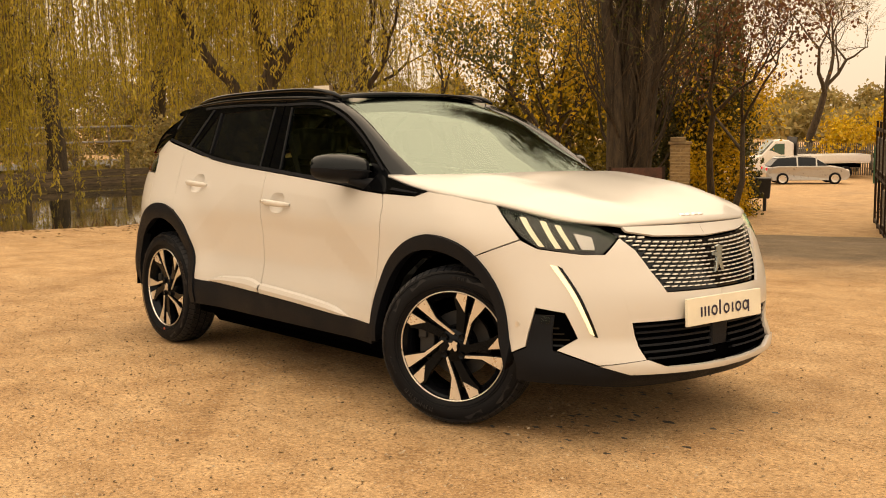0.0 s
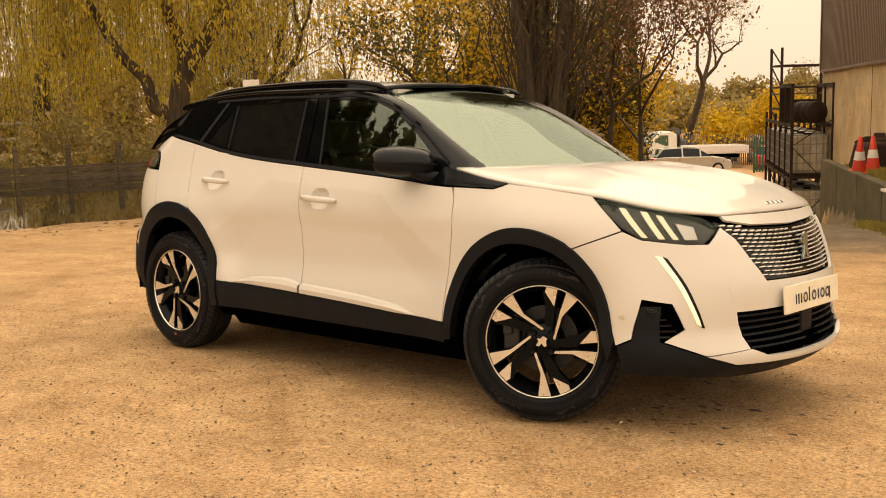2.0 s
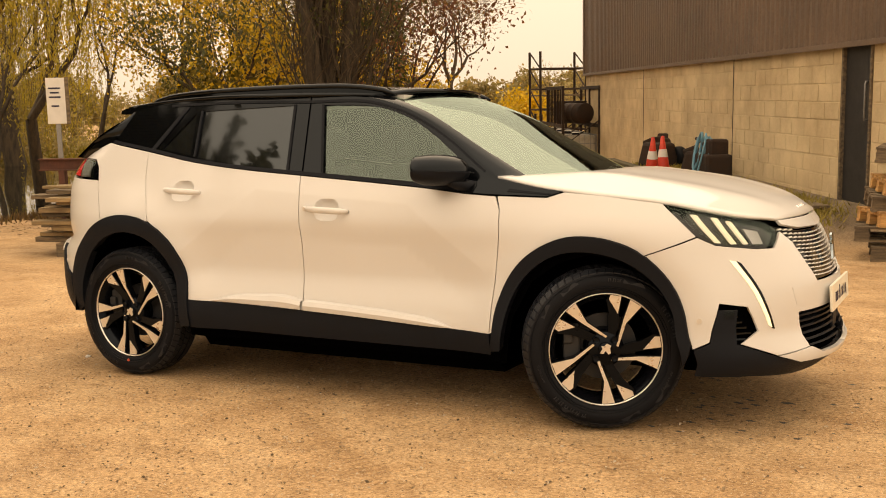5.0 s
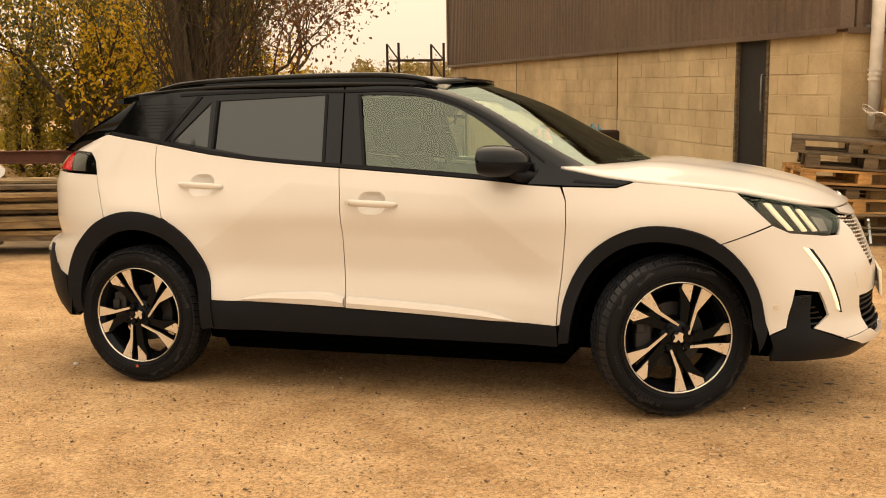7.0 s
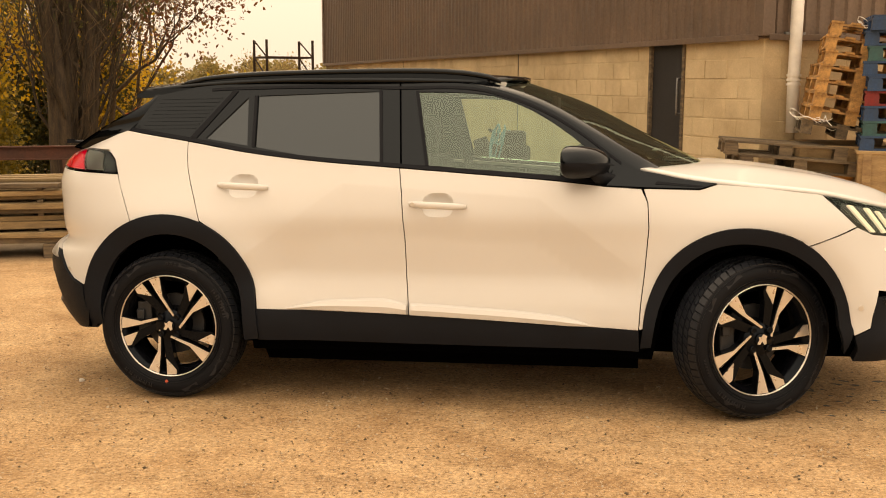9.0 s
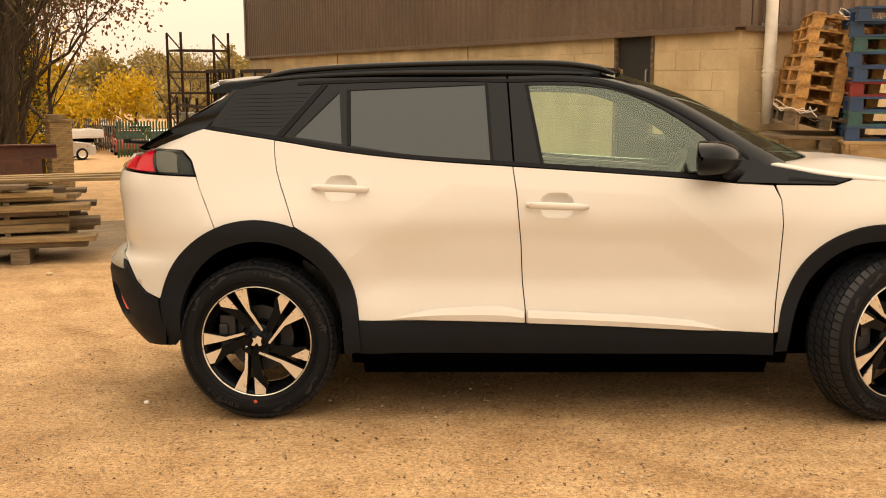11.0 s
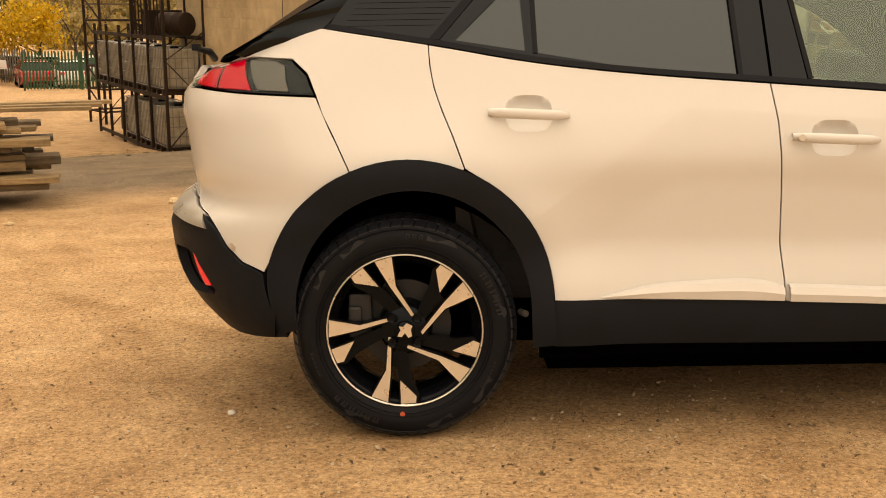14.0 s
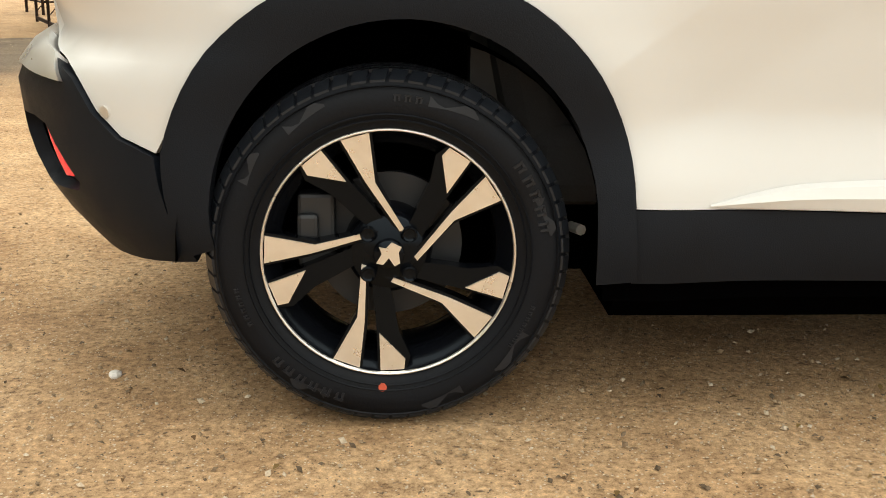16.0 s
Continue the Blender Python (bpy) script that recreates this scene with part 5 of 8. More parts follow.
            um = (u0 + u1) / 2
            cup = cup_line(um, z0)
            plane, tris = fill(cup, (), 0.012)
            dish = Mesh()
            for a, b in plane:
                q = Vector(body_skin(a, b))
                e = min(1.0, (((a - um) / 0.068) ** 2 + ((b - z0 + 0.006) / 0.052) ** 2))
                dish.v.append((q.x, -s * (q.y + 0.030 * (1 - e) ** 0.6), q.z))
            dish.f = tris
            part("handle_cup", dish, M_PAINT, door[flip], smooth=True)
            if nm == "front":
                q = Vector(body_skin(u0 + 0.02, z0 - 0.001))
                part("lock", Mesh().tube([(q.x, -s * (q.y - 0.02), q.z), (q.x, -s * (q.y - 0.036), q.z)], 0.010, 12), M_SATIN, door[flip])
    # mirrors: a rounded shell with a flat back that holds the glass
    for flip in (False, True):
        s = -1 if not flip else 1
        def shell_half(lo, hi):
            """Part of the shell between two angles: 0 ahead, 90 up, 180 behind."""
            out = Mesh()
            rows = ((0.0, 0.55), (0.06, 0.82), (0.18, 0.96), (0.36, 1.0), (0.56, 0.97), (0.74, 0.86), (0.88, 0.66), (0.96, 0.40), (1.0, 0.06))
            m = 14
            for o, k in rows:
                y, back = 0.695 + 0.228 * o, 0.545 - 0.055 * o
                for a in range(m + 1):
                    an = radians(lo + (hi - lo) * a / m)
                    ca, sa = math.cos(an), math.sin(an)
                    x = back + (0.155 * (1 - 0.25 * o) * k * max(0, ca) ** 0.75 if ca > 0 else -0.030 * k * (-ca) ** 0.4)
                    z = 1.066 + (0.074 if sa > 0 else 0.064) * k ** 0.8 * math.copysign(abs(sa) ** 0.8, sa) + 0.012 * o
                    out.v.append((x, s * y, z))
            out.f = [(i * (m + 1) + a, i * (m + 1) + a + 1, (i + 1) * (m + 1) + a + 1, (i + 1) * (m + 1) + a) for i in range(len(rows) - 1) for a in range(m)]
            if flip:
                out.f = [q[::-1] for q in out.f]
            return out
        m = part("wing_mirror", shell_half(0, 180), M_BLACKGLOSS, c, "gloss black wing mirror", smooth=True)
        part("lower_shell", shell_half(180, 360), M_CLAD, m, "matt black lower shell", smooth=True)
        face = [(0.0, 0.088 * math.copysign(abs(math.cos(a)) ** 0.7, math.cos(a)), 0.052 * math.copysign(abs(math.sin(a)) ** 0.7, math.sin(a))) for a in np.linspace(0, 2 * math.pi, 25)[:-1]]
        part("mirror_glass", Mesh().add(face, [tuple(range(24))]), M_CHROME, m, at=pose(0.4835, s * 0.80, 1.071, 0, 0, -s * 13.5))
        part("seam", Mesh().tube([(0.69, s * 0.715, 1.060), (0.665, s * 0.80, 1.066), (0.60, s * 0.88, 1.072), (0.50, s * 0.921, 1.078)], 0.0025, 6), M_CLAD, m)
        arm = Mesh().tube([(0.70, s * 0.655, 0.985), (0.665, s * 0.685, 0.994), (0.63, s * 0.73, 1.008), (0.61, s * 0.79, 1.025)], [0.040, 0.034, 0.028, 0.022], 10)
        part("mirror_arm", arm, M_CLAD, m, smooth=True)

    # cabin
    for y in (-0.36, 0.36):
        for x in (0.02, -0.86):
            st = thing("seat", pose(x, y, 0.30), "", "")
            st.parent = c
            st["label"] = "dark cloth car seat with headrest"
            part("cushion", Mesh().box(0.50, 0.50, 0.18, pose(0.05, 0, 0.17)), M_SEAT, st, bevel=0.05)
            part("backrest", Mesh().box(0.15, 0.48, 0.62, pose(-0.22, 0, 0.48, 0, -14, 0), 0.85), M_SEAT, st, bevel=0.05)
            part("headrest", Mesh().box(0.10, 0.26, 0.17, pose(-0.33, 0, 0.90, 0, -10, 0)), M_SEAT, st, bevel=0.04)
    for y in (-0.60, 0.60):
        e = 0.05 if y < 0 else -0.05
        part("seat_belt", Mesh().add([(-0.24, y, 1.30), (-0.19, y, 1.30), (0.00, y + e, 0.72), (-0.05, y + e, 0.72)], [(0, 1, 2, 3)]), M_SEAT, c, "dark woven seat belt").modifiers.new("thickness", "SOLIDIFY").thickness = 0.004
    part("dashboard", Mesh().box(0.45, 1.22, 0.34, pose(0.76, 0, 0.83), 0.8).box(0.25, 1.20, 0.06, pose(0.90, 0, 0.985)), M_DASH, c, bevel=0.03)
    ring = [(0.17 * math.cos(a), 0.18 * math.sin(a), 0) for a in np.linspace(0, 2 * math.pi, 33)]
    part("steering_wheel", Mesh().tube(ring, 0.017, 8, False).box(0.11, 0.30, 0.03).tube([(0, 0, 0), (0.02, 0, -0.22)], 0.03, 8), M_DASH, c, at=pose(0.45, -0.36, 0.93, 0, -66, 0), smooth=True)
    part("rear_view_mirror", Mesh().box(0.03, 0.24, 0.07, pose(0.40, 0, 1.335)), M_DASH, c, bevel=0.012)
    part("headlining", Mesh().box(1.5, 0.92, 0.02, pose(-0.55, 0, 1.415)), M_LINER, c)
    part("parcel_shelf", Mesh().box(0.5, 1.1, 0.04, pose(-1.40, 0, 0.98)).box(0.06, 1.1, 0.5, pose(-1.13, 0, 0.75)), M_DASH, c)
    return c


def wheel(name, m, parent, spin=0.0):
    """Built with its axle along z, the outer face up."""
    w = new(name)
    w.parent, w.matrix_basis = parent, m
    w["label"] = "black and machined alloy wheel with road tyre"
    R, rim = 0.336, 0.236
    # tyre body
    prof = [(rim - 0.012, 0.066), (rim + 0.002, 0.086), (rim + 0.02, 0.094), (rim + 0.040, 0.101), (0.296, 0.099), (0.317, 0.090), (0.328, 0.076), (0.333, 0.05), (0.334, 0.0), (0.333, -0.05), (0.328, -0.076), (0.317, -0.090), (0.296, -0.099), (rim + 0.02, -0.094), (rim - 0.012, -0.066)]
    ty = part("tyre", Mesh().lathe(prof, 72), M_RUBBER, w, "black road tyre", smooth=True)
    # tread blocks and shoulder lugs stand out of the carcass
    tread = Mesh()
    n = 60
    for k in range(n):
        a0, a1 = 2 * math.pi * k / n, 2 * math.pi * (k + 0.80) / n
        for z0, z1, tw in ((0.062, 0.089, 0.02), (0.026, 0.056, 0.05), (-0.016, 0.016, 0.05), (-0.056, -0.026, 0.05), (-0.089, -0.062, 0.02)):
            r0 = 0.330 if abs(z0) < 0.07 and abs(z1) < 0.07 else 0.320
            pts = []
            for r in (r0 - 0.006, R + 0.002):
                for z in (z0, z1):
                    rr = r - 0.016 * bumpstep(abs(z), 0.06, 0.09)
                    for a in (a0, a1):
                        b = a + tw * (z - z0) / (z1 - z0) * 1.0
                        pts.append((rr * math.cos(b), rr * math.sin(b), z))
            tread.add(pts, [(4, 5, 7, 6), (0, 1, 5, 4), (2, 6, 7, 3), (0, 4, 6, 2), (1, 3, 7, 5)])
    # the paler rubber puts the light on the tread into its colour
    tagged(part("tread", tread, M_RUBBER_MARK_LIT, w), kind="stuff")
    ribs = Mesh()
    for r, dz in ((0.252, 0.0965), (0.262, 0.0985), (0.312, 0.0965)):
        ribs.lathe([(r - 0.002, dz), (r, dz + 0.0025), (r + 0.002, dz)], 72)
    part("sidewall_rib", ribs, M_RUBBER, w)
    for a0, count, r, size in ((0.62, 5, 0.289, 0.020), (1.52, 3, 0.292, 0.013), (3.6, 6, 0.285, 0.009), (-1.9, 6, 0.288, 0.018), (-0.35, 8, 0.285, 0.008)):
        mk = Mesh()
        for k in range(count):
            a = a0 - k * size * 1.5 / r
            q = pose(r * math.cos(a), r * math.sin(a), 0.101) @ Matrix.Rotation(a - math.pi / 2, 4, "Z")
            mk.box(size, size * 0.22, 0.003, q @ pose(0, size * 0.35, 0)).box(size * 0.25, size, 0.003, q @ pose(-size * 0.3, 0, 0)).box(size * 0.25, size * 0.8, 0.003, q @ pose(size * 0.3, 0, 0))
        tagged(part("sidewall_mark", mk, M_RUBBER_MARK_LIT, w), kind="stuff")
    for a0, a1 in ((58, 76), (112, 128), (140, 152), (232, 246), (-48, -30), (-78, -62), (8, 22)):
        fl = Mesh()
        for j in range(7):
            a = radians(a0 + (a1 - a0) * j / 6)
            r1 = 0.301 + 0.010 * math.sin(j * 1.1)
            fl.v += [((0.297 - 0.012 * j / 6) * math.cos(a), (0.297 - 0.012 * j / 6) * math.sin(a), 0.1005), (r1 * math.cos(a), r1 * math.sin(a), 0.0995)]
        fl.f = [(2 * j, 2 * j + 1, 2 * j + 3, 2 * j + 2) for j in range(6)]
        part("sidewall_flash", fl, M_RUBBER_MARK_LIT, w, smooth=True)
    if spin == 0.0:
        part("paint_dot", Mesh().lathe([(0.0001, 0), (0.008, 0), (0.008, -0.004)], 14), plain_mat("red paint dot", (0.55, 0.09, 0.05), 0.6), w, at=pose(-0.012, -0.256, 0.0995))
    # rim barrel, lip and spokes
    part("barrel", Mesh().lathe([(rim - 0.004, 0.084), (rim - 0.012, 0.070), (0.205, 0.055), (0.200, -0.02), (0.210, -0.085)], 64), M_RIMBLACK, w, smooth=True)
    part("rim_lip", Mesh().lathe([(rim - 0.006, 0.082), (rim - 0.0045, 0.0885), (rim - 0.0015, 0.0892), (rim, 0.084)], 72), M_ALLOY, w, "bright machined rim edge", smooth=True)
    part("brake_disc", Mesh().lathe([(0.05, 0.0), (0.14, 0.0), (0.14, -0.02), (0.05, -0.02)], 40), M_DISC, w, "dull steel brake disc", smooth=False)
    part("brake_caliper", Mesh().box(0.07, 0.15, 0.05, pose(-0.135, 0.03, 0.012)).box(0.04, 0.05, 0.02, pose(-0.150, 0.045, 0.044)), M_DISC, w, "grey cast brake caliper", bevel=0.008)
    part("hub", Mesh().lathe([(0.0001, 0.070), (0.066, 0.070), (0.078, 0.055), (0.085, 0.0)], 40), M_RIMBLACK, w, smooth=True)
    rimr = 0.2315
    def P(r, a):
        return (r * rimr * math.cos(radians(a)), r * rimr * math.sin(radians(a)))
    def lifted(poly, zin, zout, thick):
        """A spoke face, dished from hub to rim."""
        out = Mesh()
        n = len(poly)
        tops = [zin + (zout - zin) * min(1, math.hypot(*p) / rimr) for p in poly]
        out.add([(x, y, z) for (x, y), z in zip(poly, tops)] + [(x, y, z - thick) for (x, y), z in zip(poly, tops)], [tuple(range(n))] + [((i + 1) % n, i, n + i, n + (i + 1) % n) for i in range(n)])
        return out
    for k in range(5):
        o = spin + 72 * k
        blade = [P(0.235, 58 + o), P(0.59, 100.3 + o), P(0.99, 98.8 + o), P(0.99, 112 + o), P(0.615, 107.3 + o), P(0.205, 65 + o)]
        wedge = [P(0.99, 122 + o), P(0.985, 133.3 + o), P(0.90, 134.6 + o), P(0.675, 119.4 + o)]
        body1 = [P(0.20, 40 + o), P(0.575, 98.0 + o), P(0.985, 97.6 + o), P(0.985, 113.2 + o), P(0.64, 110 + o), P(0.24, 85 + o)]
        body2 = [P(0.20, 80 + o), P(0.62, 116.5 + o), P(0.985, 120.8 + o), P(0.985, 134.6 + o), P(0.885, 137.5 + o), P(0.66, 133 + o), P(0.28, 128 + o)]
        part("spoke", lifted(body1, 0.068, 0.078, 0.035), M_RIMBLACK, w)
        part("spoke", lifted(body2, 0.064, 0.077, 0.035), M_RIMBLACK, w)
        part("spoke_face", lifted(blade, 0.0715, 0.0815, 0.006), M_ALLOY, w, "bright machined face")
        part("spoke_face", lifted(wedge, 0.0705, 0.0805, 0.006), M_ALLOY, w, "bright machined face")
        if k < 4:
            a = radians(45 + 90 * k)
            part("wheel_nut", Mesh().lathe([(0.0001, 0.079), (0.009, 0.080), (0.0125, 0.082), (0.015, 0.079), (0.0155, 0.06)], 14, pose(0.054 * math.cos(a), 0.054 * math.sin(a), 0)), M_RIMBLACK, w)
    part("centre_cap", Mesh().lathe([(0.0001, 0.083), (0.026, 0.082), (0.029, 0.076), (0.029, 0.07)], 28), M_RIMBLACK, w, smooth=True)
    emblem = [(1.3 * a, 1.3 * b) for a, b in ((-0.018, -0.012), (-0.008, -0.014), (0.0, -0.004), (0.008, -0.016), (0.016, -0.012), (0.014, 0.004), (0.018, 0.012), (0.004, 0.019), (-0.004, 0.010), (-0.014, 0.012), (-0.010, 0.002))]
    part("emblem", Mesh().prism(emblem, 0.0825, 0.0845), M_ALLOY, w, "small bright emblem")
    return w


CAR = car()
for x, y, steer, spin in ((-1.320, -1, 0, 0.0), (1.267, -1, 27, 23.4), (-1.320, 1, 0, 20.0), (1.267, 1, 27, 40.0)):
    face = pose(x, y * 0.692, 0.3345) @ Matrix.Rotation(radians(steer), 4, "Z") @ (pose(0, 0, 0, 90, 0, 0) if y < 0 else pose(0, 0, 0, 90, 0, 180))
    wheel("wheel", face, CAR, spin)


# ---- the yard's things ----
def on_ground(x, y, turn=0.0, lift=0.0):
    return pose(x, y, ground_z(x, y) + lift, 0, 0, turn)


def along_wall(a, d, z=0.0, turn=0.0):
    """A place a metres along the shed's wall and d metres out from it."""
    return WALL @ pose(a, d, z, 0, 0, turn)


# concrete kerb wall that holds the terrace
def terrace_wall():
    m = stuff_mat("mossy concrete", (0.14, 0.115, 0.07), 0.9, 0, 50, 2.2, 0.35, 0.5, (0.06, 0.055, 0.025))
    w = thing("retaining_wall", WALL @ pose(0, 1.24, 0), "low mossy concrete retaining wall below the shed", "wall", kind="structure")
    x = 0.9
    for k in range(4):
        part("concrete_section", Mesh().box(1.97, 0.16, 1.9, pose(x + 1.0, 0, -0.85)), m, w, bevel=0.012)
        x += 2.0


terrace_wall()


def pallet_proto(material, name_label):
    """A timber pallet 1.2 by 0.8 m: top boards, blocks, skids."""
    p = thing("pallet", pose(0, 0, -50), name_label, "pallet", "stacked pallets")
    for k, y in enumerate((-0.345, -0.17, 0, 0.17, 0.345)):
        part("deck_board", Mesh().box(1.2, 0.12 if k % 2 == 0 else 0.095, 0.021, pose(0, y, 0.133)), material, p)
    for x in (-0.53, 0, 0.53):
        part("stringer_board", Mesh().box(0.12, 0.8, 0.021, pose(x, 0, 0.111)), material, p)
        for y in (-0.345, 0, 0.345):
            part("block", Mesh().box(0.13, 0.11, 0.079, pose(x, y, 0.061)), material, p)
    for y in (-0.345, 0, 0.345):
        part("skid", Mesh().box(1.2, 0.11, 0.021, pose(0, y, 0.0105)), material, p)
    return p


PALLETS = {k: pallet_proto(m, t) for k, m, t in (("wood", M_PALLET, "pale softwood pallet in a leaning stack"), ("grey", M_WOODGREY, "old weathered grey pallet in a low stack"),
                                                 ("blue", M_PALLETBLUE, "blue painted pallet in a stack"), ("teal", M_PALLETTEAL, "teal painted pallet in a stack"), ("red", M_PALLETRED, "red painted pallet in a stack"))}


def pallet_stack(kinds, base, rng, lean=(0.0, 0.0), jitter=0.02, tilt=(0, 0)):
    for i, k in enumerate(kinds):
        m = base @ pose(lean[0] * i + rng.uniform(-jitter, jitter), lean[1] * i + rng.uniform(-jitter, jitter), 0.1445 * i, rng.uniform(-tilt[0], tilt[0]), 0.0 if i < 2 else rng.uniform(0.3, 1.0) * tilt[1], rng.uniform(-3, 3) * (1 + tilt[0]))
        copy_thing(PALLETS[k], m)


rng = random.Random(3)
# plywood crates under the stacks
def crate(m, w, d, h):
    c = thing("plywood_crate", m, "large stained plywood crate under stacked pallets", "crate")
    for y in (-d / 2, d / 2):
        part("side_panel", Mesh().box(w, 0.018, h, pose(0, y, h / 2)), M_PLY, c, bevel=0.003)
    for x in (-w / 2 + 0.012, w / 2 - 0.012):
        part("end_panel", Mesh().box(0.018, d - 0.03, h, pose(x, 0, h / 2)), M_PLY, c, bevel=0.003)
    part("lid", Mesh().box(w + 0.04, d + 0.04, 0.03, pose(0, 0, h + 0.015)), M_PLY, c, bevel=0.004)
    for x in (-w / 2 + 0.08, w / 2 - 0.08):
        part("batten", Mesh().box(0.08, 0.022, h, pose(x, -d / 2 - 0.02, h / 2)), M_PLY, c, bevel=0.003)


CR = on_ground(2.95, 6.60, -6)
crate(CR, 0.95, 1.25, 0.98)
CR2 = on_ground(3.62, 5.95, -8)
crate(CR2, 1.25, 0.95, 0.92)
pallet_stack(["grey", "wood", "wood", "wood", "wood", "wood", "wood", "wood"], CR @ pose(-0.05, 0.0, 1.08, 0, 8.5, 0) @ pose(0, 0, 0, 0, 0, 90), rng, (0.0, -0.016), 0.03)
pallet_stack(["blue", "teal", "blue", "red", "blue", "blue", "teal", "blue", "blue"], CR2 @ pose(0.0, 0.02, 0.95), rng, (0.0, 0.0), 0.02)
pallet_stack(["grey", "grey", "wood", "grey", "wood", "grey", "grey"], pose(2.16, 6.10, ground_z(2.1, 6.0) + 0.02, 0, 0, 12), rng, (0.03, 0.0), 0.09, (3.0, 5.0))
# wrapping left hanging on the tall stack
def wrap(m):
    t = Mesh()
    r = random.Random(9)
    for k in range(4):
        p = [Vector((0, 0, 0))]
        for i in range(9):
            p.append(p[-1] + Vector((r.uniform(0.0, 0.08), r.uniform(-0.05, 0.05), r.uniform(-0.06, 0.05))))
        t.tube(smooth_line(p, 0.02), 0.004, 5)
    tagged(part("plastic_wrap", t, M_PVC, None, at=m, smooth=True), "torn white plastic wrapping on a pallet stack", "wrapping", kind="stuff")


wrap(CR @ pose(0.05, -0.55, 2.26))
wrap(CR @ pose(-0.55, -0.55, 1.35))


# timber stack near the gateway
def timber_stack():
    r = random.Random(21)
    base = pose(-5.75, 4.22, ground_z(-5.7, 4.2)) @ Matrix.Rotation(radians(21), 4, "Z")
    for x in (-0.95, 0.85):
        for y in (-0.25, 0.3):
            tagged(part("bearer", Mesh().box(0.16, 0.5, 0.16, pose(0, 0, 0.08)), M_WOODGREY, None, at=base @ pose(x, y, 0), bevel=0.006), "short grey timber bearer under a plank stack", "timber", "timber bearers")
    z = 0.16
    for layer in range(9):
        th = (0.06, 0.05, 0.075, 0.05, 0.045, 0.06, 0.04, 0.05, 0.045)[layer]
        for k in range(3):
            w = r.uniform(0.16, 0.24)
            ln = r.uniform(2.3, 3.0) - (0.25 if layer > 5 else 0)
            m = base @ pose(r.uniform(-0.12, 0.15), -0.34 + 0.33 * k + r.uniform(-0.03, 0.03), z + th / 2, 0, 0, r.uniform(-5, 6))
            tagged(part("plank", Mesh().box(ln, w, th - 0.003), M_WOOD if r.random() < 0.55 else M_WOODGREY, None, at=m, bevel=0.004), "weathered sawn plank in a loose stack", "plank", "stacked planks")
        if layer in (1, 3, 5, 7):
            for x in (-0.8, 0.75):
                tagged(part("spacer", Mesh().box(0.05, 0.8, 0.028, pose(0, 0, 0.014)), M_WOODGREY, None, at=base @ pose(x, 0, z + th)), "thin timber spacer between planks", "timber", "timber spacers")
            z += 0.028
        z += th
    for k in range(3):
        tagged(part("plank", Mesh().box(3.1, 0.10, 0.03), M_WOOD, None, at=base @ pose(0.25 + 0.1 * k, -0.2 + 0.2 * k, z + 0.017, 0, 0, 3 * k - 2), bevel=0.003), "long thin plank on top of the stack", "plank", "stacked planks")
    b = base @ pose(-0.5, 1.3, 0)
    tagged(part("steel_beam", Mesh().box(3.2, 0.10, 0.012, pose(0, 0, 1.0)).box(3.2, 0.012, 0.14, pose(0, 0, 0.93)).box(3.2, 0.10, 0.012, pose(0, 0, 0.86)).box(0.08, 0.08, 0.86, pose(-1.3, 0, 0.42)).box(0.08, 0.08, 0.86, pose(1.3, 0, 0.42)), stuff_mat("red oxide steel", (0.15, 0.055, 0.036), 0.75, 0.2, 50, 5, 0.35, 0.2, (0.08, 0.035, 0.025)), None, at=b), "rusty red-brown steel beam on posts behind the planks", "beam")


timber_stack()


# brick gate pillar and the brown sheet gate beside it
def gateway():
    g = on_ground(-9.80, 15.95, 38, -0.05)
    p = thing("gate_pillar", g, "yellow stock brick gate pillar with a broken cap", "pillar")
    part("core", Mesh().box(0.42, 0.42, 2.35, pose(0, 0, 1.17)), M_MORTAR, p)
    hb = Mesh().box(0.215, 0.104, 0.065).data("brick", M_BRICK)
    hs = Mesh().box(0.104, 0.104, 0.065).data("brick", M_BRICK)
    r = random.Random(2)
    for row in range(31):
        z = 0.04 + 0.075 * row
        for face in range(4):
            q = Matrix.Rotation(radians(90 * face), 4, "Z")
            for k, x in enumerate((-0.112, 0.112) if (row + face) % 2 else (-0.165, 0.0, 0.165)):
                if face in (1, 2) and row % 2:
                    continue
                o = new("brick", hb if (row + face) % 2 else hs if x else hb)
                o.parent = p
                o.matrix_basis = q @ pose(x, -0.168 + r.uniform(-0.004, 0.004), z)
    part("cap", Mesh().box(0.52, 0.52, 0.06, pose(0, 0, 2.38)).box(0.34, 0.32, 0.10, pose(-0.04, 0.02, 2.46)), M_BRICK, p, bevel=0.012)
    t = thing("sheet_gate", on_ground(-10.42, 15.35, 36, 0.0), "brown rusted sheet metal gate panel beside the pillar", "gate")
    part("panel", Mesh().box(1.25, 0.02, 1.6, pose(-0.1, 0, 0.95)), stuff_mat("brown sheet paint", (0.16, 0.068, 0.048), 0.6, 0.2, 30, 3, 0.4, 0.1, (0.075, 0.04, 0.03)), t, bevel=0.003)
    for x in (-0.7, 0.5):
        part("upright", Mesh().box(0.06, 0.06, 1.75, pose(x, -0.02, 0.9)), M_RUST, t, bevel=0.004)
    part("hasp", Mesh().box(0.03, 0.02, 0.12, pose(-0.3, -0.02, 1.05)), M_GALV, t)
    for z in (0.3, 1.6):
        part("rail", Mesh().box(1.2, 0.04, 0.05, pose(-0.1, 0.03, z)), M_RUST, t, bevel=0.004)


gateway()


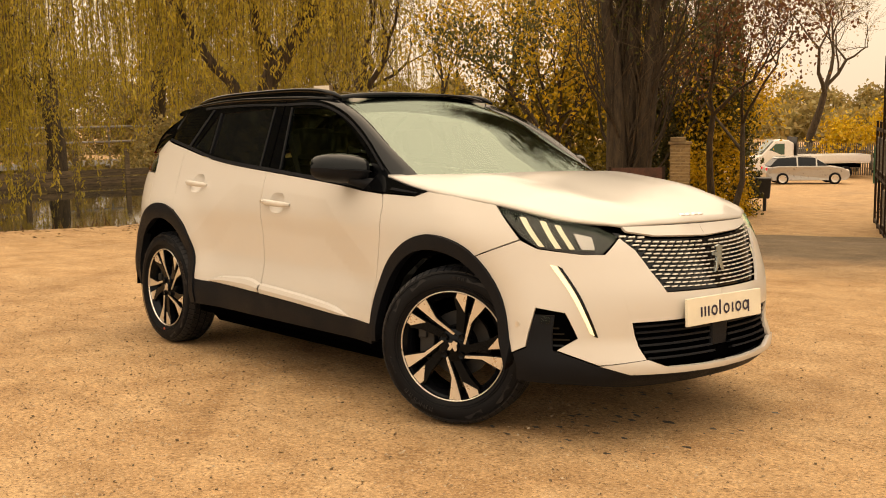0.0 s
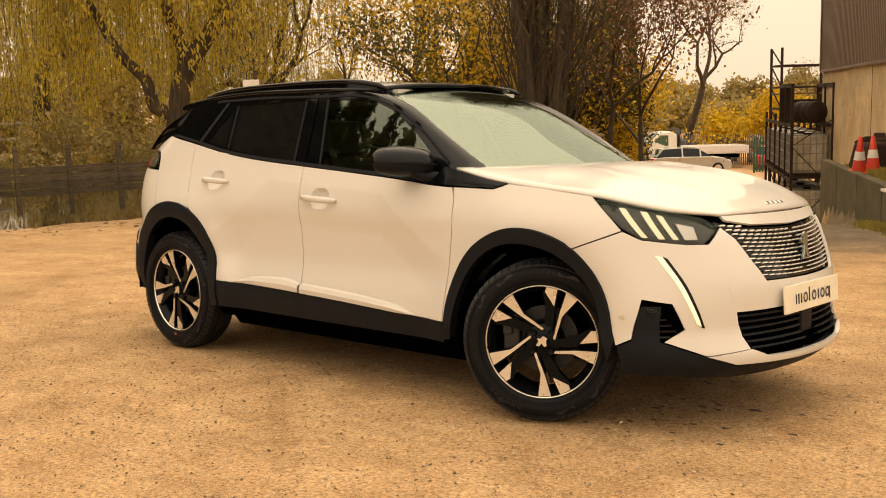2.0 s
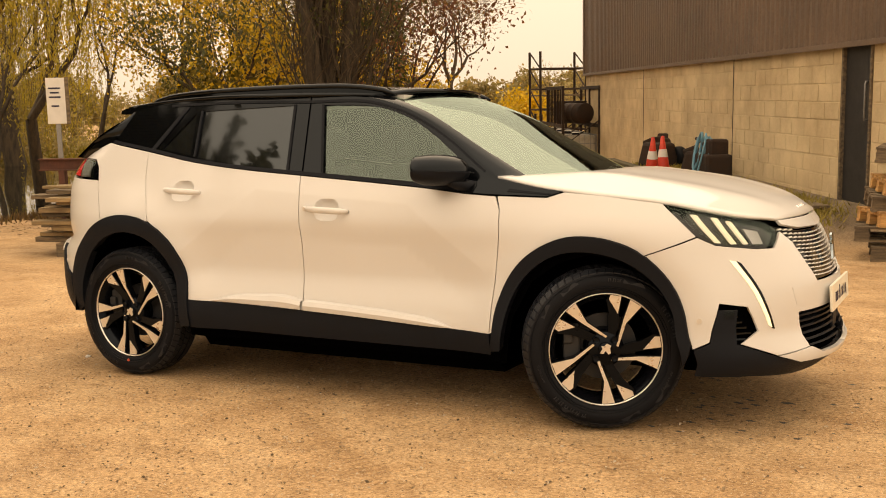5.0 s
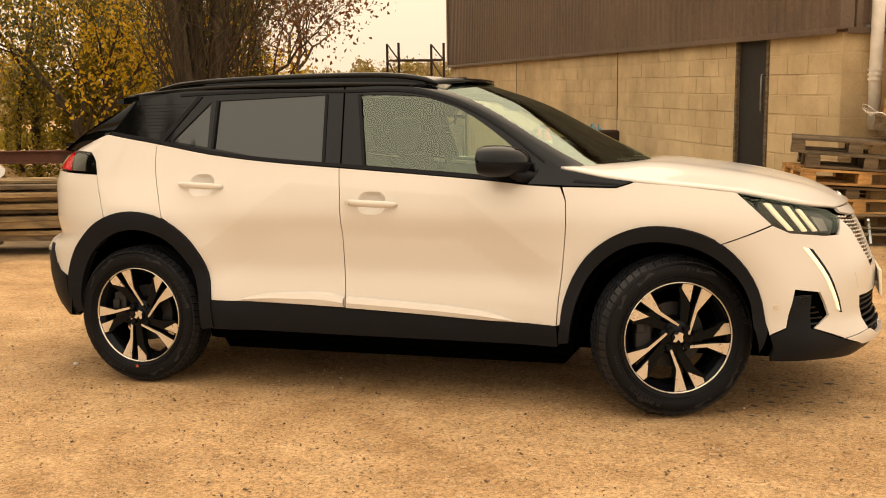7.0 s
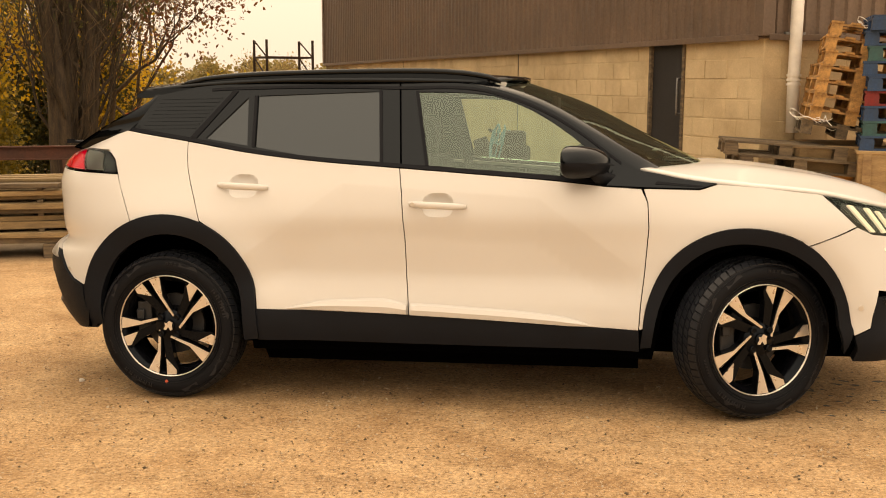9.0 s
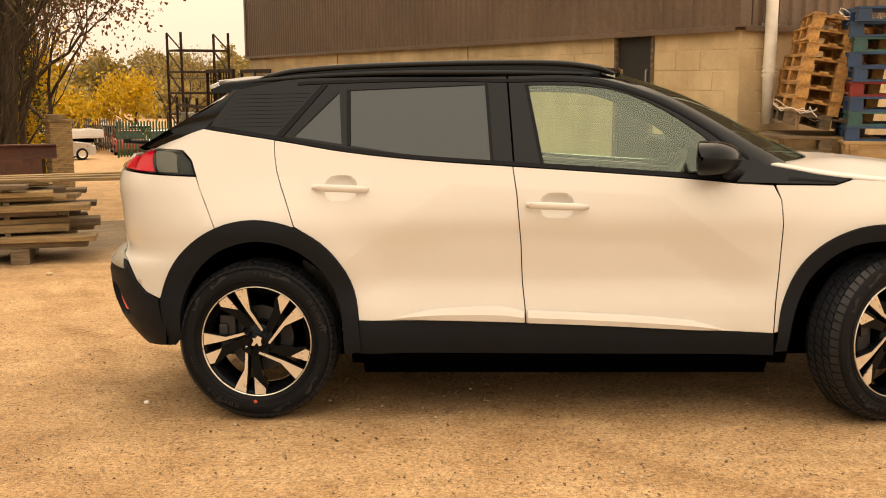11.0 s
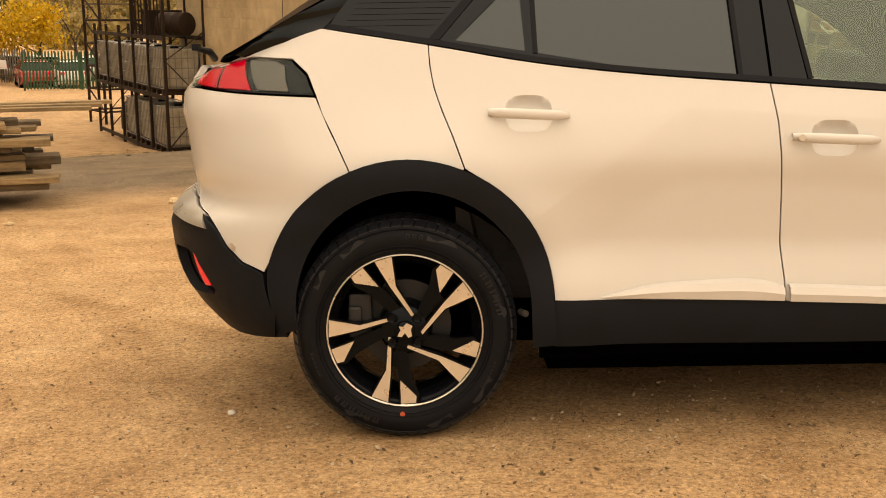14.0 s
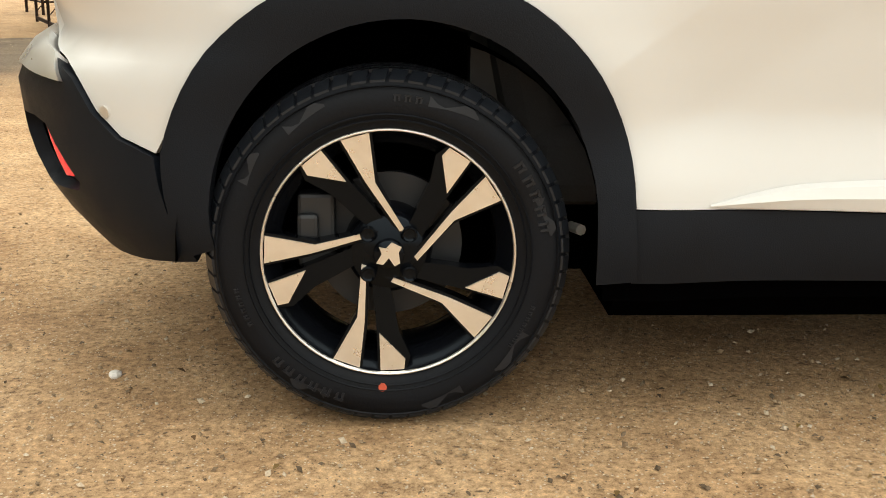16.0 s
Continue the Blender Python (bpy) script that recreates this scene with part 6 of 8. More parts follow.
# racks with caged tanks beside the shed's far corner
def ibc(m, group):
    t = thing("tank_container", m, "grubby white caged tank container on a rusty rack", "tank", group)
    part("bottle", Mesh().box(1.08, 0.92, 0.98, pose(0, 0, 0.66)), M_PLASTIC, t, bevel=0.07)
    part("pallet_base", Mesh().box(1.2, 1.0, 0.025, pose(0, 0, 0.14)).box(0.12, 1.0, 0.12, pose(-0.5, 0, 0.06)).box(0.12, 1.0, 0.12, pose(0.5, 0, 0.06)).box(0.12, 1.0, 0.12, pose(0, 0, 0.06)), M_RUST, t)
    cage = Mesh()
    for k in range(9):
        x = -0.58 + 0.145 * k
        for y in (-0.485, 0.485):
            cage.tube([(x, y, 0.15), (x, y, 1.16)], 0.010, 5)
    for k in range(7):
        y = -0.485 + 0.1617 * k
        for x in (-0.585, 0.585):
            cage.tube([(x, y, 0.15), (x, y, 1.16)], 0.010, 5)
    for z in (0.17, 0.42, 0.67, 0.92, 1.16):
        cage.tube([(-0.585, -0.485, z), (0.585, -0.485, z), (0.585, 0.485, z), (-0.585, 0.485, z), (-0.585, -0.485, z)], 0.011, 5)
    tagged(part("cage", cage, M_GALV, t), kind="stuff")
    part("screw_cap", Mesh().lathe([(0.0001, 0.05), (0.1, 0.05), (0.11, 0.0)], 14, pose(0, 0, 1.15)), M_CLAD, t)
    return t


def racks():
    r = random.Random(8)
    base = WALL @ pose(16.6, 1.05, 0)
    z0 = min(ground_z(-8.3, 22.6), ground_z(-9, 24)) + 0.0
    bay, deep, lift = 1.5, 1.02, 1.46
    rk = thing("storage_rack", base @ pose(0, -0.02, z0 - 0.1), "tall rusty steel storage rack along the shed", "rack")
    for k in range(6):
        for y in (0.0, -deep):
            h = 4.15 if k < 3 else 3.3
            part("post", Mesh().box(0.075, 0.075, h, pose(k * bay, y, h / 2)), M_RUST, rk, bevel=0.006)
        part("side_brace", Mesh().tube([(k * bay, 0, 0.3), (k * bay, -deep, 1.4), (k * bay, 0, 2.5), (k * bay, -deep, 3.2)], 0.018, 6), M_RUST, rk)
    for k in range(5):
        for n, z in enumerate((0.12, 0.12 + lift, 0.12 + 2 * lift, 4.1)):
            if n == 3 and k > 1:
                continue
            for y in (0.0, -deep):
                part("beam", Mesh().box(bay, 0.05, 0.10, pose((k + 0.5) * bay, y, z)), M_RUST, rk, bevel=0.004)
    for k in range(2):
        for j in range(5):
            part("guard_bar", Mesh().tube([((k + 0.2 * j + 0.1) * bay, 0.0, 3.05), ((k + 0.2 * j + 0.1) * bay, 0.0, 4.08)], 0.02, 6), M_RUST, rk)
    for k in range(5):
        for n in range(2):
            if (k, n) in ((3, 0), (4, 0)):
                continue
            ibc(base @ pose((k + 0.5) * bay + r.uniform(-0.08, 0.08), -deep / 2, z0 - 0.1 + 0.17 + lift * n), "caged tanks")
    # a drum, scrap and a panel on the top level
    top = base @ pose(0, 0, z0 - 0.1 + 0.17 + 2 * lift)
    d = thing("oil_drum", top @ pose(0.6, -0.5, 0.30) @ pose(0, 0, 0, 0, 90, 25), "rusty brown drum lying on its side on the rack", "drum")
    part("shell", Mesh().lathe([(0.0001, -0.44), (0.28, -0.44), (0.29, -0.43), (0.285, -0.15), (0.295, -0.14), (0.285, -0.12), (0.285, 0.12), (0.295, 0.14), (0.285, 0.15), (0.29, 0.43), (0.28, 0.44), (0.0001, 0.44)], 24), M_RUST, d, smooth=True)
    s = thing("scrap_hopper", top @ pose(1.9, -0.5, 0.0), "dented dark steel hopper on the rack", "hopper")
    part("bin", Mesh().box(0.9, 0.8, 0.6, pose(0, 0, 0.3)), M_RUST, s, bevel=0.03)
    part("lip", Mesh().box(0.98, 0.88, 0.05, pose(0, 0, 0.61)), M_RUST, s, bevel=0.01)
    g = thing("engine_block", base @ pose(3.5 * bay, -0.5, z0 + 0.08), "dark scrap engine on the lowest rack level", "engine")
    part("block", Mesh().box(0.8, 0.6, 0.6, pose(0, 0, 0.35)).box(0.6, 0.4, 0.3, pose(0.05, 0, 0.75)), M_RUST, g, bevel=0.05)
    part("pulley", Mesh().lathe([(0.0001, 0.06), (0.16, 0.06), (0.16, 0), (0.0001, 0)], 18, pose(-0.42, -0.05, 0.45, 0, -90, 0)), M_GALV, g)
    # scaffold tower behind
    t = thing("scaffold_tower", pose(-11.9, 32.2, ground_z(-11.9, 32.2), 0, 0, 42), "dark steel scaffold tower frame", "scaffold")
    H = 2.95 - ground_z(-11.9, 32.2)
    for x in (-0.9, 0.9):
        for y in (-0.6, 0.6):
            part("upright", Mesh().tube([(x, y, 0), (x, y, H)], 0.05, 8), M_RUST, t)
    z = 0.4
    while z < H - 0.2:
        for y in (-0.6, 0.6):
            part("ledger", Mesh().tube([(-0.9, y, z), (0.9, y, z)], 0.035, 6), M_RUST, t)
        for x in (-0.9, 0.9):
            part("transom", Mesh().tube([(x, -0.6, z), (x, 0.6, z)], 0.035, 6), M_RUST, t)
            part("brace", Mesh().tube([(x, -0.6, z), (x, 0.6, min(H, z + 0.75))], 0.028, 6), M_RUST, t)
        z += 0.75
    part("platform", Mesh().box(1.8, 1.2, 0.06, pose(0, 0, H - 1.6)), M_WOODGREY, t)


racks()


# clutter on the terrace
def cone(m, lean):
    c = thing("traffic_cone", m @ pose(0, 0, 0, 0, lean, 0) @ Matrix.Scale(0.82, 4), "faded red and white traffic cone on the terrace", "cone", "traffic cones")
    part("base", Mesh().box(0.36, 0.36, 0.04, pose(0, 0, 0.02)), M_ORANGE, c, bevel=0.012)
    part("shell", Mesh().lathe([(0.14, 0.04), (0.115, 0.22), (0.075, 0.46), (0.035, 0.72), (0.0001, 0.73)], 20), M_ORANGE, c, smooth=True)
    part("sleeve", Mesh().lathe([(0.112, 0.27), (0.084, 0.44)], 20), M_CONEWHITE, c, "white reflective sleeve", smooth=True)


cone(along_wall(5.75, 1.15, 0.06), -8)
cone(along_wall(5.95, 0.90, 0.06), 6)


def coil(m):
    r = random.Random(14)
    h = Mesh()
    for k in range(9):
        p = []
        a0, rr, tx = r.uniform(0, 6), r.uniform(0.16, 0.34), r.uniform(-0.25, 0.25)
        for i in range(26):
            a = a0 + i * 0.28
            p.append((tx + 0.5 * rr * math.cos(a) + 0.01 * i, 0.25 * rr * math.sin(a) + 0.02 * k - 0.1, 0.42 + rr * 1.1 * math.sin(a) * (1 if math.sin(a) > 0 else 1.2)))
        h.tube([(x, y, max(0.02, z)) for x, y, z in p], 0.015, 6)
    t = thing("hose_reel", m, "tangled pale blue hose over dark machinery", "hose")
    tagged(part("hose", h, M_HOSE, t, smooth=True), kind="stuff")
    part("machine", Mesh().box(0.7, 0.4, 0.42, pose(0.3, 0.1, 0.21)).box(0.25, 0.3, 0.65, pose(0.42, 0.12, 0.32)), M_RUST, t, bevel=0.04)
    part("lever", Mesh().tube([(0.0, 0.1, 0.5), (-0.45, 0.05, 0.62)], 0.025, 8), M_RUST, t)


coil(along_wall(3.8, 0.85, 0.06, 180))


def junk(m, label, w, d, h, mat, wheelish=False):
    t = thing("scrap_part", m, label, "scrap")
    part("body", Mesh().box(w, d, h, pose(0, 0, h / 2), 0.75), mat, t, bevel=0.06)
    part("bracket", Mesh().box(w * 0.4, d * 0.5, h * 0.5, pose(w * 0.25, 0, h * 0.9, 0, 20, 15)), mat, t, bevel=0.03)
    if wheelish:
        part("wheel", Mesh().lathe([(0.05, 0.07), (0.17, 0.08), (0.19, 0.04), (0.19, -0.04), (0.17, -0.08), (0.05, -0.07)], 18, pose(-w * 0.4, -d * 0.5, 0.19, 90, 0, 0)), M_RUBBER, t, smooth=True)


junk(along_wall(6.7, 0.8, 0.06, 20), "dark oily scrap machine part on the terrace", 0.7, 0.5, 0.45, M_RUST, True)
junk(along_wall(7.3, 0.6, 0.06, -30), "dark brown scrap bucket by the wall", 0.4, 0.4, 0.5, M_RUST)
junk(along_wall(4.7, 0.6, 0.06, 50), "dark scrap gearbox by the wall", 0.6, 0.4, 0.4, M_RUST, True)
for a, d, ln, w, t, mt, lb in ((1.75, 0.98, 1.3, 0.75, 8, M_PVC, "pale flat board lying on the terrace"), (0.85, 0.9, 1.6, 0.28, -4, M_WOODGREY, "old plank lying on the terrace"), (0.2, 0.72, 1.4, 0.22, 3, M_WOODGREY, "old plank lying on the terrace"), (0.4, 1.02, 0.9, 0.2, 12, M_WOODGREY, "old plank lying on the terrace")):
    tagged(part("board", Mesh().box(ln, w, 0.035, pose(0, 0, 0.03)), mt, None, at=along_wall(a, d, 0.055, t), bevel=0.004), lb, "board", "boards on the terrace")

# white enamel sign on a post by the pond
sg = thing("sign_post", on_ground(-8.67, 5.47, 40, -0.05), "white notice board on a thin post by the pond", "sign")
part("post", Mesh().box(0.06, 0.06, 2.25, pose(0, 0.03, 1.12)), M_GALV, sg)
part("board", Mesh().box(0.26, 0.015, 0.62, pose(0, 0, 1.93)), M_CONEWHITE, sg, bevel=0.003)
part("border", Mesh().box(0.05, 0.02, 0.64, pose(0.14, 0, 1.93)), M_WOODGREY, sg)
for z, w in ((2.1, 0.16), (2.04, 0.12), (1.98, 0.15), (1.86, 0.1)):
    part("text_bar", Mesh().box(w, 0.004, 0.022, pose(-0.02, -0.010, z)), M_INK, sg)

# dark skip on legs by the lower yard
tr = thing("steel_trough", on_ground(-17.3, 30.6, 30), "dark steel trough on legs beside the gateway", "trough")
part("bin", Mesh().box(1.35, 0.7, 0.75, pose(0, 0, 0.85), 1.08), M_DOORGREY, tr, bevel=0.02)
for x in (-0.5, 0.5):
    part("leg", Mesh().box(0.12, 0.6, 0.5, pose(x, 0, 0.25)), M_DOORGREY, tr, bevel=0.01)


# ---- lower yard: palisade fence, parked cars and a flatbed truck ----
def palisade(p, q, material, label, h=1.9, step=0.155):
    p, q = Vector((*p, 0)), Vector((*q, 0))
    n = int((q - p).length / step)
    f = thing("palisade_fence", pose(p.x, p.y, 0), label, "fence")
    d = (q - p) / n
    turn = math.degrees(math.atan2(d.y, d.x))
    pale = Mesh().prism([(-0.045, 0), (0.045, 0), (0.045, h - 0.12), (0.02, h), (-0.02, h), (-0.045, h - 0.12)], -0.006, 0.006, pose(0, 0, 0, 90, 0, 0)).data("pale", material)
    for i in range(n):
        o = new("pale", pale)
        o.parent = f
        w = p + d * i
        o.matrix_basis = pose(w.x - p.x, w.y - p.y, ground_z(w.x, w.y) + 0.05, 0, 0, turn)
    for k in range(int(n * step / 2.75) + 1):
        w = p + (q - p).normalized() * 2.75 * k
        part("post", Mesh().box(0.1, 0.1, h, pose(0, 0, h / 2)), material, f, at=pose(w.x - p.x, w.y - p.y, ground_z(w.x, w.y), 0, 0, turn) @ pose(0, 0.06, 0))
    for z in (0.45, h - 0.4):
        part("rail", Mesh().tube([(p.x * 0, 0, ground_z(p.x, p.y) + z), (q.x - p.x, q.y - p.y, ground_z(q.x, q.y) + z)], 0.025, 6), material, f)
    return f


palisade((-38.0, 58.5), (-24.0, 56.0), M_FENCE, "grey steel palisade fence along the lower yard")
palisade((-21.7, 48.9), (-11.0, 51.2), M_GREENPAINT, "green steel palisade fence in front of the car park")


def simple_car(m, paint, label, estate=0.0, group="parked cars"):
    """A parked hatchback seen from afar: swept body, glass band, wheels, lamps."""
    c = thing("parked_car", m, label, "car", group)
    L, W = 4.25, 0.88
    low = [(-2.12, 0.35), (-2.14, 0.62), (-2.05, 0.92), (-1.5, 0.98), (0.95, 0.98), (1.75, 0.86), (2.1, 0.66), (2.14, 0.42), (2.0, 0.24), (1.75, 0.22), (-1.8, 0.22)]
    def extrude(poly, w0, w1, zb, zt):
        out = Mesh()
        n = len(poly)
        def wid(x, z):
            k = 0 if zt == zb else min(1, max(0, (z - zb) / (zt - zb)))
            return (w0 + (w1 - w0) * k) * (1 - 0.10 * max(0, (abs(x) - 1.6) / 0.55) ** 2)
        out.v = [(x, -wid(x, z), z) for x, z in poly] + [(x, wid(x, z), z) for x, z in poly]
        out.f = [tuple(range(n)), tuple(range(n, 2 * n))[::-1]] + [(i, n + i, n + (i + 1) % n, (i + 1) % n) for i in range(n)]
        return out
    part("body", extrude(low, W, W - 0.05, 0.5, 1.0), paint, c, bevel=0.05)
    part("glasshouse", extrude([(-1.95 - estate, 0.96), (-1.55 - estate, 1.36), (-0.4, 1.44), (0.35, 1.38), (1.05, 0.96)], W - 0.06, 0.62, 0.96, 1.44), M_BLACKGLOSS, c, bevel=0.03)
    part("roof", extrude([(-1.58 - estate, 1.375), (-1.45 - estate, 1.425), (-0.4, 1.465), (0.22, 1.43), (0.36, 1.39), (-0.4, 1.43)], 0.64, 0.60, 1.38, 1.46), paint, c, bevel=0.01)
    for s in (-1, 1):
        for x in (-0.55, 0.42):
            part("pillar", Mesh().box(0.07, 0.02, 0.52, pose(x, s * 0.715, 1.19, s * 22, 0, 0)), paint, c)
        part("headlight", Mesh().box(0.10, 0.34, 0.14, pose(2.03, s * 0.56, 0.68)), M_CONEWHITE, c, bevel=0.03)
        part("tail_light", Mesh().box(0.08, 0.26, 0.16, pose(-2.08, s * 0.62, 0.82)), M_RED, c, bevel=0.03)
        for x in (-1.3, 1.35):
            w = new("wheel")
            w.parent, w.matrix_basis = c, pose(x, s * 0.76, 0.31, 90 if s < 0 else -90, 0, 0)
            part("tyre", Mesh().lathe([(0.20, 0.10), (0.29, 0.11), (0.315, 0.07), (0.315, -0.09), (0.20, -0.09)], 22), M_RUBBER, w, smooth=True)
            part("rim", Mesh().lathe([(0.0001, 0.10), (0.06, 0.105), (0.19, 0.09), (0.205, 0.105), (0.21, 0.09)], 20), M_SATIN, w, smooth=True)
    return c


SILVER = plain_mat("silver paint", (0.42, 0.41, 0.40), 0.3, 0.5, 0.8)
CARWHITE = plain_mat("white car paint", (0.75, 0.74, 0.72), 0.35, 0, 0.8)
REDPAINT = plain_mat("red car paint", (0.35, 0.03, 0.03), 0.35, 0, 0.8)
DARKPAINT = plain_mat("dark car paint", (0.03, 0.04, 0.05), 0.35, 0, 0.8)
TEALPAINT = plain_mat("green car paint", (0.03, 0.16, 0.12), 0.35, 0, 0.8)
simple_car(on_ground(-24.5, 46.9, 43), SILVER, "silver hatchback parked across the lower yard", group="lone car")
for x, y, turn, mt, lb in ((-20.9, 53.0, 118, CARWHITE, "white hatchback in the car park row"), (-23.0, 53.6, 116, REDPAINT, "red hatchback in the car park row"), (-27.0, 61.0, 118, SILVER, "silver hatchback in the car park row"), (-30.0, 61.5, 117, CARWHITE, "white hatchback in the car park row"),
                           (-33.0, 62.0, 117, DARKPAINT, "dark hatchback in the car park row"), (-18.3, 54.6, 120, TEALPAINT, "green hatchback in the car park row"), (-15.6, 55.4, 118, SILVER, "silver hatchback in the car park row"), (-22.0, 60.0, 115, SILVER, "silver hatchback in the back row"),
                           (-25.0, 60.5, 118, CARWHITE, "white hatchback in the back row"), (-19.0, 61.0, 116, DARKPAINT, "dark hatchback in the back row")):
    simple_car(on_ground(x, y, turn), mt, lb)


def truck(m):
    t = thing("flatbed_truck", m, "white flatbed truck with dropside bed, parked", "truck")
    cab = [(0.9, 0.5), (0.9, 2.1), (1.25, 2.3), (2.0, 2.25), (2.75, 1.45), (3.4, 1.2), (3.5, 0.8), (3.45, 0.5)]
    n = len(cab)
    c = Mesh()
    c.v = [(x, -0.95 + 0.08 * max(0, z - 1.3), z) for x, z in cab] + [(x, 0.95 - 0.08 * max(0, z - 1.3), z) for x, z in cab]
    c.f = [tuple(range(n)), tuple(range(n, 2 * n))[::-1]] + [(i, n + i, n + (i + 1) % n, (i + 1) % n) for i in range(n)]
    part("cab", c, CARWHITE, t, bevel=0.06)
    green = plain_mat("greenish cab glass", (0.03, 0.10, 0.08), 0.1, 0, 0.6)
    for s in (-1, 1):
        w = [(1.45, 1.45), (1.45, 2.08), (1.95, 2.08), (2.6, 1.45)]
        part("side_window", Mesh().prism([(x, z) for x, z in w], -0.01, 0.01, pose(0, s * 0.91, 0, 90, 0, 0)), green, t)
    part("windscreen", Mesh().box(1.08, 1.5, 0.02, pose(2.42, 0, 1.90, 0, 47, 0)), green, t)
    part("bed_floor", Mesh().box(4.2, 2.0, 0.10, pose(-1.35, 0, 0.95)), M_CONEWHITE, t)
    for s in (-1, 1):
        part("dropside", Mesh().box(4.2, 0.04, 0.38, pose(-1.35, s * 1.0, 1.18)), CARWHITE, t, bevel=0.01)
    part("tailboard", Mesh().box(0.04, 2.0, 0.38, pose(-3.44, 0, 1.18)), CARWHITE, t, bevel=0.01)
    part("headboard", Mesh().box(0.06, 2.0, 1.5, pose(0.76, 0, 1.7)), M_DOORGREY, t)
    part("chassis", Mesh().box(6.2, 0.8, 0.2, pose(0, 0, 0.72)), M_DARK, t)
    for x in (-2.1, 2.55):
        for s in (-1, 1):
            w = new("wheel")
            w.parent, w.matrix_basis = t, pose(x, s * 0.85, 0.36, 90 if s < 0 else -90, 0, 0)
            part("tyre", Mesh().lathe([(0.2, 0.1), (0.33, 0.11), (0.36, 0.07), (0.36, -0.1), (0.2, -0.1)], 22), M_RUBBER, w, smooth=True)
            part("rim", Mesh().lathe([(0.0001, 0.06), (0.2, 0.09)], 16), M_SATIN, w, smooth=True)


truck(on_ground(-28.0, 53.0, 226))
for o in [p for k in PALLETS.values() for p in (*k.children_recursive, k)]:
    bpy.data.objects.remove(o)


# ---- trees, banks and small growth ----
def quads_mesh(name, corners, material):
    """A mesh of loose quads from an array (n, 4, 3)."""
    n = len(corners)
    me = bpy.data.meshes.new(name)
    me.vertices.add(4 * n)
    me.vertices.foreach_set("co", corners.reshape(-1).astype(np.float32))
    me.loops.add(4 * n)
    me.loops.foreach_set("vertex_index", np.arange(4 * n, dtype=np.int32))
    me.polygons.add(n)
    me.polygons.foreach_set("loop_start", np.arange(0, 4 * n, 4, dtype=np.int32))
    me.polygons.foreach_set("loop_total", np.full(n, 4, dtype=np.int32))
    me.materials.append(material)
    me.update(calc_edges=True)
    return me


def leaf_quads(points, rng, length, width, hang=0.0):
    """One small leaf at each point: random turn, or hanging downwards."""
    n = len(points)
    a = rng.normal(size=(n, 3))
    a[:, 2] -= hang * 3
    a /= np.linalg.norm(a, axis=1, keepdims=True)
    b = np.cross(a, rng.normal(size=(n, 3)))
    b /= np.linalg.norm(b, axis=1, keepdims=True) + 1e-9
    s = rng.uniform(0.6, 1.25, size=(n, 1))
    a, b = a * length * s, b * width * s
    return np.stack([points - b * 0.5, points + a * 0.5 - b * 0.6, points + a, points + a * 0.5 + b * 0.6], axis=1)


def limb(mesh, p, d, length, r, level, rng, tips, bend=0.25, up=0.15, split=(2, 3), shrinkage=0.68, n=6, side=0.9):
    """A crooked tapering limb that forks; the ends are kept for twigs and leaves."""
    path, rad = [Vector(p)], [r]
    d = Vector(d).normalized()
    k = 4
    for i in range(k):
        d = (d + Vector((rng.uniform(-bend, bend), rng.uniform(-bend, bend), rng.uniform(-bend, bend) + up))).normalized()
        path.append(path[-1] + d * length / k)
        rad.append(r * (1 - 0.42 * (i + 1) / k))
    mesh.tube(path, rad, n if level > 1 else 4, caps=False)
    if level <= 0:
        tips.append((path[-1], d, length))
        return
    if level <= 2:
        tips.append((path[2], d, length))
    for i in range(rng.randint(*split)):
        q = path[-1] if i < 2 else path[rng.randint(2, 3)]
        e = (d + Vector((rng.uniform(-side, side), rng.uniform(-side, side), rng.uniform(-side * 0.5, side * 0.6)))).normalized()
        limb(mesh, q, e, length * rng.uniform(shrinkage - 0.12, shrinkage + 0.1), rad[-1] * 0.78, level - 1, rng, tips, bend, up, split, shrinkage, n, side)


def twigs(mesh, tips, rng, count, length, droop, r=0.006, n=3):
    for p, d, _ in tips:
        for _ in range(count):
            e = (d + Vector((rng.uniform(-1, 1), rng.uniform(-1, 1), rng.uniform(-0.6, 0.8)))).normalized()
            q = p + e * length * rng.uniform(0.5, 1.0)
            w = q + (e + Vector((0, 0, -droop))).normalized() * length * 0.5
            mesh.tube([p, q, w], [r, r * 0.7, r * 0.4], n, caps=False)


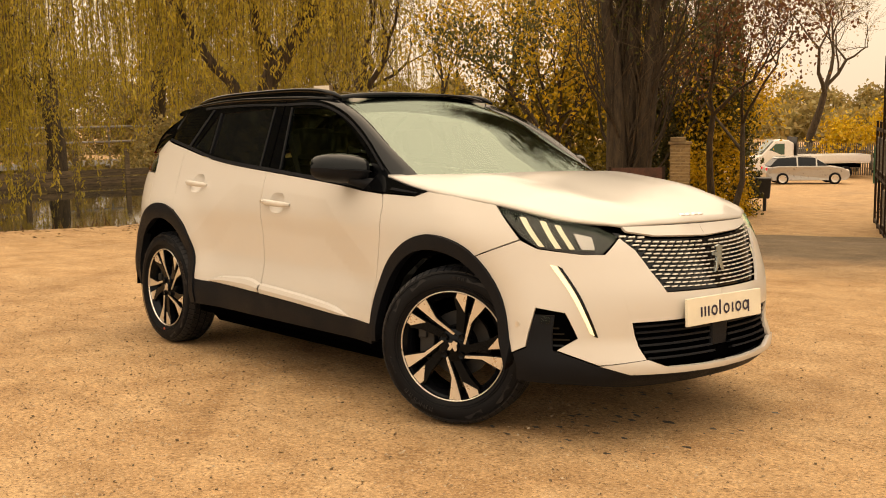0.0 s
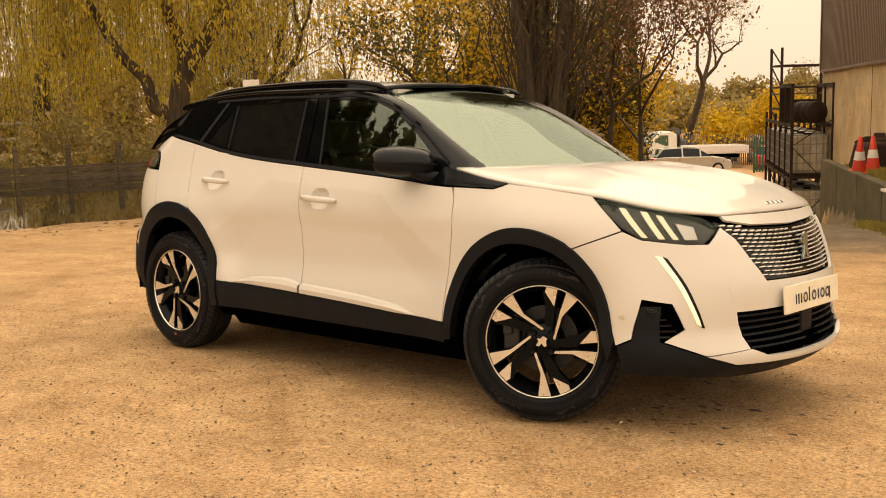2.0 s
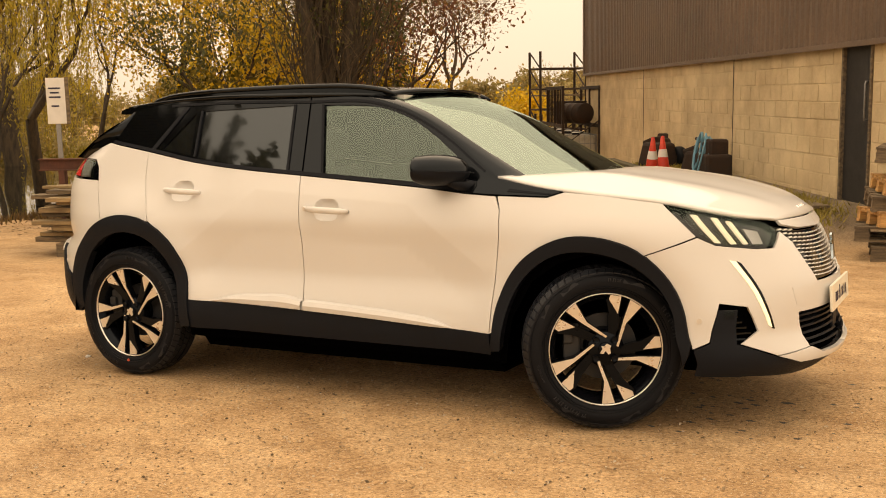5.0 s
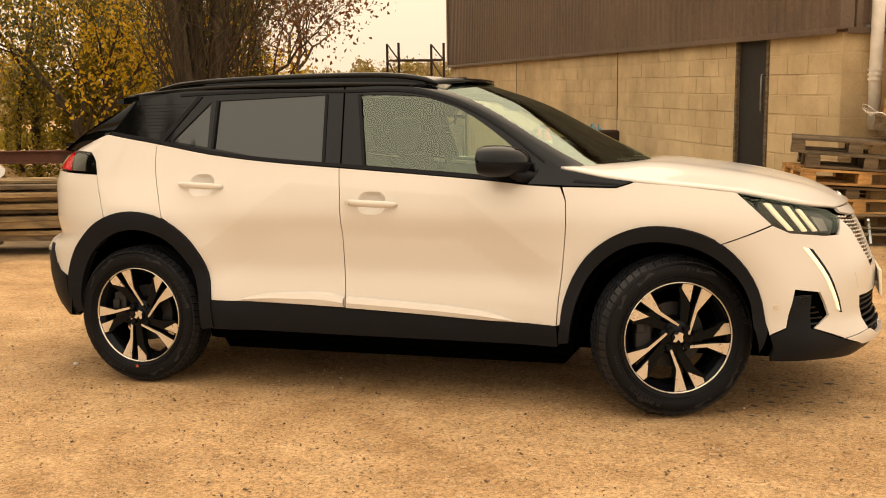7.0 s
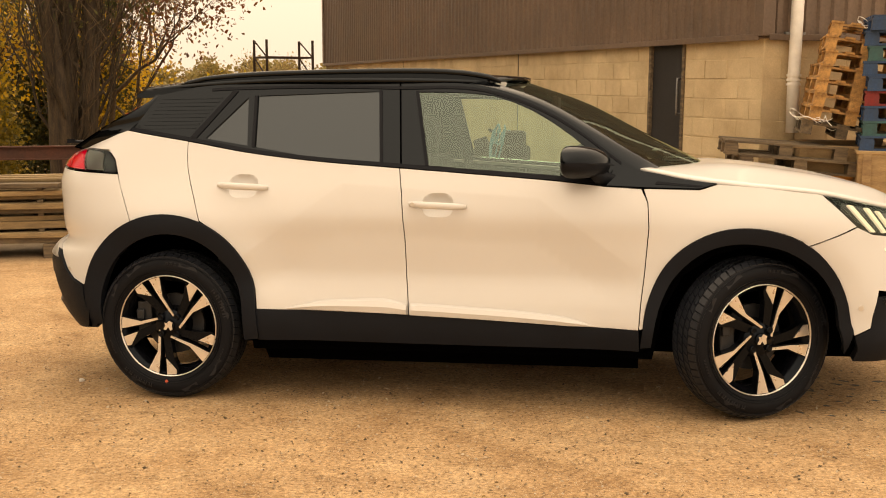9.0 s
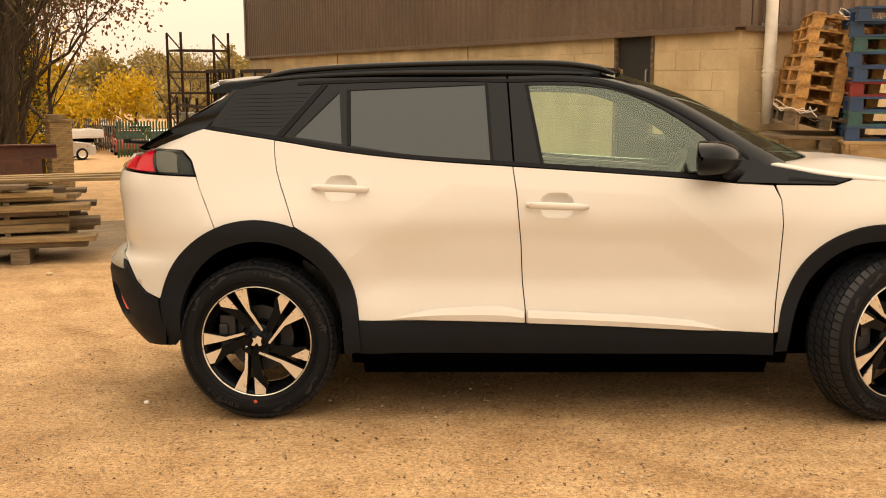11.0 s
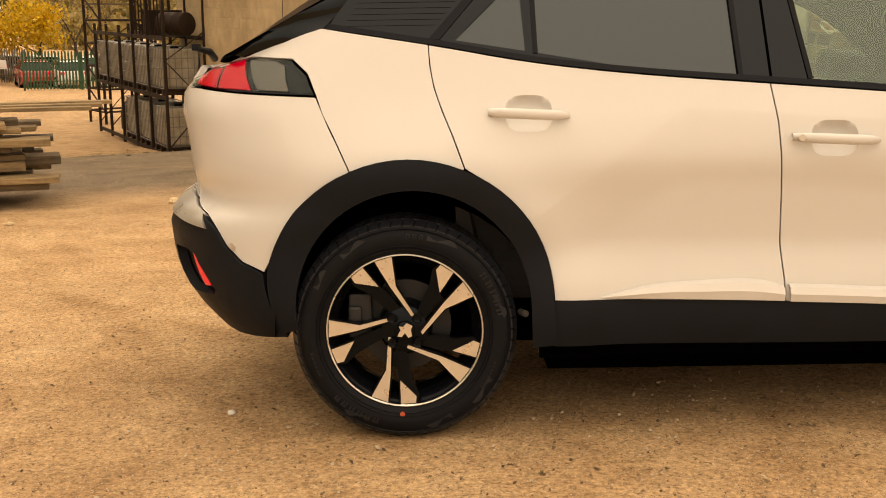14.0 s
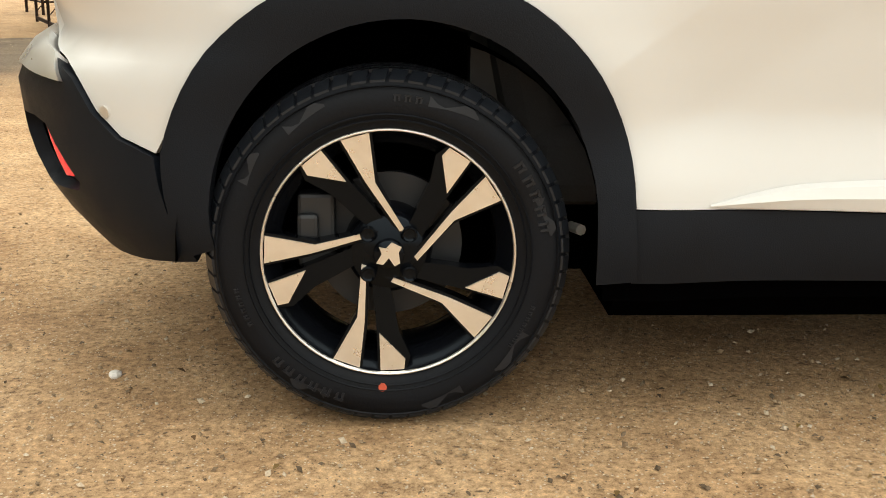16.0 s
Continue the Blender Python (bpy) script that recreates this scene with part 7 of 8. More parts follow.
def tree(name, at, label, seed, height, r, level, stems, leaf, leaves_per_tip, leaf_size, spread, bend=0.25, up=0.12, twig=(3, 0.8, 0.2), lean=(0, 0), category="tree", side=0.9, group="", fan=0.22):
    rng, nr = random.Random(seed), np.random.default_rng(seed)
    x, y = at
    t = thing(name, on_ground(x, y, 0, -0.15), label, category, group)
    wood, tips = Mesh(), []
    for k in range(stems):
        a = 2 * math.pi * (k + rng.uniform(0, 0.7)) / stems
        off = Vector((math.cos(a), math.sin(a), 0)) * (0.0 if stems == 1 else r * 1.6)
        d = Vector((lean[0] + (0 if stems == 1 else fan * math.cos(a)), lean[1] + (0 if stems == 1 else fan * math.sin(a)), 1))
        limb(wood, off, d, height * rng.uniform(0.32, 0.42), r * rng.uniform(0.8, 1.1), level, rng, tips, bend, up, side=side)
    part("trunk", wood, M_BARK, t, smooth=True)
    if twig[0]:
        tw = Mesh()
        twigs(tw, tips, rng, twig[0], twig[1], twig[2])
        tagged(part("twig_mass", tw, M_TWIG, t), kind="stuff")
    if leaves_per_tip:
        c = np.array([tuple(p) for p, _, _ in tips])
        pts = np.repeat(c, leaves_per_tip, axis=0)
        pts = pts + nr.normal(size=pts.shape) * np.array(spread)
        o = new("crown", quads_mesh("crown", leaf_quads(pts, nr, leaf_size, leaf_size * 0.55, 0.3), leaf))
        o.parent = t
        tagged(o, kind="stuff")
    return t, tips


def willow(at, label, seed, height, r, reach, streamers, lean=(0.0, 0.0), floor=0.4, widest=99.0, forks=None):
    """A weeping willow: crooked limbs, and long hanging streamers of narrow leaves."""
    rng, nr = random.Random(seed), np.random.default_rng(seed)
    x, y = at
    t = thing("willow_tree", on_ground(x, y, 0, -0.15), label, "tree", "pond willows")
    wood, tips = Mesh(), []
    if forks:
        for radii, path in forks:
            q = [Vector((0.54 * a, 0.84 * a, z)) + Vector((rng.uniform(-0.03, 0.03), rng.uniform(-0.03, 0.03), 0)) for a, z in path]
            line = smooth_line(q, 0.15)
            wood.tube(line, [float(np.interp(i / (len(line) - 1), np.linspace(0, 1, len(radii)), radii)) for i in range(len(line))], 9, caps=False)
            if path[-1][1] > 2.8:
                for _ in range(3):
                    d = (q[-1] - q[-2]).normalized() + Vector((rng.uniform(-0.5, 0.5), rng.uniform(-0.5, 0.5), 0.25))
                    limb(wood, q[-1], d, height * 0.17, radii[-1] * 0.75, 2, rng, tips, 0.3, 0.05, (2, 3), 0.75, 6, 1.0)
    else:
        limb(wood, (0, 0, 0), (lean[0], lean[1], 1), height * 0.36, r, 4, rng, tips, 0.32, 0.06, (2, 3), 0.72, 8, 1.0)
    part("trunk", wood, M_BARK, t, smooth=True)
    strands = Mesh()
    pts = []
    base = ground_z(x, y)
    for k in range(streamers):
        p, d, _ = tips[k % len(tips)]
        p = Vector(p) + Vector((rng.gauss(0, reach * 0.13), rng.gauss(0, reach * 0.13), rng.gauss(0, 0.4)))
        if p.xy.length > widest:
            continue
        length = min(rng.uniform(1.6, 5.0), max(0.8, p.z - floor - rng.uniform(-0.1, 1.3)))
        sway = Vector((rng.uniform(-0.12, 0.12), rng.uniform(-0.12, 0.12), 0))
        path = [p, p + sway * length * 0.5 + Vector((0, 0, -length * 0.45)), p + sway * length + Vector((0, 0, -length))]
        strands.tube(path, [0.007, 0.005, 0.003], 3, caps=False)
        m = int(length * 27)
        f = nr.uniform(0, 1, m)
        a = np.array(path)
        q = np.where(f[:, None] < 0.45, a[0] + (a[1] - a[0]) * (f[:, None] / 0.45), a[1] + (a[2] - a[1]) * ((f[:, None] - 0.45) / 0.55))
        pts.append(q + nr.normal(size=q.shape) * 0.035)
    tagged(part("twig_mass", strands, M_TWIG, t), kind="stuff")
    o = new("crown", quads_mesh("crown", leaf_quads(np.concatenate(pts), nr, 0.11, 0.026, 0.9), M_WILLOW))
    o.parent = t
    tagged(o, kind="stuff")


willow((-13.25, 6.80), "weeping willow with a thick forked trunk at the pond's edge", 5, 9.0, 0.36, 5.5, 620, (0, 0), 2.2, 3.6,
       (((0.34, 0.27, 0.24, 0.25, 0.20), ((0.0, 0.0), (0.03, 0.6), (0.16, 1.3), (0.34, 2.1), (0.36, 2.75))),
        ((0.20, 0.17, 0.14, 0.10), ((0.36, 2.6), (0.48, 3.2), (0.78, 3.75), (1.25, 4.4), (1.5, 5.6))),
        ((0.13, 0.11, 0.08), ((0.56, 3.3), (0.50, 3.9), (0.28, 4.4), (0.1, 5.5))),
        ((0.14, 0.11, 0.09, 0.06), ((0.32, 2.55), (-0.10, 2.7), (-0.16, 3.2), (-0.62, 3.7), (-1.1, 4.6)))))
willow((-17.5, 1.2), "broad weeping willow hanging low over the water", 12, 8.5, 0.42, 6, 900, (0.25, 0.1), 0.3)
willow((-24.5, -4.5), "weeping willow with dense yellow streamers", 17, 9.5, 0.45, 7, 1300, (0.1, 0.1), 0.3)
willow((-29.0, 8.5), "weeping willow across the pond", 23, 10.5, 0.45, 7, 850, (0.05, 0.0), 0.6)
willow((-27.5, 20.5), "weeping willow at the far end of the pond", 29, 10.5, 0.42, 7, 800, (0.0, 0.0), 1.0)
willow((-34.0, -1.0), "tall weeping willow behind the pond", 31, 12.0, 0.45, 8, 1300, (0.0, 0.0), 0.4)

willow((-36.0, 16.0), "tall weeping willow behind the pond", 37, 12.0, 0.45, 8, 800, (0.0, 0.0), 0.4)
willow((-31.0, -12.0), "tall weeping willow at the pond's end", 38, 11.0, 0.45, 8, 800, (0.0, 0.0), 0.4)

# the large dark evergreen by the gateway: fluted trunks grown together, slender limbs rising from them
def evergreen(at, label, seed):
    rng, nr = random.Random(seed), np.random.default_rng(seed)
    t = thing("evergreen_tree", on_ground(at[0], at[1], 0, -0.15), label, "tree")
    wood, tips, low = Mesh(), [], []
    for k in range(11):
        a, o = rng.uniform(0, 6.28), rng.uniform(0.12, 0.44) if k else 0.0
        r = 0.30 if k == 0 else rng.uniform(0.11, 0.22)
        p = Vector((o * math.cos(a), o * math.sin(a), 0))
        d = Vector((0.045 * math.cos(a), 0.045 * math.sin(a), 1))
        path, rad = [p.copy()], [r * 1.25]
        while path[-1].z < 13:
            d = (d + Vector((rng.uniform(-0.05, 0.05), rng.uniform(-0.05, 0.05), 0.04))).normalized()
            path.append(path[-1] + d * 0.7)
            rad.append(max(0.05, r * (1 - 0.055 * path[-1].z)))
        # flutes along each stem
        wood.tube(path, rad, 9, caps=False)
        for _ in range(11):
            i = rng.randint(2, len(path) - 3)
            b = rng.uniform(0, 6.28) if rng.random() < 0.55 else rng.gauss(0.66, 0.7)
            e = Vector((math.cos(b), math.sin(b), rng.uniform(0.9, 2.2)))
            got = []
            limb(wood, path[i], e, rng.uniform(1.2, 2.4), rng.uniform(0.028, 0.06), 2, rng, got, 0.22, 0.18, (2, 3), 0.75, 5, 0.6)
            (tips if path[i].z > 3.6 else low).extend(got)
    part("trunk", wood, M_BARK, t, smooth=True)
    tw = Mesh()
    twigs(tw, tips, rng, 4, 1.0, 0.1, 0.008)
    twigs(tw, low, rng, 1, 0.8, 0.0, 0.008)
    tagged(part("twig_mass", tw, M_TWIG, t), kind="stuff")
    for dx, dy, z in ((-2.4, -1.9, 4.6), (-2.0, -1.7, 5.0), (-2.9, -2.2, 4.9), (-1.7, -1.2, 5.3), (-3.3, -2.6, 5.2)):
        tips += [(Vector((dx + rng.gauss(0, 0.3), dy + rng.gauss(0, 0.3), z + rng.gauss(0, 0.25))), Vector((0, 0, -1)), 1) for _ in range(8)]
    c = np.array([tuple(p) for p, _, _ in tips])
    pts = np.repeat(c, 34, axis=0)
    pts = pts + nr.normal(size=pts.shape) * np.array((0.38, 0.38, 0.30))
    o = new("crown", quads_mesh("crown", leaf_quads(pts, nr, 0.13, 0.05, 0.4), M_GREEN))
    o.parent = t
    tagged(o, kind="stuff")


evergreen((-11.30, 15.90), "large evergreen with dark fissured trunks grown together", 41)
tree("maple_tree", (-17.9, 29.6), "autumn maple with bright yellow leaves", 43, 5.6, 0.12, 4, 3, M_YELLOW, 42, 0.14, (0.55, 0.55, 0.5), 0.28, 0.05, (2, 0.6, 0.2), group="yellow trees")
tree("maple_tree", (-17.0, 19.5), "autumn maple with golden leaves behind the evergreen", 44, 8.5, 0.16, 4, 3, M_YELLOW, 45, 0.12, (0.55, 0.55, 0.6), 0.28, 0.05, (2, 0.6, 0.2), group="yellow trees")
tree("beech_tree", (-14.6, 24.4), "slender tree with dark russet leaves", 47, 10.0, 0.13, 4, 2, M_RUSSET, 26, 0.14, (0.6, 0.6, 0.5), 0.28, 0.06, (3, 0.8, 0.3), (0.26, 0.20))
tree("willow_tree", (-15.5, 11.2), "slender crooked willow with few yellow leaves by the pond", 8, 8.0, 0.22, 4, 1, M_WILLOW, 16, 0.10, (0.5, 0.5, 0.5), 0.30, 0.08, (5, 0.9, 0.5), group="pond willows")
tree("bare_tree", (-33.2, 62.0), "bare spreading oak in the lower yard", 51, 15.0, 0.42, 5, 1, M_OLIVE, 5, 0.14, (0.5, 0.5, 0.4), 0.33, 0.05, (5, 1.1, 0.1), side=1.0, group="bare trees")
for i, (x, y, h) in enumerate(((-21.5, 18.0, 9.0), (-20.0, 20.5, 10.0), (-23.5, 16.5, 9.5), (-19.0, 23.5, 9.0), (-22.5, 24.0, 10.0), (-18.0, 29.0, 9.0), (-25.0, 27.0, 10.0))):
    tree("bare_tree", (x, y), "slender autumn tree with bare twigs and a few faded leaves", 60 + i, h, 0.13, 4, 1 + i % 2, M_OLIVE, 9, 0.13, (0.45, 0.45, 0.5), 0.25, 0.15, (4, 0.9, 0.1), side=0.7, group="bare trees")
tree("maple_tree", (-25.3, 59.5), "small rounded maple turning yellow beyond the car park", 71, 5.2, 0.16, 4, 2, M_YELLOW, 40, 0.26, (0.45, 0.45, 0.4), 0.28, 0.02, (2, 0.5, 0.2), group="yellow trees")
tree("bare_tree", (-23.2, 62.0), "small bare tree beyond the car park", 72, 6.5, 0.16, 4, 2, M_OLIVE, 10, 0.2, (0.4, 0.4, 0.5), 0.28, 0.1, (4, 0.9, 0.1), group="bare trees")


def bank(name, label, blades, path, width, seed, height, material=None, lift=0.0):
    """A strip of rough grass: many narrow blades."""
    nr = np.random.default_rng(seed)
    p = np.array(path)
    seg = nr.integers(0, len(p) - 1, blades)
    f = nr.uniform(0, 1, (blades, 1))
    xy = p[seg] + (p[seg + 1] - p[seg]) * f + nr.normal(size=(blades, 2)) * width
    z = np.array([ground_z(a, b) for a, b in xy]) + lift
    root = np.column_stack([xy, z])
    h = nr.uniform(0.4, 1.0, (blades, 1)) * height
    tip = root + np.column_stack([nr.normal(size=(blades, 2)) * height * 0.35, np.zeros(blades)]) + np.array([0, 0, 1]) * h
    side = nr.normal(size=(blades, 3)) * np.array([1, 1, 0])
    side /= np.linalg.norm(side, axis=1, keepdims=True) + 1e-9
    w = height * 0.06 + 0.004
    q = np.stack([root - side * w, root + side * w, tip + side * w * 0.2, tip - side * w * 0.2], axis=1)
    return tagged(new(name, quads_mesh(name, q, material or M_GRASS)), label, "grass", kind="stuff")


M_FIELD = leaf_mat("bright field grass", [(0.30, 0.24, 0.03), (0.36, 0.28, 0.04), (0.24, 0.22, 0.03), (0.30, 0.22, 0.05)])
bank("meadow_grass", "bright yellow-green rough grass beyond the pond", 26000, [(-37, 22), (-34, 27), (-31, 32)], 2.4, 3, 0.55, M_FIELD)
bank("verge_grass", "short mossy grass on the terrace edge", 7000, [(0.9, 7.6), (-0.6, 10.2), (-3.0, 14.5)], 0.20, 4, 0.10)
bank("verge_grass", "rough grass below the retaining wall", 6000, [(0.7, 7.0), (-0.3, 8.7), (-1.6, 10.9)], 0.12, 5, 0.10)
bank("shore_grass", "dead brown grass along the pond's shore", 9000, [(-12.6, -4), (-12.4, 2.5), (-13.5, 8.5), (-15.5, 14)], 0.35, 6, 0.16, M_LITTER)
bank("reeds", "faded reeds on the far bank of the pond", 9000, [(-29.5, 2), (-29, 8), (-27, 15), (-25, 20)], 0.6, 7, 0.7, M_OLIVE)


def clumps(name, label, spots, material, seed, per, size):
    nr = np.random.default_rng(seed)
    pts = []
    for x, y, r, h in spots:
        n = int(per * r * h)
        a = nr.normal(size=(n, 3))
        a /= np.linalg.norm(a, axis=1, keepdims=True)
        a *= nr.uniform(0.55, 1.0, (n, 1)) ** 0.5
        lump = 1 + 0.25 * np.sin(a[:, :1] * 7 + x) * np.cos(a[:, 1:2] * 6 + y)
        p = a * lump * np.array([r, r, h])
        p[:, 2] = np.abs(p[:, 2])
        pts.append(p + np.array([x, y, ground_z(x, y) - 0.1]))
    return tagged(new(name, quads_mesh(name, leaf_quads(np.concatenate(pts), nr, size, size * 0.6, 0.1), material)), label, "bushes", kind="stuff")


rng = random.Random(77)
clumps("far_bank_scrub", "tangled brown scrub on the pond's far bank", [(-31 + rng.uniform(-1.5, 1.5), -8 + 2.3 * k, rng.uniform(1.2, 2.2), rng.uniform(0.9, 2.4)) for k in range(16)], M_OLIVE, 5, 700, 0.16)
clumps("far_woods", "hazy autumn woods on the far rise", [(-190 + 9 * k + rng.uniform(-3, 3), 150 + 3.0 * k + rng.uniform(-15, 15), rng.uniform(6, 10), rng.uniform(7, 11)) for k in range(26)] +
       [(-110 + 8 * k, 118 + rng.uniform(-8, 8), rng.uniform(4, 6), rng.uniform(3, 4.5)) for k in range(12)], M_OLIVE, 6, 60, 0.9)
clumps("mid_woods", "hazy autumn trees and scrub beyond the pond", [(-62 + 4 * k + rng.uniform(-2, 2), 30 + 3.6 * k + rng.uniform(-4, 4), rng.uniform(2.0, 3.2), rng.uniform(3, 5)) for k in range(5)] +
       [(-58 + rng.uniform(-6, 6), -42 + 5 * k, rng.uniform(3.5, 5), rng.uniform(8, 12) if k < 11 else rng.uniform(4, 8)) for k in range(16)], M_OLIVE, 8, 420, 0.26)
clumps("hedge_trees", "tall dense dark evergreen trees at the yard's open side", [(x + rng.uniform(-.6, .6), y + rng.uniform(-.6, .6), rng.uniform(1.9, 2.5), rng.uniform(13, 15.5)) for x, y in ((-23.5, -5.5), (-23.2, -8), (-22.3, -10.4), (-21.3, -12.6), (-20, -14.6), (-18.5, -16.2), (-26.5, -7), (-26, -9.8), (-25.2, -12.4), (-24, -14.8), (-22.4, -17))], M_GREEN, 14, 750, 0.42)
clumps("gate_shrub", "dark green shrub beside the gateway", [(-11.9, 18.6, 0.9, 1.7), (-12.5, 19.4, 0.8, 1.6)], M_GREEN, 9, 1500, 0.10)
clumps("dark_conifers", "tall dark green conifers behind the drive", [(-18.6, 28.2, 1.5, 7.5), (-17.4, 28.6, 1.3, 9.0), (-20.4, 28.0, 1.6, 8.0)], M_GREEN, 15, 1300, 0.14)
M_TURNING = leaf_mat("turning leaves", [(0.10, 0.10, 0.03), (0.32, 0.25, 0.04), (0.50, 0.35, 0.04), (0.17, 0.14, 0.03), (0.42, 0.31, 0.05)])
clumps("turning_trees", "dense trees with green leaves turning yellow", [(-17.9, 21.8, 1.5, 6.5), (-19.3, 20.8, 1.4, 5.0), (-18.9, 23.4, 1.6, 7.5)], M_TURNING, 16, 1100, 0.13)
clumps("yellow_shrub", "shrub with yellow autumn leaves by the drive", [(-17.0, 26.4, 0.8, 2.9), (-16.5, 27.8, 0.9, 3.3)], M_YELLOW, 10, 1300, 0.11)


# timber revetment and railing on the far side of the pond, a road wall beyond
def pondside():
    w = thing("pond_revetment", pose(0, 0, 0), "weathered timber revetment along the pond's far bank", "revetment")
    pts = [(-25.0, -9), (-26.8, -3), (-27.6, 3), (-27.4, 9), (-25.8, 15)]
    for (x0, y0), (x1, y1) in zip(pts, pts[1:]):
        d = Vector((x1 - x0, y1 - y0, 0))
        turn = math.degrees(math.atan2(d.y, d.x))
        for z in (-0.62, -0.38):
            part("board", Mesh().box(d.length, 0.06, 0.2), M_WOODGREY, w, at=pose((x0 + x1) / 2, (y0 + y1) / 2, z, 0, 0, turn))
        for k in range(4):
            part("post", Mesh().box(0.14, 0.14, 1.6), M_WOODGREY, w, at=pose(x0 + d.x * k / 4, y0 + d.y * k / 4, -0.45, 0, 0, turn))
    f = thing("railing", pose(0, 0, 0), "thin pale railing along the road behind the pond", "railing")
    for z in (0.35, 0.95):
        part("rail", Mesh().tube([(-37, -22, z), (-38, 0, z), (-36, 18, z)], 0.045, 6), M_GALV, f)
    for k in range(14):
        y = -22 + 3 * k
        x = -37 - (1 - abs(y) / 22) if y < 0 else -38 + 2 * y / 18
        part("post", Mesh().tube([(x, y, -0.8), (x, y, 1.0)], 0.04, 6), M_GALV, f)
    rd = Mesh().add([(-37.5, -40, 0), (-43, -40, 0), (-43, 20, 0), (-37.0, 20, 0)], [(0, 1, 2, 3)])
    tagged(part("road", rd, stuff_mat("grey road", (0.13, 0.125, 0.115), 0.9, 0, 60, 1, 0.2, 0.2), at=pose(0, 0, ground_z(-40, 0) + 0.05)), "grey asphalt road behind the pond", "road", kind="structure")


pondside()


# ---- grit, stones and fallen leaves ----
def mixed_grit():
    m, t, p = nodes_of("mixed grit")
    g = t.nodes.new("ShaderNodeNewGeometry")
    r = ramp(t, g.outputs["Random Per Island"], [(0.0, (0.09, 0.06, 0.035)), (0.35, (0.24, 0.16, 0.095)), (0.7, (0.40, 0.28, 0.17)), (1.0, (0.60, 0.50, 0.38))])
    n = noise_node(t, 300, 3)
    tone = ramp(t, n.outputs[0], [(0.3, (0.7,) * 3), (0.7, (1.0,) * 3)])
    t.links.new(mixed(t, 1.0, r.outputs[0], tone.outputs[0], "MULTIPLY"), p.inputs["Base Color"])
    p.inputs["Roughness"].default_value = 0.85
    return m


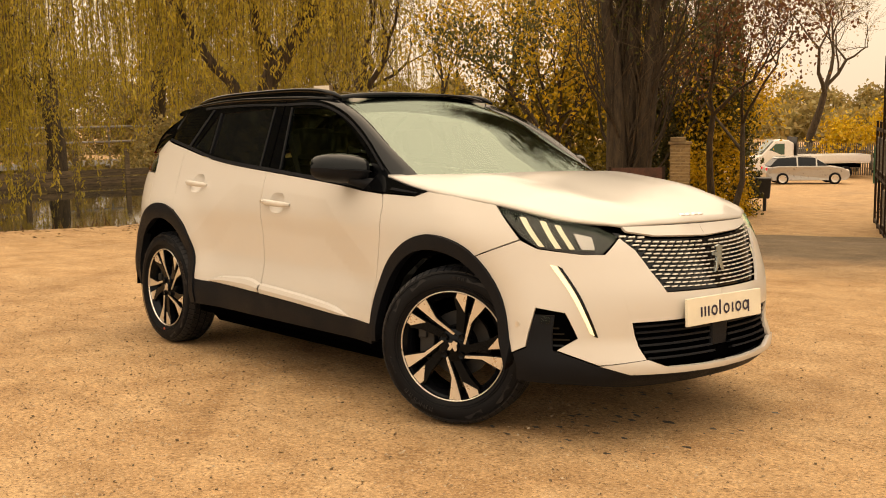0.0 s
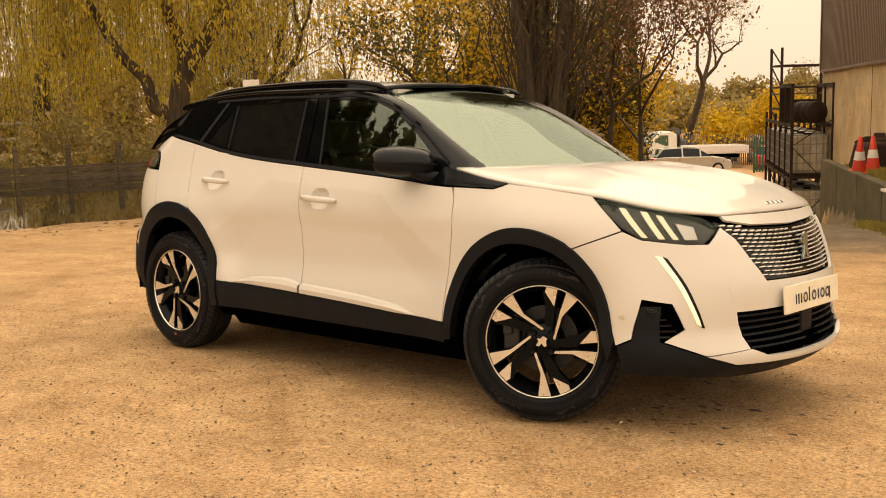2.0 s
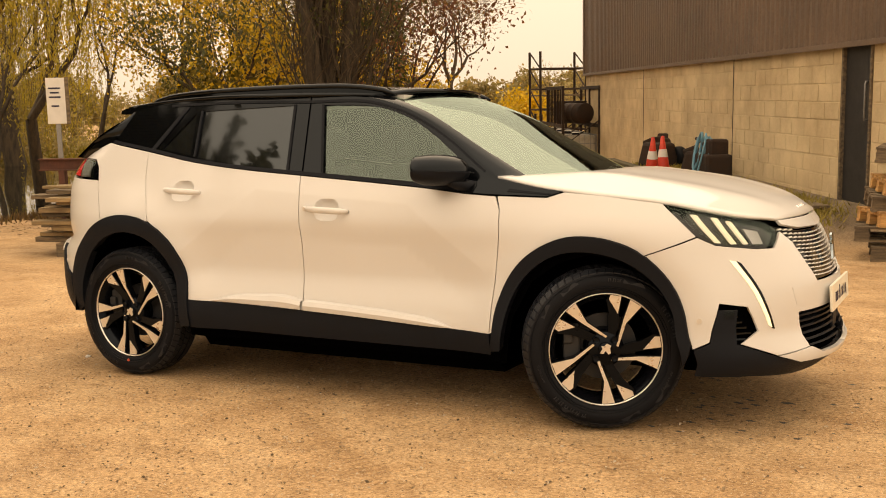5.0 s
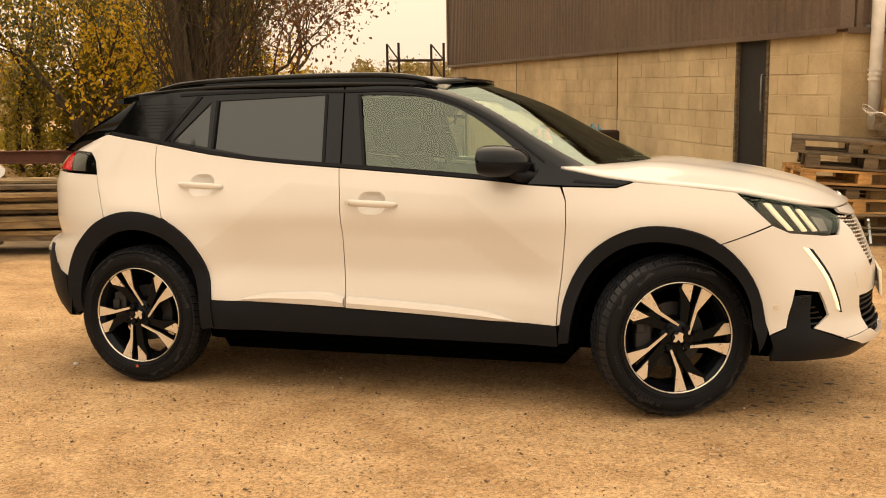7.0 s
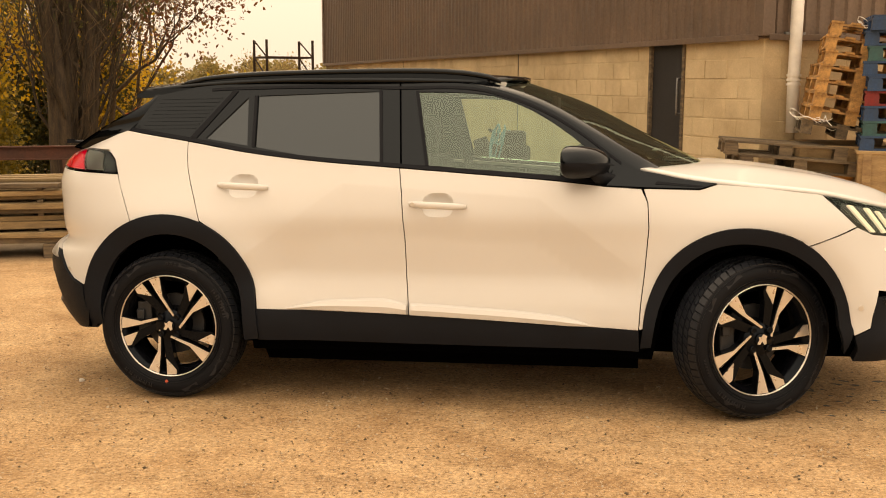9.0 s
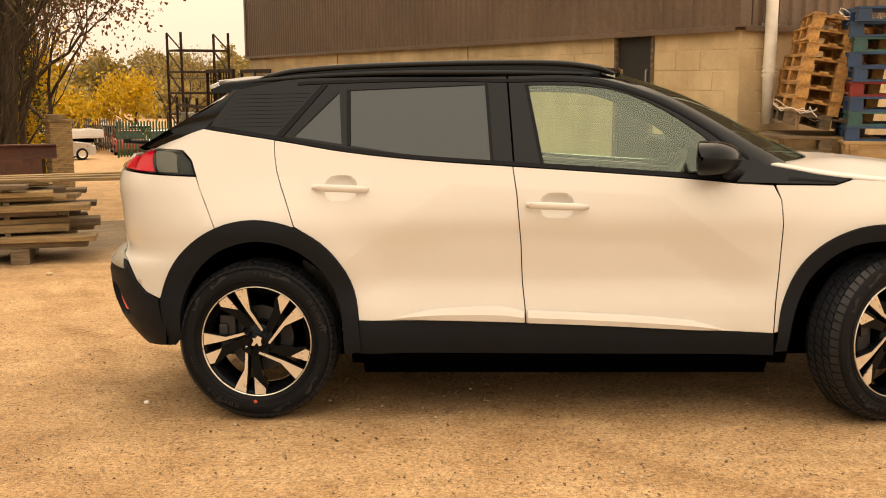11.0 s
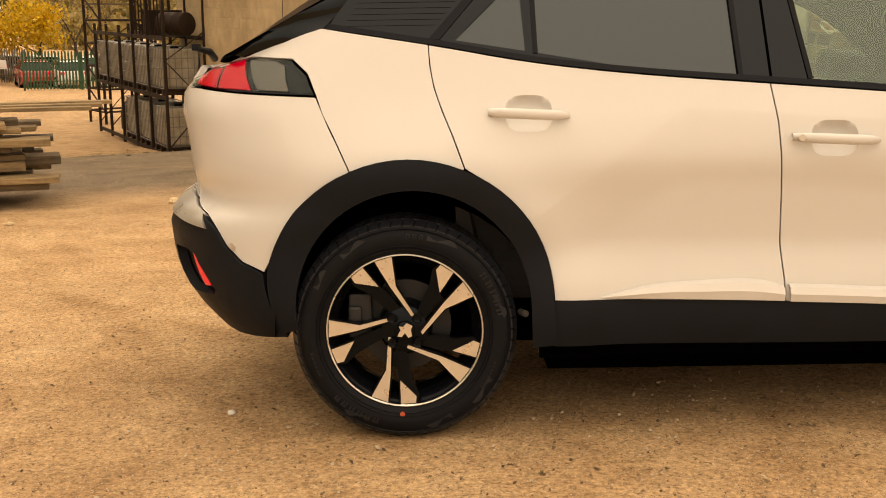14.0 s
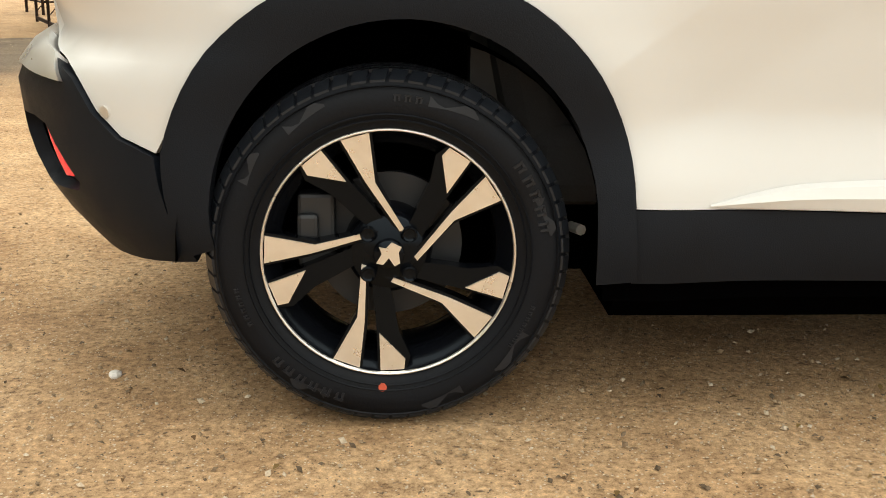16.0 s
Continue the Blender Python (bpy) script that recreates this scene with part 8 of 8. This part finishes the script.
def scatter():
    nr = np.random.default_rng(4)
    cube = Mesh()
    r = random.Random(6)
    n = 0
    while n < 22000:
        x, y = r.gauss(-0.2, 2.6), r.gauss(-1.6, 2.0)
        if n > 19000:
            x, y = r.uniform(-7, 3), r.uniform(1, 11)
        s = r.choice((0.003, 0.003, 0.004, 0.004, 0.005, 0.006, 0.008))
        z = ground_z(x, y) + s * 0.2
        m = pose(x, y, z, r.uniform(-30, 30), r.uniform(-30, 30), r.uniform(0, 360))
        k = [(s * r.uniform(0.7, 1.3), s * r.uniform(0.6, 1.1), s * r.uniform(0.4, 0.8)) for _ in range(1)][0]
        cube.add([(-k[0], 0, 0), (0, -k[1], 0), (k[0], 0, 0), (0, k[1], 0), (0, 0, k[2]), (0, 0, -k[2])], [(0, 1, 4), (1, 2, 4), (2, 3, 4), (3, 0, 4)], m)
        n += 1
    tagged(part("grit", cube, mixed_grit()), "pale grit and small stones on the dirt", "stones", kind="stuff")
    for x, y, s in ((-1.90, -0.54, 0.015), (-3.3, 4.4, 0.05), (2.9, -0.9, 0.02), (3.4, 0.4, 0.03), (-4.2, 3.4, 0.03)):
        b = Mesh().lathe([(0.0001, s * 0.7), (s * 0.6, s * 0.55), (s, s * 0.1), (s * 0.8, -s * 0.3), (0.0001, -s * 0.4)], 7)
        b.v = [(a * r.uniform(0.8, 1.2), c * r.uniform(0.8, 1.2), d) for a, c, d in b.v]
        tagged(part("stone", b, M_CONEWHITE if s < 0.03 else M_MORTAR, at=on_ground(x, y, r.uniform(0, 360), s * 0.2)), "small pale stone lying on the dirt", "stone", "loose stones")
    # leaves and dark scraps
    pts = np.column_stack([nr.normal(-0.5, 2.6, 700), nr.normal(-1.4, 1.7, 700)])
    more = np.column_stack([nr.uniform(-8.5, -4, 500), nr.uniform(9, 22, 500)])
    edge = np.column_stack([nr.normal(-8.6, 0.7, 1500), nr.normal(19.5, 2.2, 1500)])
    shore = np.column_stack([nr.normal(-11.2, 0.8, 900), nr.uniform(-4, 9, 900)])
    pts = np.concatenate([pts, more, edge, shore])
    p = np.column_stack([pts, [ground_z(a, b) + 0.006 for a, b in pts]])
    n = len(p)
    ang = nr.uniform(0, 6.28, n)
    s = nr.uniform(0.008, 0.028, (n, 1))
    s[:700] *= 0.42
    s[700:] *= 1.8
    a = np.column_stack([np.cos(ang), np.sin(ang), nr.normal(0, 0.2, n)]) * s
    b = np.column_stack([-np.sin(ang), np.cos(ang), nr.normal(0, 0.2, n)]) * s * 0.55
    lf = np.stack([p - a, p - b, p + a, p + b], axis=1)
    lf[:, 1, 2] += 0.004
    lf[:, 3, 2] += 0.004
    tagged(new("fallen_leaves", quads_mesh("fallen_leaves", lf, M_LITTER)), "brown fallen leaves and scraps on the dirt", "leaves", kind="stuff")
    # damp dark drips in front of the nose and below the engine
    drip = Mesh()
    for k in range(46):
        x, y = r.uniform(1.45, 2.2), r.uniform(-0.75, 0.5)
        if k > 26:
            x, y = r.gauss(1.62, 0.12), r.gauss(-0.45, 0.2)
        s = r.uniform(0.006, 0.022)
        z = ground_z(x, y)
        ring = [(x + s * r.uniform(0.4, 1.7) * math.cos(a), y + s * r.uniform(0.3, 1.1) * math.sin(a), z + 0.0145) for a in np.linspace(0, 6.28, 12)[:-1]]
        drip.add(ring, [tuple(range(11))])
    tagged(part("damp_spots", drip, plain_mat("wet dirt", (0.035, 0.026, 0.018), 0.5)), "dark damp spots on the dirt below the car", "stain", kind="stuff")


scatter()
